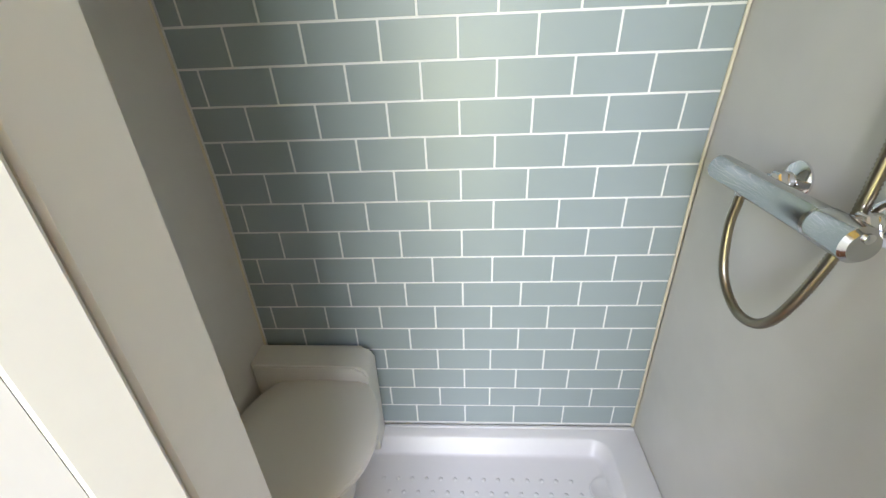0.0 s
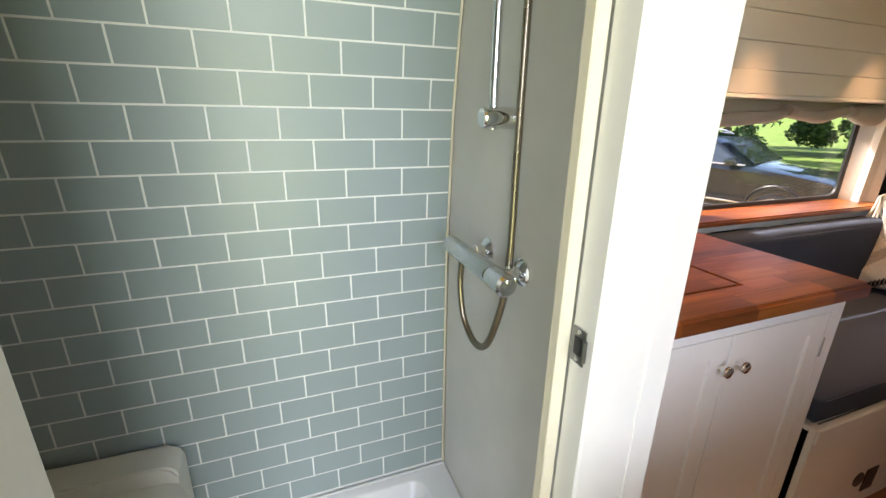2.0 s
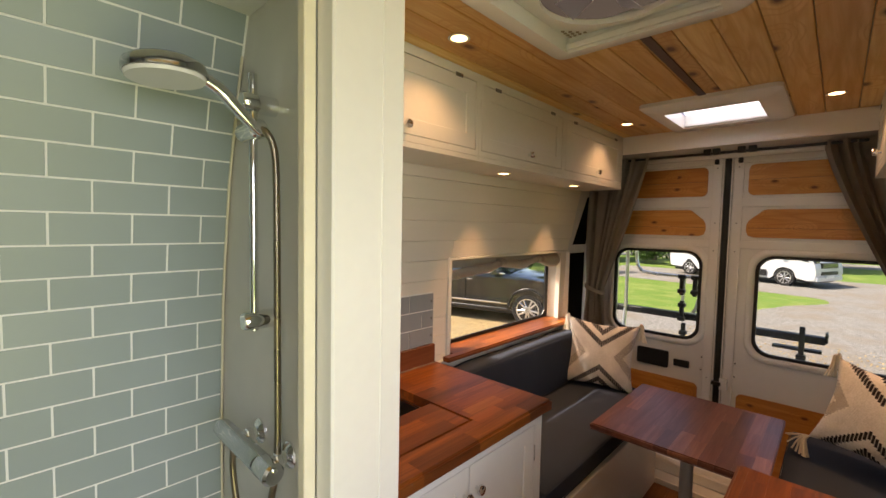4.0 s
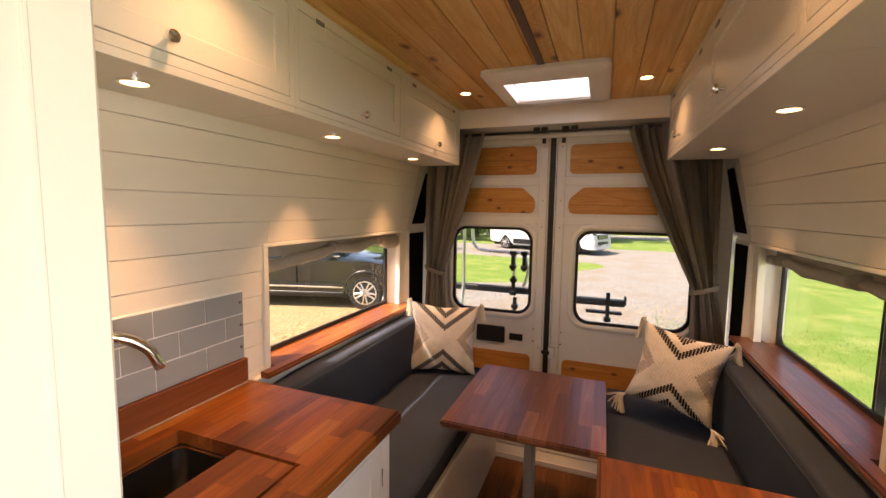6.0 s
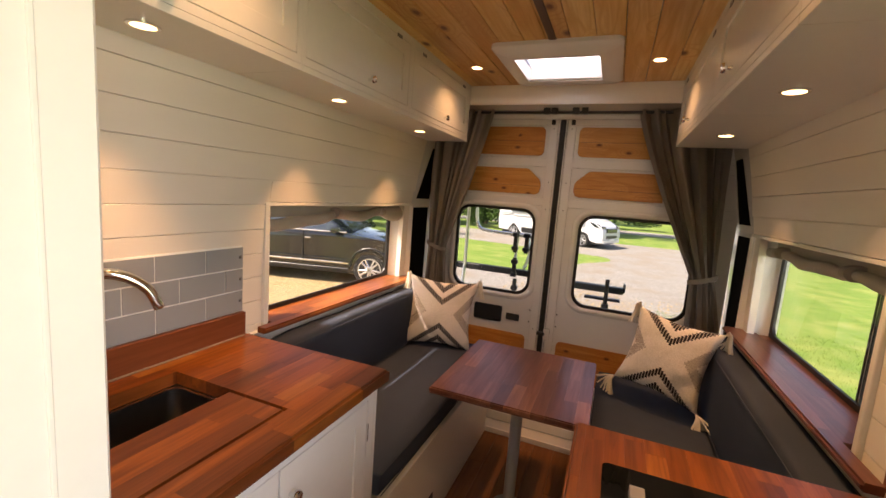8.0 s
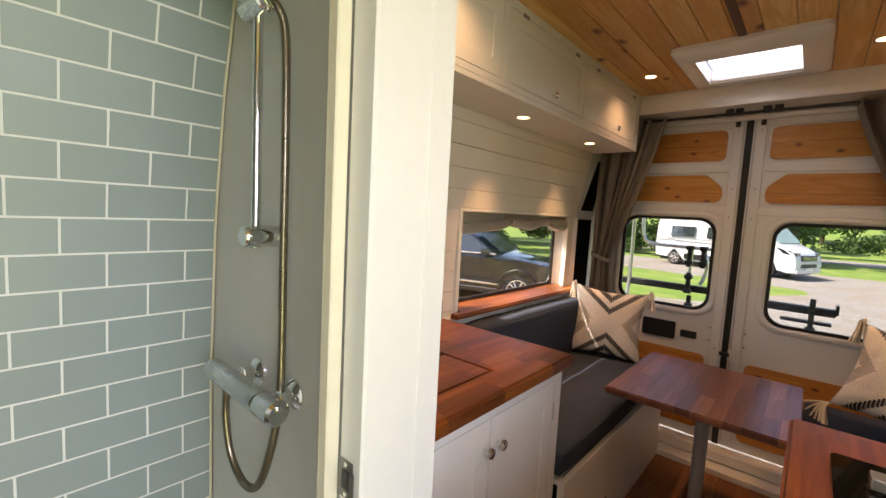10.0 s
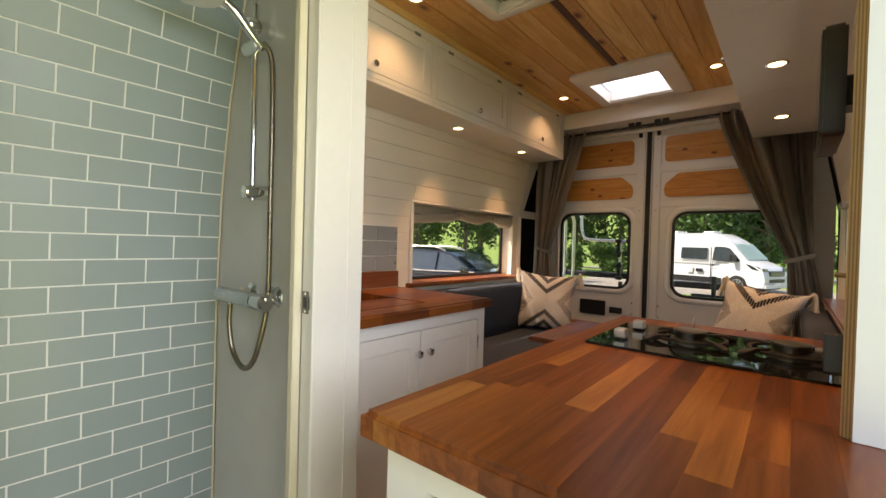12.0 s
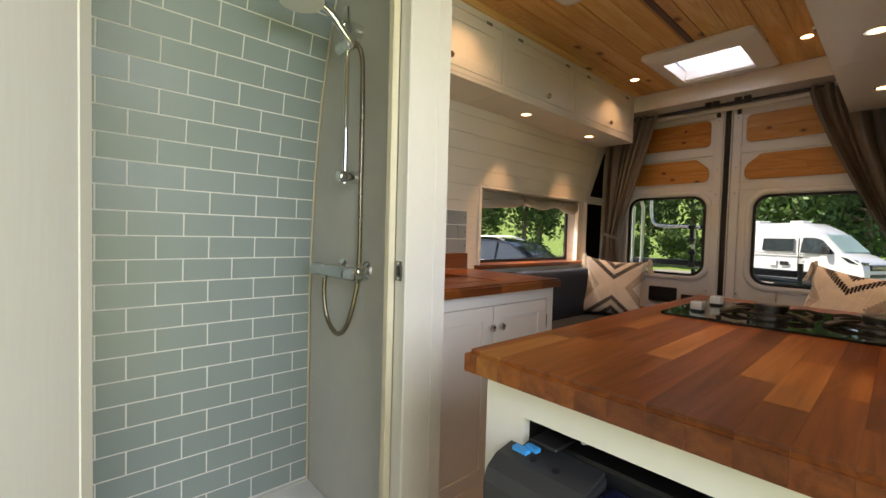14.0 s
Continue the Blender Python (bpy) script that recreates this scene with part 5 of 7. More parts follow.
def side_window(side, label):
    WL0 = FRONT_EDGE[side]
    t = thing("window", ((WL0 + WL1) / 2, side * 1.0, WZ0), label, "window", "side windows")
    fr = 0.022
    # architrave on the lining
    bm = bmesh.new()
    yi, yo = side * (lining_y(1.2) - 0.012), side * (lining_y(1.2) + 0.012)
    ys = sorted((yi, yo))
    box(WL0 - fr, WL0, ys[0], ys[1], 0.915, WZ1, 0.002, bm=bm)
    box(WL0 - fr, WL1 + 0.115, ys[0] - 0.0, ys[1], WZ1, WZ1 + 0.014, 0.002, bm=bm)
    part("frame", bm, M["cream"], t, "cream painted frame")
    bm = bmesh.new()
    y0, y1 = sorted((side * 0.925, side * 1.04))
    box(WL0 - 0.002, WL0 + 0.004, y0, y1, WZ0, WZ1, bm=bm)
    part("reveal_front", bm, M["cream"], t)
    # the rear reveal slants
    bm = bmesh.new()
    vs = [bm.verts.new(p) for p in ((WL1 + 0.115, side * 0.921, 0.915), (WL1 + 0.03, side * 1.04, 0.915), (WL1 + 0.03, side * 1.04, WZ1), (WL1 + 0.115, side * 0.921, WZ1),
                                    (WL1 + 0.125, side * 0.921, 0.915), (WL1 + 0.045, side * 1.04, 0.915), (WL1 + 0.045, side * 1.04, WZ1), (WL1 + 0.125, side * 0.921, WZ1))]
    for q in ((0, 1, 2, 3), (7, 6, 5, 4), (0, 4, 5, 1), (1, 5, 6, 2), (2, 6, 7, 3), (3, 7, 4, 0)):
        bm.faces.new([vs[i] for i in q])
    bmesh.ops.recalc_face_normals(bm, faces=bm.faces)
    part("reveal_rear", bm, M["white"], t)
    part("reveal_top", box(WL0, WL1 + 0.11, y0, y1, WZ1 + 0.001, WZ1 + 0.006), M["cream"], t)
    # pane with a rubber seal
    w, h = WL1 + 0.03 - WL0, WZ1 - WZ0 + 0.02
    place = facing((0, -side, 0), ((WL0 + WL1 + 0.03) / 2, side * 1.046, (WZ0 + WZ1) / 2))
    part("seal", ringslab(rounded(w + 0.17, h + 0.04, 0.05), rounded(w - 0.056, h - 0.064, 0.05), 0.012, place), M["rubber"], t, "black rubber seal")
    pane = part("pane", slab(rounded(w + 0.02, h + 0.02, 0.05), 0.003, place), M["glass"], t, "clear glass pane")
    pane.visible_shadow = False
    # hardwood sill with a rounded nose
    s = thing("window_sill", ((WL0 + WL1) / 2, side * 0.95, 0.93), "reddish hardwood window sill made of glued staves", "window sill")
    ys = sorted((side * 0.862, side * 1.038))
    xa = 1.632 if side > 0 else 1.605
    r = random.Random(5)
    rows = [(0.862, 0.905), (0.905, 0.95), (0.95, 0.995), (0.995, 1.038)]
    for a, b in rows:
        x = xa - r.uniform(0, 0.15)
        end = WL1 + 0.115 - max(0, (b - 0.93)) * 0.75
        start = xa if b < 0.94 else WL0 + 0.005
        if b < 0.94:
            end = 2.905
        while x < end:
            ln = r.uniform(0.18, 0.4)
            p, q = max(x, start), min(x + ln, end)
            if q - p > 0.01:
                yy = sorted((side * a + side * 0.0001, side * b - side * 0.0001))
                bm = box(p + 0.0001, q - 0.0001, yy[0], yy[1], 0.925, 0.948)
                if a == rows[0][0]:
                    es = [e for e in bm.edges if abs(e.verts[0].co.y - side * a) < 0.001 and abs(e.verts[1].co.y - side * a) < 0.001 and abs(e.verts[0].co.z - e.verts[1].co.z) < 1e-5]
                    bmesh.ops.bevel(bm, geom=es, offset=0.007, segments=2, affect="EDGES")
                part("stave", bm, M["worktop"] if side > 0 else M["table"], s)
            x += ln
    ys = sorted((side * 0.905, side * 0.93))
    solo("trim_under_sill", box(1.61, 2.92, ys[0], ys[1], 0.87, 0.9245), M["cream"], "cream batten under the window sill", "trim", kind="structure")
    # rolled canvas blind, sagging between two straps
    bl = thing("rolled_blind", ((WL0 + WL1) / 2, side * 0.99, WZ1), "beige canvas blind rolled up at the window's top", "blind", "rolled window blinds")
    r2 = random.Random(7)
    pts, rad = [], []
    for i in range(45):
        u = i / 44
        x = WL0 + 0.03 + u * (WL1 + 0.05 - WL0 - 0.03)
        straps = [0.275, 0.86] if side < 0 else [0.42, 0.80]
        near = min(abs(u - q) for q in straps)
        sag = (0.012 if side < 0 else 0.020) * math.sin(min(1, near * 4) * math.pi / 2) + 0.003 * math.sin(u * 23)
        pts.append((x, side * (0.995 + 0.003 * math.sin(u * 17)), WZ1 - (0.055 if side < 0 else 0.035) - sag - (0.030 * (1 - u) ** 1.5 if side > 0 else 0)))
        rad.append((0.017 if side < 0 else 0.021) + 0.006 * min(1, near * 6) + 0.0015 * math.sin(u * 40 + 1) + (0.020 * min(1, max(0, u - 0.82) / 0.08) if side > 0 else 0))
    part("roll", tube(pts, rad, 14), M["blind"], bl, smooth=True)
    bm = bmesh.new()
    v = []
    for i in range(25):
        x = WL0 + 0.01 + (WL1 - WL0 + 0.02) * i / 24
        v.append([bm.verts.new((x, side * (1.008 + 0.004 * math.sin(i * 1.3)), z)) for z in (WZ1, WZ1 - 0.05 - 0.004 * math.sin(i * 0.5))])
    for a, b in zip(v, v[1:]):
        bm.faces.new((a[0], a[1], b[1], b[0]))
    part("cloth", bm, M["blind"], bl, smooth=True)
    for q in straps:
        x = WL0 + 0.03 + q * (WL1 + 0.05 - WL0 - 0.03)
        part("strap", lathe([(0.025, -0.017), (0.027, 0.0), (0.025, 0.017)], (x, side * 0.993, WZ1 - (0.052 if side < 0 else 0.040)), "X", 14, squash=(1.5, 1)), M["curtain"], bl, smooth=True)
    return t


side_window(1, "long side window with a cream frame, beside a parked car")
side_window(-1, "long side window with a cream frame, looking out on the lawn")

# ---- bench seats and table ----
BX0, BX1 = 1.602, 2.955


def cushion(name, x0, x1, y0, y1, z0, z1, parent, label):
    """A firm foam block in a woven cover, slightly crowned, with seams."""
    bm = bmesh.new()
    bmesh.ops.create_cube(bm, size=1)
    bmesh.ops.subdivide_edges(bm, edges=bm.edges, cuts=7, use_grid_fill=True)
    r = 0.022
    for v in bm.verts:
        c = v.co.copy() * 2
        sx, sy, sz = (x1 - x0) / 2, (y1 - y0) / 2, (z1 - z0) / 2
        p = Vector((c.x * sx, c.y * sy, c.z * sz))
        lim = Vector((sx - r, sy - r, sz - r))
        q = Vector([max(-lim[i], min(lim[i], p[i])) for i in range(3)])
        d = p - q
        if d.length > 1e-6:
            p = q + d.normalized() * r
        crown = 0.008 * (1 - c.x ** 4) * (1 - c.y ** 4)
        p.z += crown * c.z
        p += Vector((0, 0.003, 0.004)) * noise.noise(p * 6) * 1.2
        v.co = p + Vector(((x0 + x1) / 2, (y0 + y1) / 2, (z0 + z1) / 2))
    pa = part(name, bm, M["cushion"], parent, label, smooth=True, angle=80)
    sm = bmesh.new()
    for z in (z0 + 0.014, z1 - 0.014):
        tube([(x0 + 0.01, y0 - 0.0005, z), (x1 - 0.01, y0 - 0.0005, z)], 0.0018, 6, bm=sm)
        tube([(x0 + 0.01, y1 + 0.0005, z), (x1 - 0.01, y1 + 0.0005, z)], 0.0018, 6, bm=sm)
    part("seam", sm, M["cushion"], pa)
    return pa


for side, yf in ((1, 0.318), (-1, -0.305)):
    word = "sink" if side > 0 else "hob"
    b = thing("bench", ((BX0 + BX1) / 2, side * 0.6, 0.0), "cream painted box bench along the %s side of the van" % word, "bench")
    ys = sorted((yf, yf + side * 0.018))
    part("front_panel", box(BX0, BX1, ys[0], ys[1], 0.0, 0.452, 0.001), M["cream"], b)
    ys = sorted((yf + side * 0.019, side * 0.93))
    part("top", box(BX0, BX1, ys[0], ys[1], 0.434, 0.452), M["cream"], b)
    part("end_panel", box(BX1 - 0.018, BX1, ys[0], ys[1], 0.0, 0.433), M["cream"], b)
    part("edge_batten", box(BX0, BX1, min(yf - side * 0.008, yf), max(yf - side * 0.008, yf), 0.40, 0.452, 0.002), M["cream"], b)
    if side > 0:
        part("vent_hole", lathe([(0.03, 0), (0.03, 0.003)], (1.98, yf - 0.0005, 0.13), (0, -1, 0), 24), M["black"], b)
        part("socket_plate", box(2.02, 2.09, yf - 0.004, yf, 0.06, 0.16, 0.002), M["black"], b, "small dark vent plate")
    ys = sorted((side * 0.325, side * 0.83)) if side > 0 else sorted((-0.31, -0.80))
    st = thing("seat_cushion", ((BX0 + BX1) / 2, side * 0.58, 0.4525), "charcoal woven seat cushion on the bench, firm and square", "cushion", "bench cushions")
    cushion("cover", BX0 + 0.003, BX1 + 0.02, ys[0], ys[1], 0.453, 0.56, st, "charcoal woven cover")
    bk = thing("back_cushion", ((BX0 + BX1) / 2, side * 0.86, 0.56), "charcoal woven back cushion standing against the wall below the window", "cushion", "bench back cushions")
    ys = sorted((side * 0.788, side * 0.903)) if side > 0 else sorted((-0.775, -0.903))
    cushion("cover", BX0 + 0.005, BX1 - 0.03, ys[0], ys[1], 0.562, 0.892, bk, "charcoal woven cover")

tb = thing("table", (2.37, 0.02, 0.0), "dark red-brown hardwood table on one grey pedestal leg between the benches", "table")
top = part("top", box(2.022, 2.712, -0.302, 0.341, 0.660, 0.664), M["table"], tb, "dark hardwood table top made of staves")
r = random.Random(31)
nrow = 12
wy = 0.643 / nrow
for i in range(nrow):
    x = 2.02 - r.uniform(0, 0.2)
    while x < 2.714:
        ln = r.uniform(0.18, 0.42)
        p, q = max(x, 2.02), min(x + ln, 2.714)
        x += ln
        if q - p < 0.008:
            continue
        ya = -0.301 + i * wy
        bm = box(p + 0.0001, q - 0.0001, ya + 0.0001, ya + wy - 0.0001, 0.6642, 0.688)
        es = []
        for e in bm.edges:
            m = (e.verts[0].co + e.verts[1].co) / 2
            if abs(e.verts[0].co.z - e.verts[1].co.z) < 1e-5 and (m.x < 2.021 or m.x > 2.713 or m.y < -0.3 or m.y > 0.3409):
                es.append(e)
        if es:
            bmesh.ops.bevel(bm, geom=es, offset=0.005, segments=2, affect="EDGES")
        part("stave", bm, M["table"], top)
part("leg", lathe([(0.032, 0.0), (0.030, 0.01), (0.0275, 0.03), (0.0275, 0.62), (0.032, 0.635), (0.032, 0.655)], (2.36, 0.02, 0.004), "Z", 28), M["grey_metal"], tb, "grey metal pedestal", smooth=True)
part("top_plate", lathe([(0.075, 0), (0.075, 0.006)], (2.36, 0.02, 0.6535), "Z", 28), M["grey_metal"], tb)
part("foot_plate", lathe([(0.085, 0.0), (0.08, 0.006), (0.04, 0.008)], (2.36, 0.02, 0.0), "Z", 28), M["grey_metal"], tb)


def pillow(pose_m, size, group_label, tilt_seed):
    t = thing("scatter_cushion", (0, 0, 0), group_label, "cushion", "scatter cushions with tassels")
    n = 26
    bm = bmesh.new()
    grids = []
    nz = random.Random(tilt_seed)
    for s in (-1, 1):
        g = []
        for i in range(n + 1):
            row = []
            for j in range(n + 1):
                u, v = 2 * i / n - 1, 2 * j / n - 1
                pinch = 1 - 0.15 * (1 - abs(v) ** 1.7) * abs(u) ** 2
                pinch2 = 1 - 0.13 * (1 - abs(u) ** 1.7) * abs(v) ** 2
                x, z = u * size / 2 * pinch, v * size / 2 * pinch2
                puff = 0.068 * ((1 - u * u) * (1 - v * v)) ** 0.42
                wr = 0.013 * noise.noise(Vector((u * 2.1, v * 2.1, tilt_seed))) + 0.007 * noise.noise(Vector((u * 6, v * 6, tilt_seed + 3)))
                y = s * (puff + (wr if abs(u) < 0.99 and abs(v) < 0.99 else 0))
                row.append(bm.verts.new((x, y, z)))
            g.append(row)
        grids.append(g)
        for i in range(n):
            for j in range(n):
                q = (g[i][j], g[i + 1][j], g[i + 1][j + 1], g[i][j + 1])
                bm.faces.new(q if s < 0 else q[::-1])
    bmesh.ops.remove_doubles(bm, verts=bm.verts, dist=0.0008)
    part("cover", bm, M["weave"], t, "cream woven cover with dark zigzags", smooth=True, angle=180)
    for sx in (-1, 1):
        for sz in (-1, 1):
            tm = bmesh.new()
            c = Vector((sx * size / 2 * 0.985, 0, sz * size / 2 * 0.985))
            out = Vector((sx, 0, sz)).normalized()
            down = pose_m.to_3x3().inverted() @ Vector((0, 0, -1))
            for k in range(22):
                a = nz.uniform(-0.75, 0.75)
                side_v = Vector((-out.z, 0, out.x)) * a + Vector((0, nz.uniform(-0.35, 0.35), 0))
                p1 = c + (out + side_v * 0.7) * 0.020
                drop = (0.030 if sz > 0 else 0.010)
                p2 = p1 + (out * (0.05 if sz > 0 else 0.35) + side_v * (0.5 if sz > 0 else 1.0) + down * (1.3 if sz > 0 else 0.5)).normalized() * 0.030 + down * drop * 0.5
                p3 = p2 + (out * 0.1 + side_v + down * 0.6).normalized() * 0.034 + down * drop
                tube(smooth_path([c, p1, p2, p3], 3), 0.0036, 5, bm=tm)
            part("tassel", tm, M["tassel"], t, "cream cotton tassel", smooth=True)
    t.matrix_basis = pose_m
    return t


pillow(pose(2.80, 0.628, 0.772, -10, 3, -72), 0.425, "cream woven scatter cushion with dark zigzags and tassels, propped upright", 1.0)
pillow(pose(2.62, -0.60, 0.822, -18, 7, -112), 0.375, "cream woven scatter cushion with zigzags and tassels, leaning askew", 5.0)

# ---- rear doors ----
DX = 3.2


def rear_door(side, y_in, y_out, win, label):
    """A pressed white steel door with a window, pine infills and a rubber seal. y_in is the meeting edge."""
    t = thing("rear_door", (DX, (y_in + y_out) / 2, 0.1), label, "van door", "rear doors of the van")
    wy0, wy1, wz0, wz1 = win
    ylo, yhi = min(y_in, y_out), max(y_in, y_out)
    cy, cz, w, h = (ylo + yhi) / 2, (0.08 + 2.06) / 2, yhi - ylo, 2.06 - 0.08
    f = facing((-1, 0, 0), (DX + 0.045, cy, cz))
    wcy, wcz, ww, wh = (wy0 + wy1) / 2, (wz0 + wz1) / 2, wy1 - wy0, wz1 - wz0
    # in facing(-x) the slab's own x runs towards -y
    dx, dz = -(wcy - cy), wcz - cz
    n = 7
    outer = rounded(w, h, 0.004, n)
    hole = [(a + dx, b + dz) for a, b in rounded(ww + 0.05, wh + 0.05, 0.10, n)]
    part("inner_skin", ringslab(outer, hole, 0.045, f), M["metalwhite"], t, "white painted pressed steel")
    f2 = facing((-1, 0, 0), (DX + 0.001, wcy, wcz))
    bm = bmesh.new()
    rings = []
    for grow, depth, rr in ((0.10, 0.0, 0.12), (0.088, 0.010, 0.115), (0.060, 0.014, 0.105), (0.030, 0.010, 0.095), (0.012, -0.010, 0.085)):
        rings.append([bm.verts.new((a, b, depth)) for a, b in rounded(ww + grow, wh + grow, rr, n)])
    k = len(rings[0])
    for a, b in zip(rings, rings[1:]):
        for i in range(k):
            bm.faces.new((a[i], a[(i + 1) % k], b[(i + 1) % k], b[i]))
    bmesh.ops.recalc_face_normals(bm, faces=bm.faces)
    bmesh.ops.transform(bm, matrix=f2, verts=bm.verts)
    part("window_rim", bm, M["metalwhite"], t, smooth=True, angle=60)
    part("window_seal", ringslab(rounded(ww + 0.022, wh + 0.022, 0.09, n), rounded(ww - 0.012, wh - 0.012, 0.08, n), 0.022, facing((-1, 0, 0), (DX + 0.018, wcy, wcz))), M["rubber"], t, "black rubber seal")
    pane = part("pane", slab(rounded(ww, wh, 0.085, n), 0.003, facing((-1, 0, 0), (DX + 0.022, wcy, wcz))), M["glass"], t, "clear glass pane")
    pane.visible_shadow = False
    # horizontal pressings
    for z0, z1 in ((1.972, 2.03), (1.715, 1.768), (1.470, 1.520)):
        part("pressing", box(DX - 0.009, DX + 0.001, ylo + 0.02, yhi - 0.02, z0, z1, 0.006, seg=2), M["metalwhite"], t)
    s = 1 if side > 0 else -1
    part("pressing", box(DX - 0.012, DX + 0.001, min(y_in + s * 0.012, y_in + s * 0.062), max(y_in + s * 0.012, y_in + s * 0.062), 0.12, 2.03, 0.008, seg=2), M["metalwhite"], t)
    # pine infills
    ya = y_in + s * 0.085
    for z0, z1, cut in ((1.783, 1.960, 0), (1.538, 1.700, 1), (0.14, 0.605, 2)):
        width = 0.50 if cut < 2 else 0.60
        r = 0.03 if cut != 1 else 0.07
        cyy = ya + s * width / 2
        hw, hh = width / 2, (z1 - z0) / 2
        shape = rounded(width, z1 - z0, r, 5)
        if cut == 1:
            # the inner upper corner is cut off at a slant; a slab facing the cabin has its x towards -y
            shape = [(hw, -hh), (hw, hh), (-hw + 0.098, hh), (-hw + 0.080, hh - 0.004), (-hw + 0.014, hh - 0.062), (-hw + 0.003, hh - 0.082), (-hw, hh - 0.10), (-hw, -hh + 0.035), (-hw + 0.010, -hh + 0.010), (-hw + 0.035, -hh)]
            if s > 0:
                shape = [(-a, b) for a, b in shape][::-1]
        part("infill", slab(shape, 0.006, facing((-1, 0, 0), (DX - 0.0045, cyy, (z0 + z1) / 2)), bevel=0.001), M["pine_panel"], t, "varnished knotty pine infill")
        part("infill_joint", box(DX - 0.0118, DX - 0.0104, min(ya + s * 0.01, ya + s * (width - 0.01)), max(ya + s * 0.01, ya + s * (width - 0.01)), z0 + (z1 - z0) * (0.33 if cut == 1 else 0.5) - 0.0008, z0 + (z1 - z0) * (0.33 if cut == 1 else 0.5) + 0.0008), M["table"], t)
    part("hole", lathe([(0.013, 0), (0.013, 0.003), (0.007, 0.003), (0.007, 0.001)], (DX - 0.001, y_in + s * 0.055 if s > 0 else -0.055, 1.727), "-X", 18), M["black"], t, "round black plug hole")
    for zz in (0.80, 0.72):
        part("bolt", lathe([(0.013, 0), (0.012, 0.003), (0.006, 0.004)], (DX - 0.001, y_in + s * 0.07, zz - 0.02), "-X", 14), M["metalwhite"], t, smooth=True)
        # black disc on the bolt, in place of a hollow's shade
        part("bolt_hole", lathe([(0.0045, 0), (0.0045, 0.005)], (DX - 0.001, y_in + s * 0.07, zz - 0.02), "-X", 10), M["black"], t, "black disc painted as the shade of the bolt's hole")
    # folded flange and spot marks along the meeting edge
    part("flange", box(DX - 0.020, DX + 0.001, min(y_in + s * 0.0005, y_in + s * 0.008), max(y_in + s * 0.0005, y_in + s * 0.008), 0.10, 2.04, 0.002), M["metalwhite"], t)
    for zz in (1.95, 1.62, 1.45, 0.66):
        part("rivet", lathe([(0.004, 0), (0.003, 0.002)], (DX - 0.012, y_in + s * 0.037, zz), "-X", 8), M["steel"], t)
    part("top_latch", box(DX - 0.03, DX - 0.001, min(y_in + s * 0.03, y_in + s * 0.055), max(y_in + s * 0.032, y_in + s * 0.052), 1.972, 2.002, 0.003), M["black"], t, "black latch")
    for dy in (0.07, 0.095):
        part("top_bolt", lathe([(0.007, 0), (0.006, 0.003)], (DX - 0.001, y_in + s * dy, 1.982), "-X", 10), M["black"], t)
    if side > 0:
        part("grab_recess", box(DX - 0.008, DX - 0.0005, 0.335, 0.53, 0.665, 0.775, 0.012, seg=3), M["black"], t, "black plastic door grip")
        part("pill_recess", box(DX - 0.006, DX - 0.0005, 0.215, 0.305, 0.69, 0.735, 0.006, seg=2), M["black"], t, "small black plastic cover")
    else:
        part("lock", box(DX - 0.035, DX - 0.001, 0.005, 0.045, 0.61, 0.68, 0.006, seg=2), M["metalwhite"], t, "white lock casing")
        part("lock_pin", box(DX - 0.045, DX - 0.02, 0.035, 0.085, 0.635, 0.655, 0.002), M["black"], t)
    return t


rear_door(1, 0.078, 0.92, (0.182, 0.70, 0.882, 1.432), "closed white steel rear van door with bicycle rack and pine infills")
rear_door(-1, 0.044, -0.92, (-0.735, -0.108, 0.862, 1.425), "closed white steel rear van door with round-cornered window and pine infills")
solo("door_seal", box(3.19, 3.245, 0.0445, 0.0775, 0.08, 2.06, 0.004), M["rubber"], "black rubber seal between the rear doors", "seal", kind="structure")
solo("lintel", box(2.957, 3.26, -0.92, 0.92, 2.045, 2.21), M["metalwhite"], "white steel lintel over the rear doors", "beam", kind="structure")
solo("trim_header", box(2.943, 2.956, -0.60, 0.65, 2.045, CEIL_Z - 0.001, 0.001), M["white"], "white board under the ceiling before the rear doors", "trim", kind="structure")
hs = bmesh.new()
box(2.957, 3.26, -1.06, 1.06, -0.14, 0.0, bm=hs)
solo("rear_sill", hs, M["metalwhite"], "white steel sill inside the rear doors", "sill", kind="structure")
solo("trim_floor_end", box(2.957, 2.972, -0.30, 0.315, 0.0005, 0.03, 0.002), M["white"], "white edging where the floor ends at the rear doors", "trim", kind="structure")
solo("trim_bumper_step", box(3.11, 3.198, -0.9, 0.9, 0.0005, 0.075, 0.01), M["metalwhite"], "white steel step inside the rear doors", "sill", kind="structure")

solo("trim_lip", tube([(3.165, -0.90, 2.018), (3.165, 0.90, 2.018)], 0.017, 10), M["metalwhite"], "rolled white steel lip above the rear doors", "trim", kind="structure")

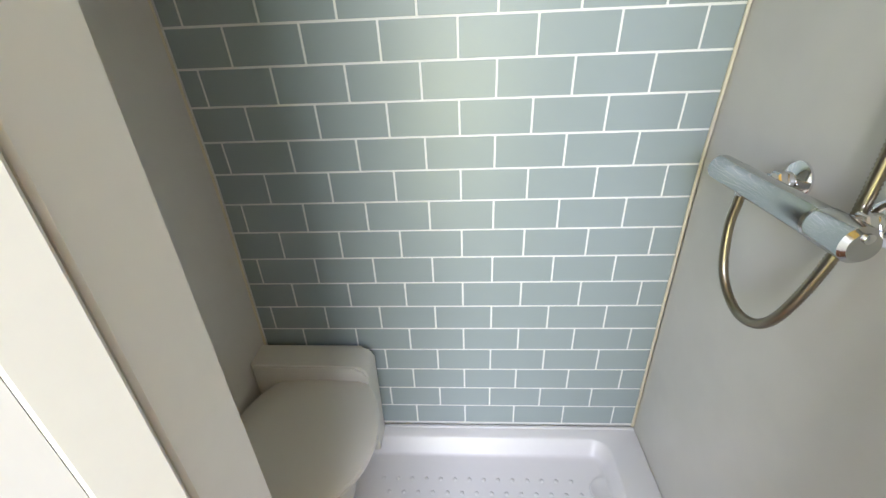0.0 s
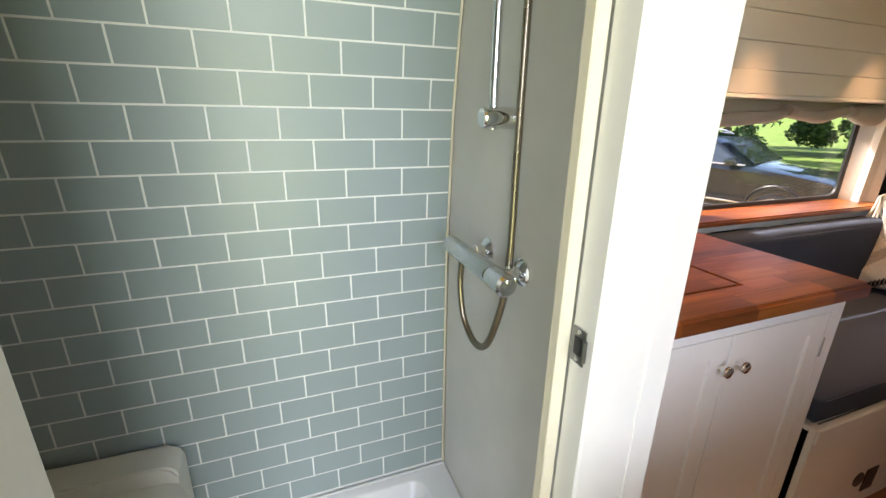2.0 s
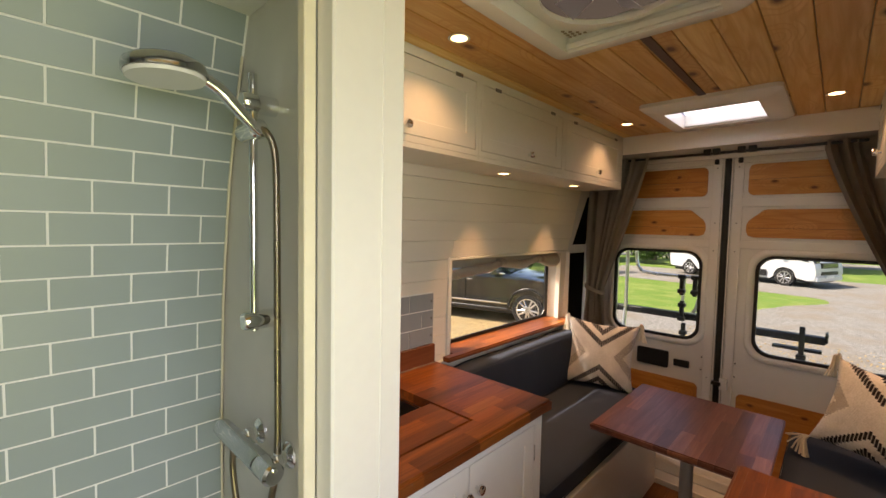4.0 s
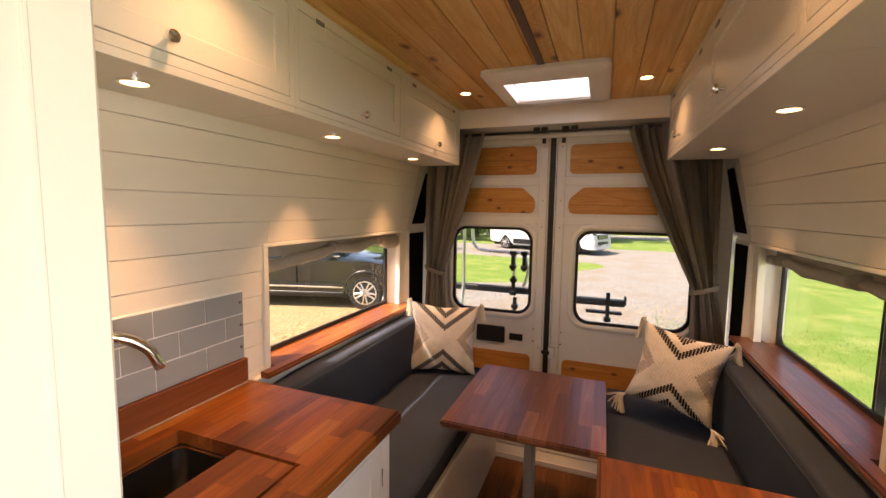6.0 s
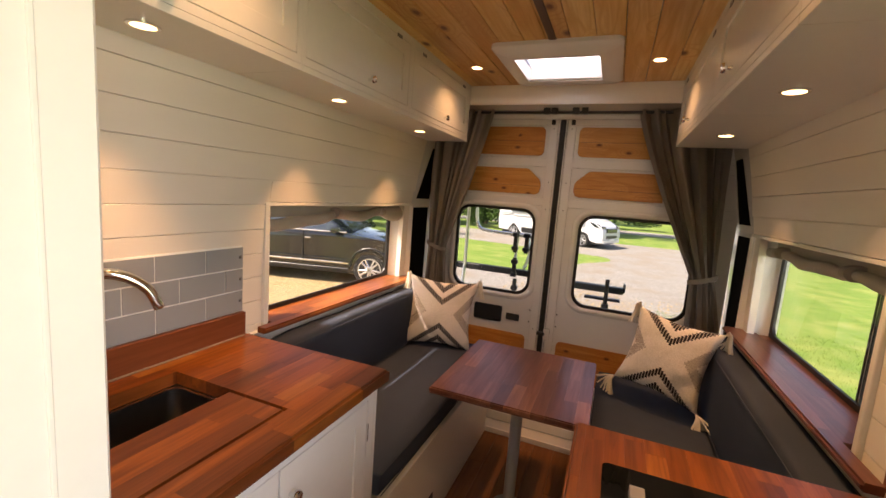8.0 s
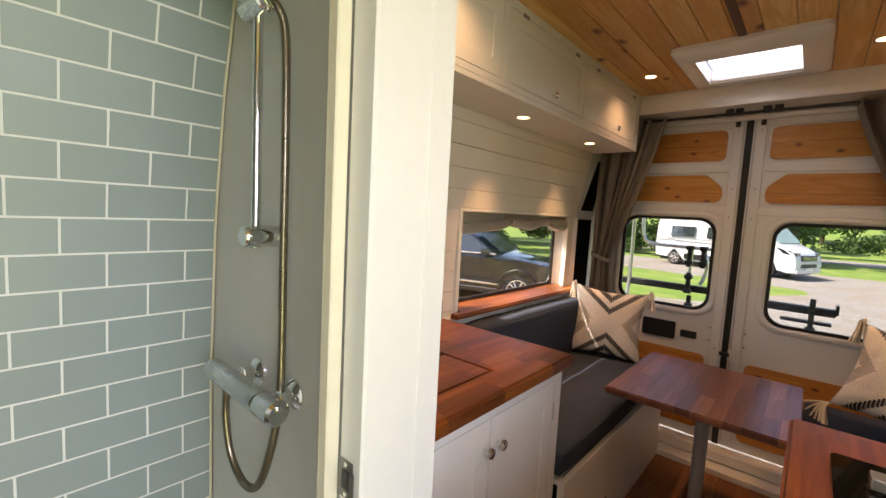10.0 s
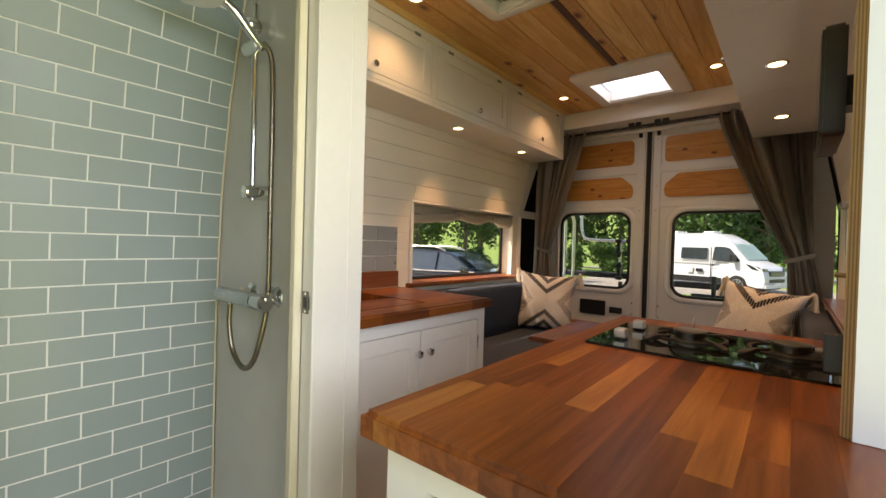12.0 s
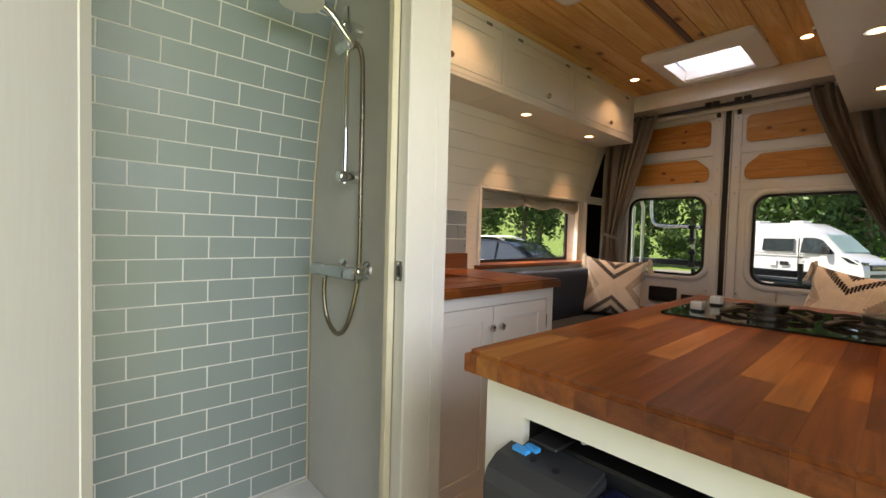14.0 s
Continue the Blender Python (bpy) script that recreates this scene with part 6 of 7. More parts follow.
# corner pillars; near-black sheets on the steel paint the shade inside their openings
for side in (1, -1):
    p = thing("corner_pillar", (3.06, side * 0.93, 0.0), "white steel corner pillar with near-black painted openings beside the rear doors", "pillar", "rear corner pillars")
    bm = bmesh.new()
    zs = [0.0, 0.95, 1.42, 1.8, 2.10]
    rows = []
    for z in zs:
        lean = lining_y(z) + 0.006
        rows.append([bm.verts.new((x, side * (lean + d), z)) for x, d in ((2.905, 0.0), (3.26, 0.0), (3.26, 0.04), (2.905, 0.04))])
    for a, b in zip(rows, rows[1:]):
        for i in range(4):
            bm.faces.new((a[i], a[(i + 1) % 4], b[(i + 1) % 4], b[i]))
    bm.faces.new(rows[0]), bm.faces.new(rows[-1])
    bmesh.ops.recalc_face_normals(bm, faces=bm.faces)
    part("steel", bm, M["metalwhite"], p)
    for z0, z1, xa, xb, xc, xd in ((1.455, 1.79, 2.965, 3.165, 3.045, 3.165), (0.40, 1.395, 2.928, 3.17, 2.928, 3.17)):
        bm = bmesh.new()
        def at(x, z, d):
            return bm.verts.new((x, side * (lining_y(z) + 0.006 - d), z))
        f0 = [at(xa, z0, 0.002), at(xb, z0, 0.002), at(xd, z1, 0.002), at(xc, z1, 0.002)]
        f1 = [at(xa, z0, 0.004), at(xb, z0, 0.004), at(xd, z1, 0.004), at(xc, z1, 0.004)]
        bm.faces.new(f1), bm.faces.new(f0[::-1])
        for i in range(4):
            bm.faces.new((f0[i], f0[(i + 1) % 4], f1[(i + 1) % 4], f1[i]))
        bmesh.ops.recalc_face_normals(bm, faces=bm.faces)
        part("opening", bm, M["void"], p, "near-black sheet painted as an opening's shade")


def curtain(side, top0, top1, tie0, tie1, bot0, bot1, z_top, z_tie, z_bot, folds, label):
    """A gathered curtain: hung at the top between two y's, tied in, falling below."""
    t = thing("curtain", (3.05, side * 0.75, z_bot), label, "curtain", "rear door curtains")
    bm = bmesh.new()
    nu, nv = folds * 10, 40
    rows = []
    for j in range(nv + 1):
        v = j / nv
        z = z_top + (z_bot - z_top) * v
        vt = (z_top - z_tie) / (z_top - z_bot)
        if v < vt:
            q = v / vt
            e = q ** 1.25
            a, b = top0 + (tie0 - top0) * e, top1 + (tie1 - top1) * e
        else:
            q = (v - vt) / (1 - vt)
            e = math.sin(q * math.pi / 2)
            a, b = tie0 + (bot0 - tie0) * e, tie1 + (bot1 - tie1) * e
        amp = 0.027 * (0.55 + 0.45 * min(1, abs(v - vt) * 4))
        row = []
        for i in range(nu + 1):
            u = i / nu
            uu = u + 0.05 * math.sin(u * 9 + side) + 0.022 * math.sin(u * 23 + 2) + 0.015 * math.sin(v * 6 + u * 5)
            ph = uu * folds * 2 * math.pi + 0.5 * math.sin(v * 3 + side)
            deep = 0.55 + 0.75 * abs(math.sin(u * 5.3 + side * 0.7 + v))
            y = a + (b - a) * u + 0.004 * math.sin(ph * 2)
            x = 3.05 + amp * deep * math.sin(ph) + 0.005 * math.sin(ph * 2.3 + v * 7) + 0.008 * math.sin(ph * 0.5 + v * 5) - 0.035 * math.sin(min(1, v / vt) * math.pi) * (1 if u > 0.5 else 0.6)
            row.append(bm.verts.new((x, y, z)))
        rows.append(row)
    for a, b in zip(rows, rows[1:]):
        for i in range(nu):
            bm.faces.new((a[i], a[i + 1], b[i + 1], b[i]))
    geo = bmesh.ops.solidify(bm, geom=bm.faces[:], thickness=0.0018)
    bmesh.ops.recalc_face_normals(bm, faces=bm.faces)
    part("cloth", bm, M["curtain"], t, "gathered taupe cloth", smooth=True, angle=120)
    c = Vector((3.045, (tie0 + tie1) / 2, z_tie))
    w = abs(tie1 - tie0) / 2 + 0.014
    pts = [(c.x + 0.038 * math.sin(a), c.y + w * math.cos(a), c.z + 0.022 * math.cos(a) * side) for a in [2 * math.pi * i / 24 for i in range(25)]]
    tm = bmesh.new()
    ring = []
    for p in pts[:-1]:
        ring.append((tm.verts.new((p[0], p[1], p[2] - 0.013)), tm.verts.new((p[0], p[1], p[2] + 0.013))))
    for a, b in zip(ring, ring[1:] + ring[:1]):
        tm.faces.new((a[0], b[0], b[1], a[1]))
    bmesh.ops.solidify(tm, geom=tm.faces[:], thickness=0.003)
    part("tie_back", tm, M["curtain"], t, "cloth tie-back", smooth=True)
    return t


curtain(1, 0.835, 0.46, 0.845, 0.728, 0.875, 0.69, 2.035, 1.15, 0.60, 6, "taupe linen curtain tied back narrowly beside the rear door")
curtain(-1, -0.80, -0.36, -0.825, -0.715, -0.90, -0.725, 2.035, 1.145, 0.60, 7, "wide taupe linen curtain tied back across the rear door")
cr = thing("curtain_rail", (3.05, 0, 2.04), "thin black curtain rail over the rear doors", "curtain rail")
part("rail", tube([(3.05, -0.91, 2.020), (3.05, 0.91, 2.020)], 0.008, 8), M["black"], cr)
for yq in (0.145, 0.10, -0.02, -0.07):
    part("bracket", box(3.03, 3.06, yq - 0.018, yq + 0.018, 2.010, 2.0445, 0.002), M["black"], cr)

# bicycle rack outside the rear doors
rk = thing("bicycle_rack", (3.6, 0.3, 0.7), "silver tube bicycle rack with black straps outside the rear doors", "bicycle rack")
for yq in (0.845, 0.765):
    part("upright", tube([(3.55, yq, 0.72), (3.60, yq, 0.95), (3.60, yq, 1.40), (3.42, yq, 1.62)], 0.014, 12), M["alloy"], rk, smooth=True)
part("hoop", tube(smooth_path([(3.60, 0.70, 1.46), (3.60, 0.695, 1.34), (3.60, 0.67, 1.265), (3.60, 0.60, 1.243), (3.60, 0.40, 1.237), (3.60, 0.05, 1.232)], 6), 0.013, 12), M["alloy"], rk, smooth=True)
part("hoop", tube(smooth_path([(3.62, 0.285, 1.22), (3.62, 0.265, 1.12), (3.62, 0.28, 1.02), (3.62, 0.30, 0.98)], 6), 0.012, 12), M["alloy"], rk, smooth=True)
part("hoop", tube([(3.62, 0.365, 1.22), (3.62, 0.372, 0.98)], 0.012, 12), M["alloy"], rk, smooth=True)
for ya, yb, z in ((0.87, 0.16, 0.950), (-0.04, -0.415, 0.918)):
    part("wheel_rail", box(3.60, 3.66, min(ya, yb), max(ya, yb), z - 0.028, z + 0.018, 0.006), M["black"], rk, "black wheel rail")
part("lower_rail", box(3.60, 3.65, -0.40, -0.16, 0.832, 0.850, 0.003), M["black"], rk, "thin black lower rail")
part("rail_end", box(3.595, 3.665, -0.425, -0.41, 0.905, 0.965, 0.004), M["black"], rk)
for yq, z0, z1 in ((0.372, 1.10, 1.25), (0.288, 1.10, 1.25), (0.365, 0.93, 1.06), (0.350, 0.78, 0.90), (-0.305, 0.78, 0.99)):
    part("strap", box(3.575, 3.60, yq - 0.014, yq + 0.014, z0, z1, 0.004), M["black"], rk, "black plastic clamp")
for yq, z in ((0.372, 1.235), (0.288, 1.235), (0.372, 1.13), (0.288, 1.13), (0.365, 1.03), (0.365, 0.93), (0.35, 0.83), (-0.305, 0.80)):
    part("clamp", box(3.565, 3.61, yq - 0.024, yq + 0.024, z - 0.016, z + 0.016, 0.005), M["black"], rk)

# the sliding side door, pushed back along the body, seen past the hob-side window
sd = thing("sliding_door", (1.51, -1.17, -0.15), "white sliding van door pushed back along the side, its rear edge dark", "van door")
bm = bmesh.new()
for a, b, z0, z1 in ((0.80, 2.262, -0.20, 0.92), (0.80, 0.95, 0.92, 1.45), (2.10, 2.262, 0.92, 1.45), (0.80, 2.262, 1.45, 2.02)):
    box(a, b, -1.185, -1.135, z0, z1, bm=bm)
part("skin", bm, M["metalwhite"], sd)
part("inner_trim", box(0.82, 2.25, -1.1345, -1.1295, -0.15, 1.98, 0.004), M["slate_trim"], sd, "slate grey inner lining with painted vertical reflections")
part("edge_seal", box(2.2625, 2.276, -1.175, -1.132, -0.18, 2.0, 0.004), M["rubber"], sd, "black rubber edge seal")

# ---- outside ----
GZ = -0.6


def ground_z(x, y):
    far = max(0.0, math.hypot(max(x, 0), y * 0.6) - 42)
    return GZ + 0.0016 * far * far if far < 60 else GZ + 5.76 + (far - 60) * 0.12


def sheet(name, material, xs, ys, lift, label, cat, keep=None):
    verts, faces = [], []
    for x in xs:
        for y in ys:
            verts.append((x, y, ground_z(x, y) + lift))
    m = len(ys)
    for i in range(len(xs) - 1):
        for j in range(m - 1):
            if keep is None or keep((xs[i] + xs[i + 1]) / 2, (ys[j] + ys[j + 1]) / 2):
                faces.append((i * m + j, (i + 1) * m + j, (i + 1) * m + j + 1, i * m + j + 1))
    me = bpy.data.meshes.new(name)
    me.from_pydata(verts, [], faces)
    me.materials.append(material)
    return tagged(new(name, me), label, cat, kind="structure")


far = [-400, -200, -100, -60, -40, -25, -15, -8, -4, 0, 4, 8, 12, 16, 20, 25, 30, 35, 40, 45, 50, 56, 62, 70, 80, 100, 130, 170, 220, 300, 400]
sheet("ground", M["grass"], far, [-400, -250, -150, -100, -70, -50, -35, -25, -15, -8, -4, 0, 4, 8, 15, 25, 35, 50, 70, 100, 150, 250, 400], 0, "bright green mown grass field around the van, rising far away", "lawn")


def edge(a, b, c):
    return lambda x, y: a(x) + 0.25 * noise.noise(Vector((x * 0.7, c, 0))) < y < b(x) + 0.3 * noise.noise(Vector((x * 0.6, c + 9, 0)))


def frange(a, b, s):
    return [a + s * i for i in range(int((b - a) / s) + 1)]


def drive_top(x):
    marks = ((5.0, 1.4), (5.1, 4.4), (11.9, 4.2), (12.8, 1.7), (14.7, 1.05), (17.2, -0.1), (18.6, -0.35), (19.1, 1.0), (19.7, 8.5), (30, 9.0))
    if x <= marks[0][0]:
        return marks[0][1]
    for (xa, a), (xb, b) in zip(marks, marks[1:]):
        if x <= xb:
            return a + (b - a) * (x - xa) / (xb - xa)
    return 9.0



verts, faces = [], []
for i, x in enumerate(frange(3.4, 26, 0.1)):
    lo = -0.1 - 0.27 * x + 0.25 * noise.noise(Vector((x * 0.7, 1, 0)))
    hi = sum(drive_top(x + d) for d in (-0.4, -0.2, 0, 0.2, 0.4)) / 5 + 0.3 * noise.noise(Vector((x * 0.6, 10, 0))) + 0.06 * noise.noise(Vector((x * 4, 10, 0)))
    for k in range(9):
        y = lo + (hi - lo) * k / 8
        verts.append((x, y, ground_z(x, y) + 0.006))
        if i and k:
            b = i * 9 + k
            faces.append((b - 10, b - 1, b, b - 9))
me = bpy.data.meshes.new("gravel_drive")
me.from_pydata(verts, [], faces)
me.materials.append(M["gravel"])
tagged(new("gravel_drive", me), "pale trodden gravel drive behind the van", "driveway", kind="structure")
bark = edge(lambda x: 0.9, lambda x: 9.0, 4.0)
sheet("golden_gravel", M["bark"], frange(-8, 11, 0.3), frange(0.6, 10, 0.3), 0.012, "golden sunlit gravel strip beside the van", "gravel", keep=lambda x, y: bark(x, y) and x + y * 0.4 < 11.5 and (x < 3.3 or y > 0.4 * x))
sheet("gravel_lane", M["gravel"], frange(36, 41, 0.5), frange(-30, 14, 0.5), 0.008, "pale gravel lane across the field", "road")
# pebbles and grass tufts near the windows, as loose geometry
r = random.Random(2)
verts, faces = [], []
for i in range(5200):
    x, y = (r.uniform(2.0, 9.5), r.uniform(1.3, 4.6)) if i < 3600 else (r.uniform(4.5, 11), r.uniform(-3, 2))
    s = r.uniform(0.012, 0.032)
    b = len(verts)
    z = GZ + 0.012
    a0 = r.uniform(0, 6)
    for q in range(4):
        verts.append((x + s * math.cos(a0 + q * 1.57), y + s * math.sin(a0 + q * 1.57) * 0.8, z))
    verts.append((x, y, z + s * 0.7))
    faces += [(b, b + 1, b + 4), (b + 1, b + 2, b + 4), (b + 2, b + 3, b + 4), (b + 3, b, b + 4)]
me = bpy.data.meshes.new("pebbles")
me.from_pydata(verts, [], faces)
me.materials.append(M["bark"])
tagged(new("pebbles", me), "loose golden and grey pebbles on the gravel", "gravel", kind="stuff")
verts, faces = [], []
for i in range(26000):
    x, y = r.uniform(1.2, 10), -1.3 - 7.5 * r.random() ** 1.5
    if i % 4 == 0:
        x, y = r.uniform(-1.5, 1.5), -1.5 - 4 * r.random()
    h, a = r.uniform(0.02, 0.05), r.uniform(0, 6.28)
    w = 0.004
    b = len(verts)
    verts += [(x - w * math.cos(a), y - w * math.sin(a), GZ), (x + w * math.cos(a), y + w * math.sin(a), GZ), (x + r.uniform(-0.02, 0.02), y + r.uniform(-0.02, 0.02), GZ + h)]
    faces.append((b, b + 1, b + 2))
me = bpy.data.meshes.new("grass_blades")
me.from_pydata(verts, [], faces)
me.materials.append(M["grass"])
tagged(new("grass_blades", me), "short green grass blades of the lawn", "grass", kind="stuff")


def leaves(centre, radii, count, size, seed, name, material, parent):
    """A crown or bush of many small leaf clumps with an uneven outline."""
    g = np.random.default_rng(seed)
    lumps = max(5, int(count / 260))
    d = g.normal(size=(lumps, 3))
    d /= np.linalg.norm(d, axis=1)[:, None]
    lc = d * (g.random((lumps, 1)) ** 0.45) * 0.78
    which = g.integers(0, lumps, count)
    off = g.normal(size=(count, 3))
    off /= np.linalg.norm(off, axis=1)[:, None]
    off *= (g.random((count, 1)) ** 0.4) * (0.24 + 0.16 * g.random((lumps, 1)))[which]
    p = (lc[which] + off) * np.array(radii) + np.array(centre)
    u = g.normal(size=(count, 3))
    u /= np.linalg.norm(u, axis=1)[:, None]
    v = np.cross(u, g.normal(size=(count, 3)))
    v /= np.linalg.norm(v, axis=1)[:, None]
    s = size * (0.6 + 0.8 * g.random((count, 1)))
    q = np.stack([p - u * s, p + v * s * 0.5, p + u * s, p - v * s * 0.5], axis=1).reshape(-1, 3)
    me = bpy.data.meshes.new(name)
    me.from_pydata(q.tolist(), [], np.arange(count * 4).reshape(-1, 4).tolist())
    me.materials.append(material)
    base = Vector(root_of(parent).location)
    me.transform(Matrix.Translation(-base))
    ob = new(name, me)
    ob.parent = parent
    return ob


def tree(x, y, h, r0, crown_r, seed, count, size, label, low=0.35, mat="leaf"):
    z = ground_z(x, y)
    t = thing("tree", (x, y, z), label, "tree", "trees round the field")
    rr = random.Random(seed)
    bm = bmesh.new()
    lean = (rr.uniform(-0.5, 0.5), rr.uniform(-0.5, 0.5))
    path = smooth_path([(x, y, z), (x + lean[0] * 0.2, y + lean[1] * 0.2, z + h * 0.3), (x + lean[0] * 0.7, y + lean[1] * 0.6, z + h * 0.6), (x + lean[0], y + lean[1], z + h * 0.9)], 5)
    tube(path, [r0 * (1 - 0.85 * i / (len(path) - 1)) for i in range(len(path))], 9, bm=bm)
    for k in range(7):
        p = path[4 + k]
        a = rr.uniform(0, 6.28)
        ln = crown_r * rr.uniform(0.6, 0.95)
        q = smooth_path([p, p + Vector((math.cos(a) * ln * 0.5, math.sin(a) * ln * 0.5, ln * 0.25)), p + Vector((math.cos(a) * ln, math.sin(a) * ln, ln * 0.6))], 4)
        tube(q, [r0 * 0.35 * (1 - 0.8 * i / (len(q) - 1)) for i in range(len(q))], 6, bm=bm)
    part("trunk", bm, M["trunk"], t, smooth=True)
    leaves((x + lean[0] * 0.6, y + lean[1] * 0.6, z + h * (1 + low) / 2), (crown_r, crown_r, h * (1 - low) / 2 * 1.05), count, size, seed, "crown", M[mat], t)


seed = 10
r = random.Random(77)
# wood behind the camper and to the sink side
for x, y, h in ((30, 4, 11), (32, 9, 12), (29, 13, 11), (33, 0.5, 10), (27, 18, 12), (22, 20, 12), (36, 14, 13), (24, 25, 13), (31, 21, 13), (38, 5, 12)):
    tree(x, y, h, 0.22, r.uniform(2.8, 3.6), seed, 6500, 0.16, "leafy green tree at the edge of the field", low=0.06)
    seed += 1
for x, y, h in ((11.5, 11.5, 9), (14.5, 13, 10), (17.5, 12.5, 9), (9, 14.5, 10), (13, 17, 12), (6, 15, 11), (18, 17, 12)):
    tree(x, y, h, 0.14, r.uniform(2.0, 2.7), seed, 6500, 0.11, "slim leafy tree behind the parked car", low=0.16)
    seed += 1
for x, y, h in ((58, -8, 7), (64, -16, 8), (62, -1, 8), (70, -10, 9), (55, -24, 8), (50, 2, 8), (47, -34, 9)):
    tree(x, y, h, 0.25, r.uniform(3.2, 4.5), seed, 4200, 0.26, "round green tree far across the field", low=0.05, mat="leaf_far")
    seed += 1


def hedge(x0, y0, x1, y1, h, w, n, label):
    t = thing("hedge", ((x0 + x1) / 2, (y0 + y1) / 2, ground_z(x0, y0)), label, "hedge", "hedges at the field's edge")
    global seed
    for k in range(n):
        u = (k + 0.5) / n
        cx, cy = x0 + (x1 - x0) * u, y0 + (y1 - y0) * u
        leaves((cx, cy, ground_z(cx, cy) + h * 0.45), (max(w, abs(x1 - x0) / n * 0.8), max(w, abs(y1 - y0) / n * 0.8), h * 0.6), 3200, 0.10, seed, "foliage", M["leaf"], t)
        seed += 1


hedge(28.5, 6, 27.5, 16, 2.6, 1.2, 5, "dense green hedge under the trees behind the camper van")
hedge(6, 10.5, 17, 10.5, 1.7, 1.0, 5, "dense green hedge behind the parked car")
hedge(44, -2, 46, -26, 2.0, 1.3, 6, "low green hedge with orange flowers beyond the lane")


def wheel(parent, x, y, z, radius, width, side, spokes=10):
    w = part("wheel", lathe([(radius * 0.70, 0), (radius * 0.93, 0.0), (radius, 0.03), (radius, width - 0.03), (radius * 0.93, width), (radius * 0.70, width)], (x, y, z), (0, side, 0), 40), M["tyre"], parent, "black tyre", smooth=True)
    rim = part("rim", ringslab([(radius * 0.70 * math.cos(a), radius * 0.70 * math.sin(a)) for a in [2 * math.pi * i / 36 for i in range(36)]], [(radius * 0.64 * math.cos(a), radius * 0.64 * math.sin(a)) for a in [2 * math.pi * i / 36 for i in range(36)]], 0.05, facing((0, side, 0), (x, y + side * (width - 0.045), z))), M["alloy"], w, "silver rim")
    sp = bmesh.new()
    for k in range(spokes):
        a = 2 * math.pi * k / spokes
        b = a + 0.10 * (1 if k % 2 else -1)
        c, s = math.cos, math.sin
        yy = y + side * (width - 0.006)
        tube([(x + radius * 0.13 * c(a), yy, z + radius * 0.13 * s(a)), (x + radius * 0.66 * c(b), yy - side * 0.01, z + radius * 0.66 * s(b))], 0.025, 6, bm=sp)
    lathe([(radius * 0.16, 0), (radius * 0.15, 0.012)], (x, y + side * (width - 0.012), z), (0, side, 0), 18, bm=sp)
    part("spokes", sp, M["alloy"], w, "silver spokes")
    part("hub_back", lathe([(radius * 0.66, 0), (radius * 0.66, 0.004)], (x, y + side * 0.06, z), (0, side, 0), 30), M["black"], w)


def car_body(outline, widths, parent, mat, arches, name="body"):
    """A side outline (x, z) carried across the width with a turned-in upper body. widths: (z, half width)."""
    def half(z):
        for (z0, a), (z1, b) in zip(widths, widths[1:]):
            if z <= z1:
                return a + (b - a) * max(0, (z - z0)) / (z1 - z0)
        return widths[-1][1]
    bm = bmesh.new()
    rows = []
    for s in (-1.0, -0.93, -0.6, 0, 0.6, 0.93, 1.0):
        row = []
        for x, z in outline:
            drop = 0.05 * (abs(s) ** 4) if z > widths[1][0] else 0
            row.append(bm.verts.new((x, s * half(z), z - drop)))
        rows.append(row)
    k = len(outline)
    for a, b in zip(rows, rows[1:]):
        for i in range(k):
            bm.faces.new((a[i], a[(i + 1) % k], b[(i + 1) % k], b[i]))
    bm.faces.new(rows[0][::-1]), bm.faces.new(rows[-1])
    bmesh.ops.triangulate(bm, faces=[f for f in bm.faces if len(f.verts) > 4])
    bmesh.ops.recalc_face_normals(bm, faces=bm.faces)
    return part(name, bm, mat, parent, smooth=True, angle=35)


def arch(cx, cz, r, x_dir=1, n=9):
    return [(cx - x_dir * r * math.cos(math.pi * i / n), cz + r * math.sin(math.pi * i / n)) for i in range(n + 1)]


def side_patch(points, y, parent, mat, name, label="", t=0.006, y_top=None):
    """A flat pane or strip on the flank; y_top leans it in."""
    zs = [p[1] for p in points]
    z0, z1 = min(zs), max(zs)
    bm = bmesh.new()
    yy = lambda z: y if y_top is None else y + (y_top - y) * (z - z0) / (z1 - z0)
    s = 1 if y > 0 else -1
    a = [bm.verts.new((x, yy(z) - s * 0.02, z)) for x, z in points]
    b = [bm.verts.new((x, yy(z) + s * t, z)) for x, z in points]
    bm.faces.new(a), bm.faces.new(b)
    for i in range(len(points)):
        bm.faces.new((a[i], a[(i + 1) % len(points)], b[(i + 1) % len(points)], b[i]))
    bmesh.ops.recalc_face_normals(bm, faces=bm.faces)
    return part(name, bm, mat, parent, label)


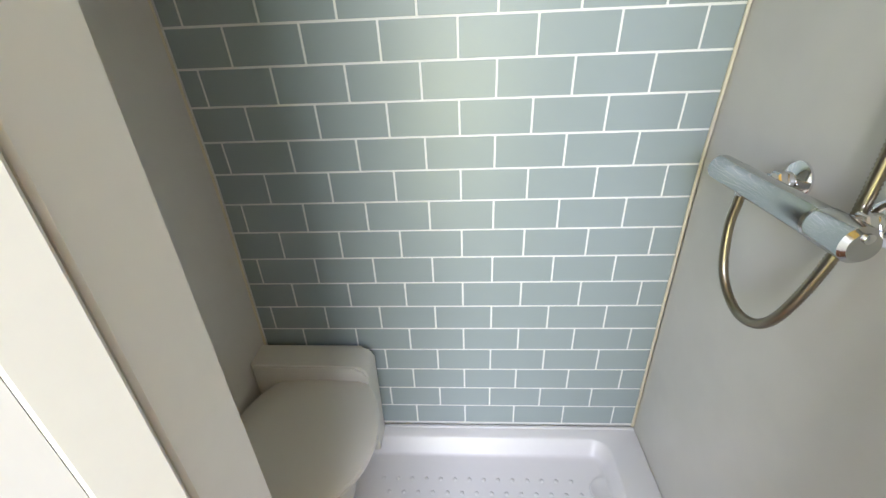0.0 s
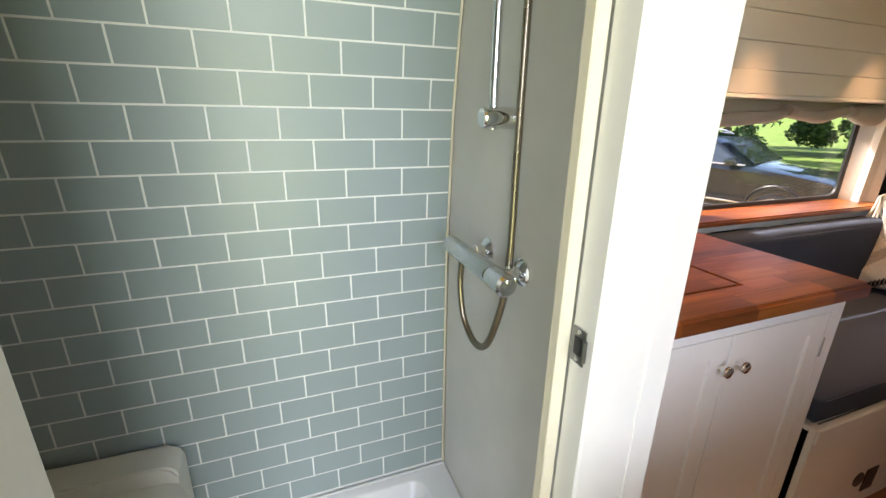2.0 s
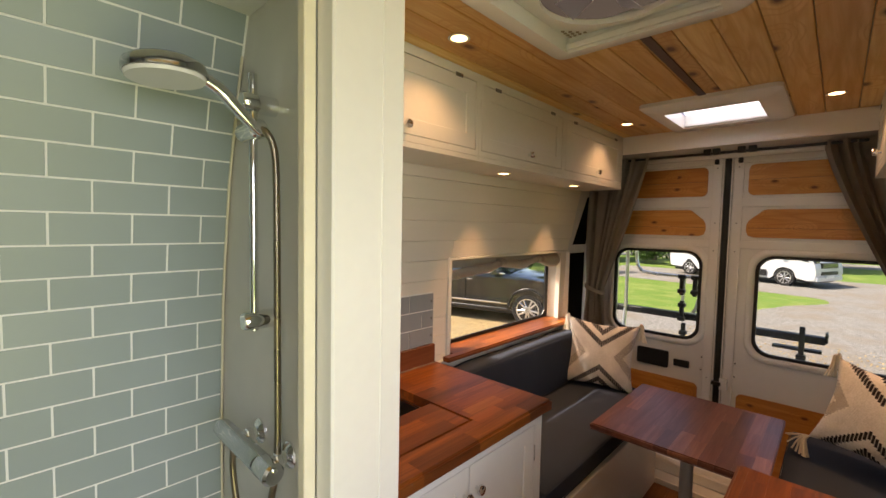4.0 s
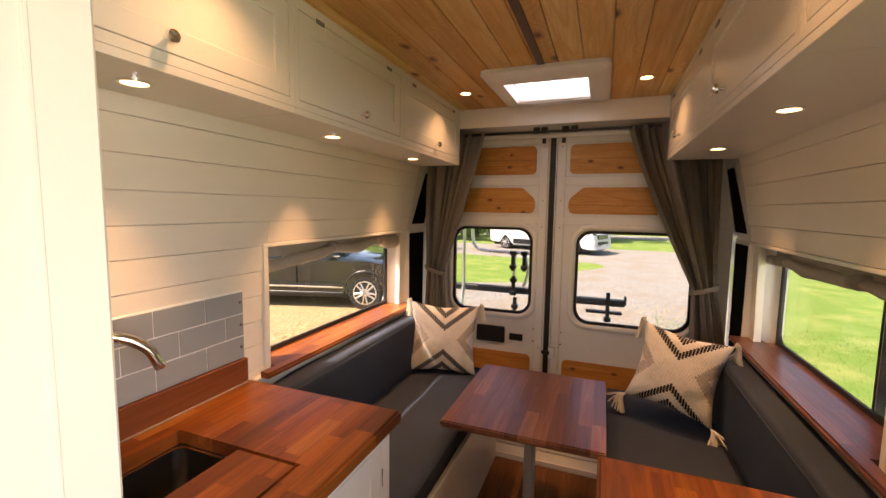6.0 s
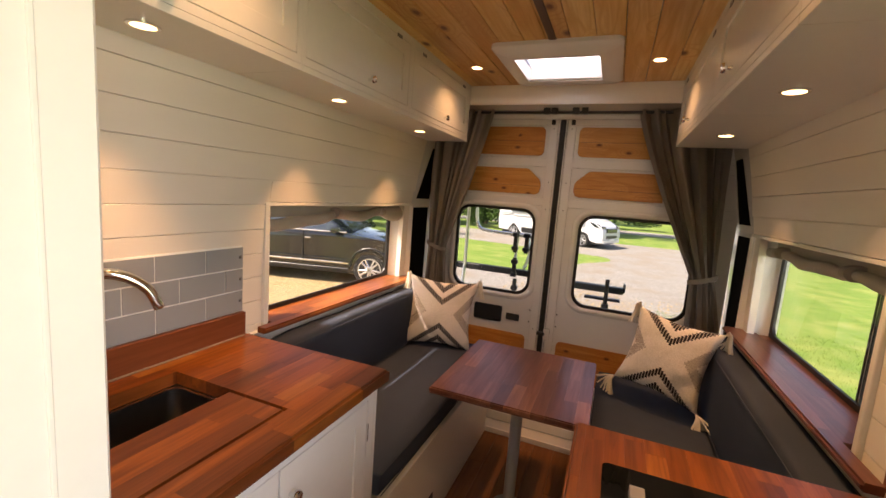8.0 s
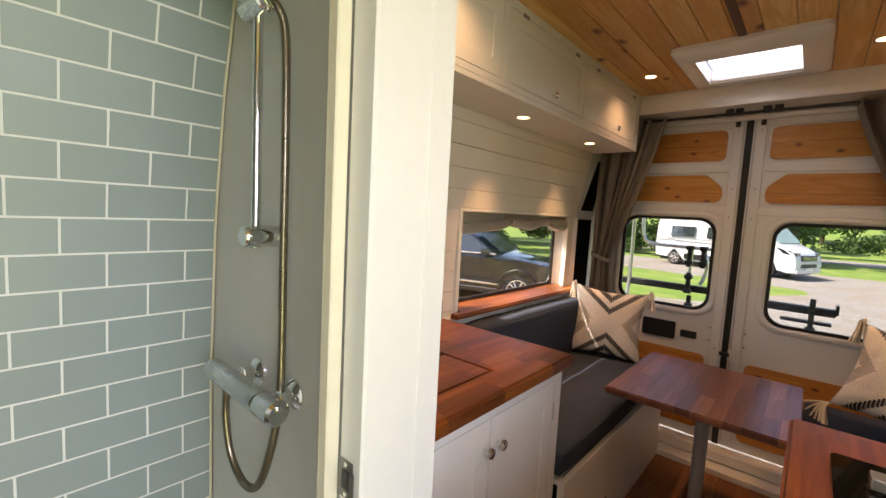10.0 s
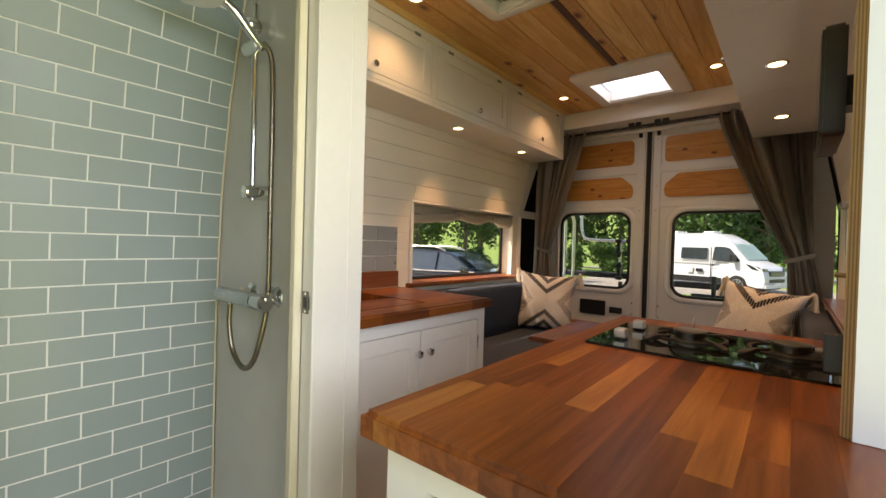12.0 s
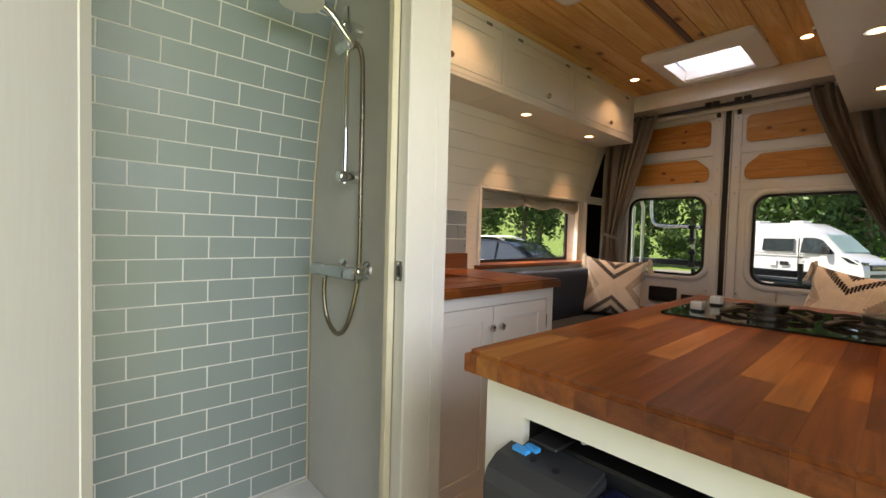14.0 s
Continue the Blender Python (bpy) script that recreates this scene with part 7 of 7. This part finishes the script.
def suv():
    """Built about the origin facing +x, wheels on z = 0, then placed."""
    t = thing("suv", (0, 0, 0), "dark metallic sport utility vehicle parked on golden gravel", "car")
    body = [(-1.9, 0.42)] + arch(-1.42, 0.42, 0.41) + [(-0.9, 0.30), (0.9, 0.30)] + arch(1.44, 0.42, 0.41) + [(2.0, 0.40), (2.28, 0.42), (2.34, 0.62), (2.30, 0.86), (2.12, 1.0), (1.55, 1.08), (1.05, 1.13),
            (0.92, 1.16), (0.30, 1.56), (0.0, 1.645), (-0.7, 1.68), (-1.45, 1.64), (-1.95, 1.50), (-2.2, 1.12), (-2.28, 0.9), (-2.24, 0.5)]
    car_body(body, [(0.3, 0.90), (0.75, 0.945), (1.10, 0.93), (1.66, 0.68)], t, M["suv"], None)
    for s in (-1, 1):
        for pts in ([(0.82, 1.14), (0.24, 1.50), (-0.05, 1.555), (-0.05, 1.12)], [(-0.11, 1.12), (-0.11, 1.56), (-0.98, 1.575), (-1.06, 1.14)], [(-1.13, 1.15), (-1.05, 1.57), (-1.62, 1.52), (-1.9, 1.22)]):
            side_patch(pts, s * 0.915, t, M["tint"], "window", "tinted side window", y_top=s * 0.752)
        part("window_trim", tube([(0.9, s * 0.925, 1.125), (-0.5, s * 0.93, 1.11), (-1.95, s * 0.89, 1.19)], 0.012, 6), M["chrome"], t, "chrome window trim")
        part("roof_rail", tube(smooth_path([(0.05, s * 0.66, 1.60), (-0.3, s * 0.66, 1.69), (-1.3, s * 0.66, 1.685), (-1.7, s * 0.66, 1.60)], 4), 0.018, 8), M["alloy"], t, "silver roof rail")
        part("sill_trim", box(-0.95, 0.98, min(s * 0.93, s * 0.955), max(s * 0.93, s * 0.955), 0.450, 0.484, 0.005), M["chrome"], t, "bright sill strip")
        part("sill_trim", box(-0.95, 0.98, min(s * 0.90, s * 0.945), max(s * 0.90, s * 0.945), 0.30, 0.36, 0.01), M["black"], t, "black sill cladding")
        part("door_crease", box(-0.95, 0.98, min(s * 0.935, s * 0.950), max(s * 0.935, s * 0.950), 0.52, 0.56, 0.007, seg=2), M["suv"], t)
        part("shoulder", tube([(-1.9, s * 0.900, 1.03), (-0.9, s * 0.915, 1.035), (0.9, s * 0.915, 1.02), (1.6, s * 0.895, 0.99), (2.1, s * 0.84, 0.93)], [0.02, 0.034, 0.034, 0.034, 0.015], 14), M["suv"], t, "rounded shoulder crease", smooth=True)
        for hx in (-0.05, -1.05):
            part("door_gap", box(hx - 0.004, hx + 0.004, min(s * 0.90, s * 0.948), max(s * 0.90, s * 0.948), 0.40, 1.10), M["rubber"], t)
            part("door_handle", box(hx - 0.26 + 0.3, hx - 0.1 + 0.3 - 0.22 + 0.2, min(s * 0.94, s * 0.965), max(s * 0.94, s * 0.965), 0.94, 0.965, 0.006), M["chrome"], t)
        m = part("mirror", box(0.62, 0.78, min(s * 0.95, s * 1.13), max(s * 0.95, s * 1.13), 1.10, 1.24, 0.03, seg=2), M["suv"], t, smooth=True)
        part("headlight", box(2.02, 2.27, min(s * 0.62, s * 0.90), max(s * 0.62, s * 0.90), 0.80, 0.90, 0.03, seg=2), M["glass"], t)
        for cx in (-1.42, 1.44):
            wheel(t, cx, s * 0.70, 0.36, 0.36, 0.235, s)
            bm = bmesh.new()
            pts = [(cx + 0.425 * math.cos(a), s * 0.93, 0.40 + 0.425 * math.sin(a)) for a in [math.pi * i / 14 for i in range(15)]]
            part("arch_trim", tube(pts, 0.022, 6), M["black"], t)
    side = bmesh.new()
    vs = [side.verts.new(p) for p in ((0.99, -0.78, 1.16), (0.99, 0.78, 1.16), (0.36, 0.64, 1.575), (0.36, -0.64, 1.575))]
    side.faces.new(vs)
    bmesh.ops.solidify(side, geom=side.faces[:], thickness=-0.02)
    part("windscreen", side, M["tint"], t, "dark windscreen")
    part("underbody", box(-1.9, 1.95, -0.8, 0.8, 0.22, 0.45), M["black"], t)
    part("grille", box(2.28, 2.35, -0.5, 0.5, 0.55, 0.82, 0.02), M["black"], t)
    turn = radians(-74)
    t.matrix_basis = pose(8.12 - (1.44 * math.cos(turn) + 0.82 * math.sin(turn)), 4.42 - (1.44 * math.sin(turn) - 0.82 * math.cos(turn)), GZ, 0, 0, -74)


suv()


def camper():
    t = thing("camper_van", (0, 0, 0), "white high-roofed camper van with dark windows parked across the drive", "van")
    body = [(-3.05, 0.40)] + arch(-2.05, 0.36, 0.40) + [(-1.5, 0.26), (1.45, 0.26)] + arch(1.98, 0.36, 0.40) + [(2.75, 0.28), (2.98, 0.34), (3.03, 0.62), (2.98, 0.95), (2.90, 1.10), (2.45, 1.36), (2.28, 1.42),
            (1.62, 2.16), (1.35, 2.36), (0.95, 2.58), (0.5, 2.62), (-2.8, 2.62), (-3.0, 2.52), (-3.08, 2.0), (-3.1, 0.9)]
    car_body(body, [(0.26, 0.97), (0.8, 1.025), (1.4, 1.02), (2.62, 0.86)], t, M["vanpaint"], None)
    for s in (-1, 1):
        side_patch([(2.10, 1.40), (1.66, 1.90), (1.40, 1.98), (1.00, 1.98), (0.95, 1.36), (2.04, 1.34)], s * 1.022, t, M["tint"], "cab_window", "cab side window", y_top=s * 0.942)
        side_patch([(0.70, 1.40), (0.70, 1.92), (-0.52, 1.92), (-0.52, 1.40)], s * 1.018, t, M["tint"], "window", "dark side window", y_top=s * 0.955)
        side_patch([(-1.1, 1.42), (-1.1, 1.90), (-2.3, 1.90), (-2.3, 1.42)], s * 1.018, t, M["tint"], "window", "dark side window", y_top=s * 0.955)
        part("stripe", box(-1.52, 1.35, min(s * 1.0, s * 1.035), max(s * 1.0, s * 1.035), 0.34, 0.60, 0.01), M["black"], t, "black lower stripe")
        part("stripe", box(-3.0, 1.2, min(s * 1.01, s * 1.034), max(s * 1.01, s * 1.034), 1.28, 1.33, 0.004), M["grey_metal"], t, "grey waist stripe")
        part("hatch", box(-0.20, 0.08, min(s * 1.0, s * 1.04), max(s * 1.0, s * 1.04), 0.78, 1.06, 0.004), M["plastic"], t, "white service hatch")
        part("grille_vent", box(0.22, 0.55, min(s * 1.0, s * 1.036), max(s * 1.0, s * 1.036), 0.80, 0.96, 0.004), M["black"], t, "black vent")
        part("mirror", box(1.80, 1.98, min(s * 1.06, s * 1.28), max(s * 1.06, s * 1.28), 1.35, 1.65, 0.04, seg=2), M["black"], t, smooth=True)
        part("door_gap", box(0.875, 0.888, min(s * 0.97, s * 1.027), max(s * 0.97, s * 1.027), 0.6, 1.95), M["rubber"], t)
        part("door_handle", box(0.95, 1.05, min(s * 1.02, s * 1.05), max(s * 1.02, s * 1.05), 1.12, 1.17, 0.006), M["black"], t)
        side_patch([(2.93, 0.98), (2.80, 1.16), (2.30, 1.27), (2.55, 1.05)], s * 1.012, t, M["tint"], "headlight", "dark glass headlight")
        for cx in (-2.05, 1.98):
            wheel(t, cx, s * 0.76, 0.35, 0.35, 0.24, s, spokes=8)
    bm = bmesh.new()
    vs = [bm.verts.new(p) for p in ((2.31, -0.86, 1.46), (2.31, 0.86, 1.46), (1.70, 0.78, 2.13), (1.70, -0.78, 2.13))]
    bm.faces.new(vs)
    bmesh.ops.solidify(bm, geom=bm.faces[:], thickness=-0.03)
    part("windscreen", bm, M["shade"], t, "windscreen covered by a silver blind")
    part("grille", box(2.90, 3.045, -0.60, 0.60, 0.78, 1.00, 0.03), M["black"], t, "black radiator grille")
    for z in (0.84, 0.89, 0.94):
        part("grille_bar", box(3.044, 3.052, -0.56, 0.56, z - 0.006, z + 0.006), M["chrome"], t, "thin chrome bar")
    part("air_intake", box(2.95, 3.045, -0.62, 0.62, 0.52, 0.66, 0.02), M["black"], t, "black lower air intake")
    part("bumper", box(2.80, 3.06, -0.95, 0.95, 0.28, 0.46, 0.05, seg=2), M["vanpaint"], t, "white bumper")
    for s in (-1, 1):
        part("front_lamp", box(2.86, 2.99, min(s * 0.66, s * 0.96), max(s * 0.66, s * 0.96), 0.98, 1.10, 0.03, seg=2), M["tint"], t, "dark glass headlight")
    part("number_plate", box(3.055, 3.065, -0.26, 0.26, 0.40, 0.51), M["plastic"], t)
    part("roof_box", box(-1.9, -1.1, -0.4, 0.4, 2.6, 2.72, 0.02), M["plastic"], t, "white roof hatch")
    part("roof_box", box(0.1, 0.6, -0.3, 0.3, 2.6, 2.70, 0.02), M["plastic"], t, "white roof hatch")
    part("underbody", box(-2.9, 2.8, -0.85, 0.85, 0.2, 0.42), M["black"], t)
    t.matrix_basis = pose(23.56, 2.55, GZ, 0, 0, -112)


camper()
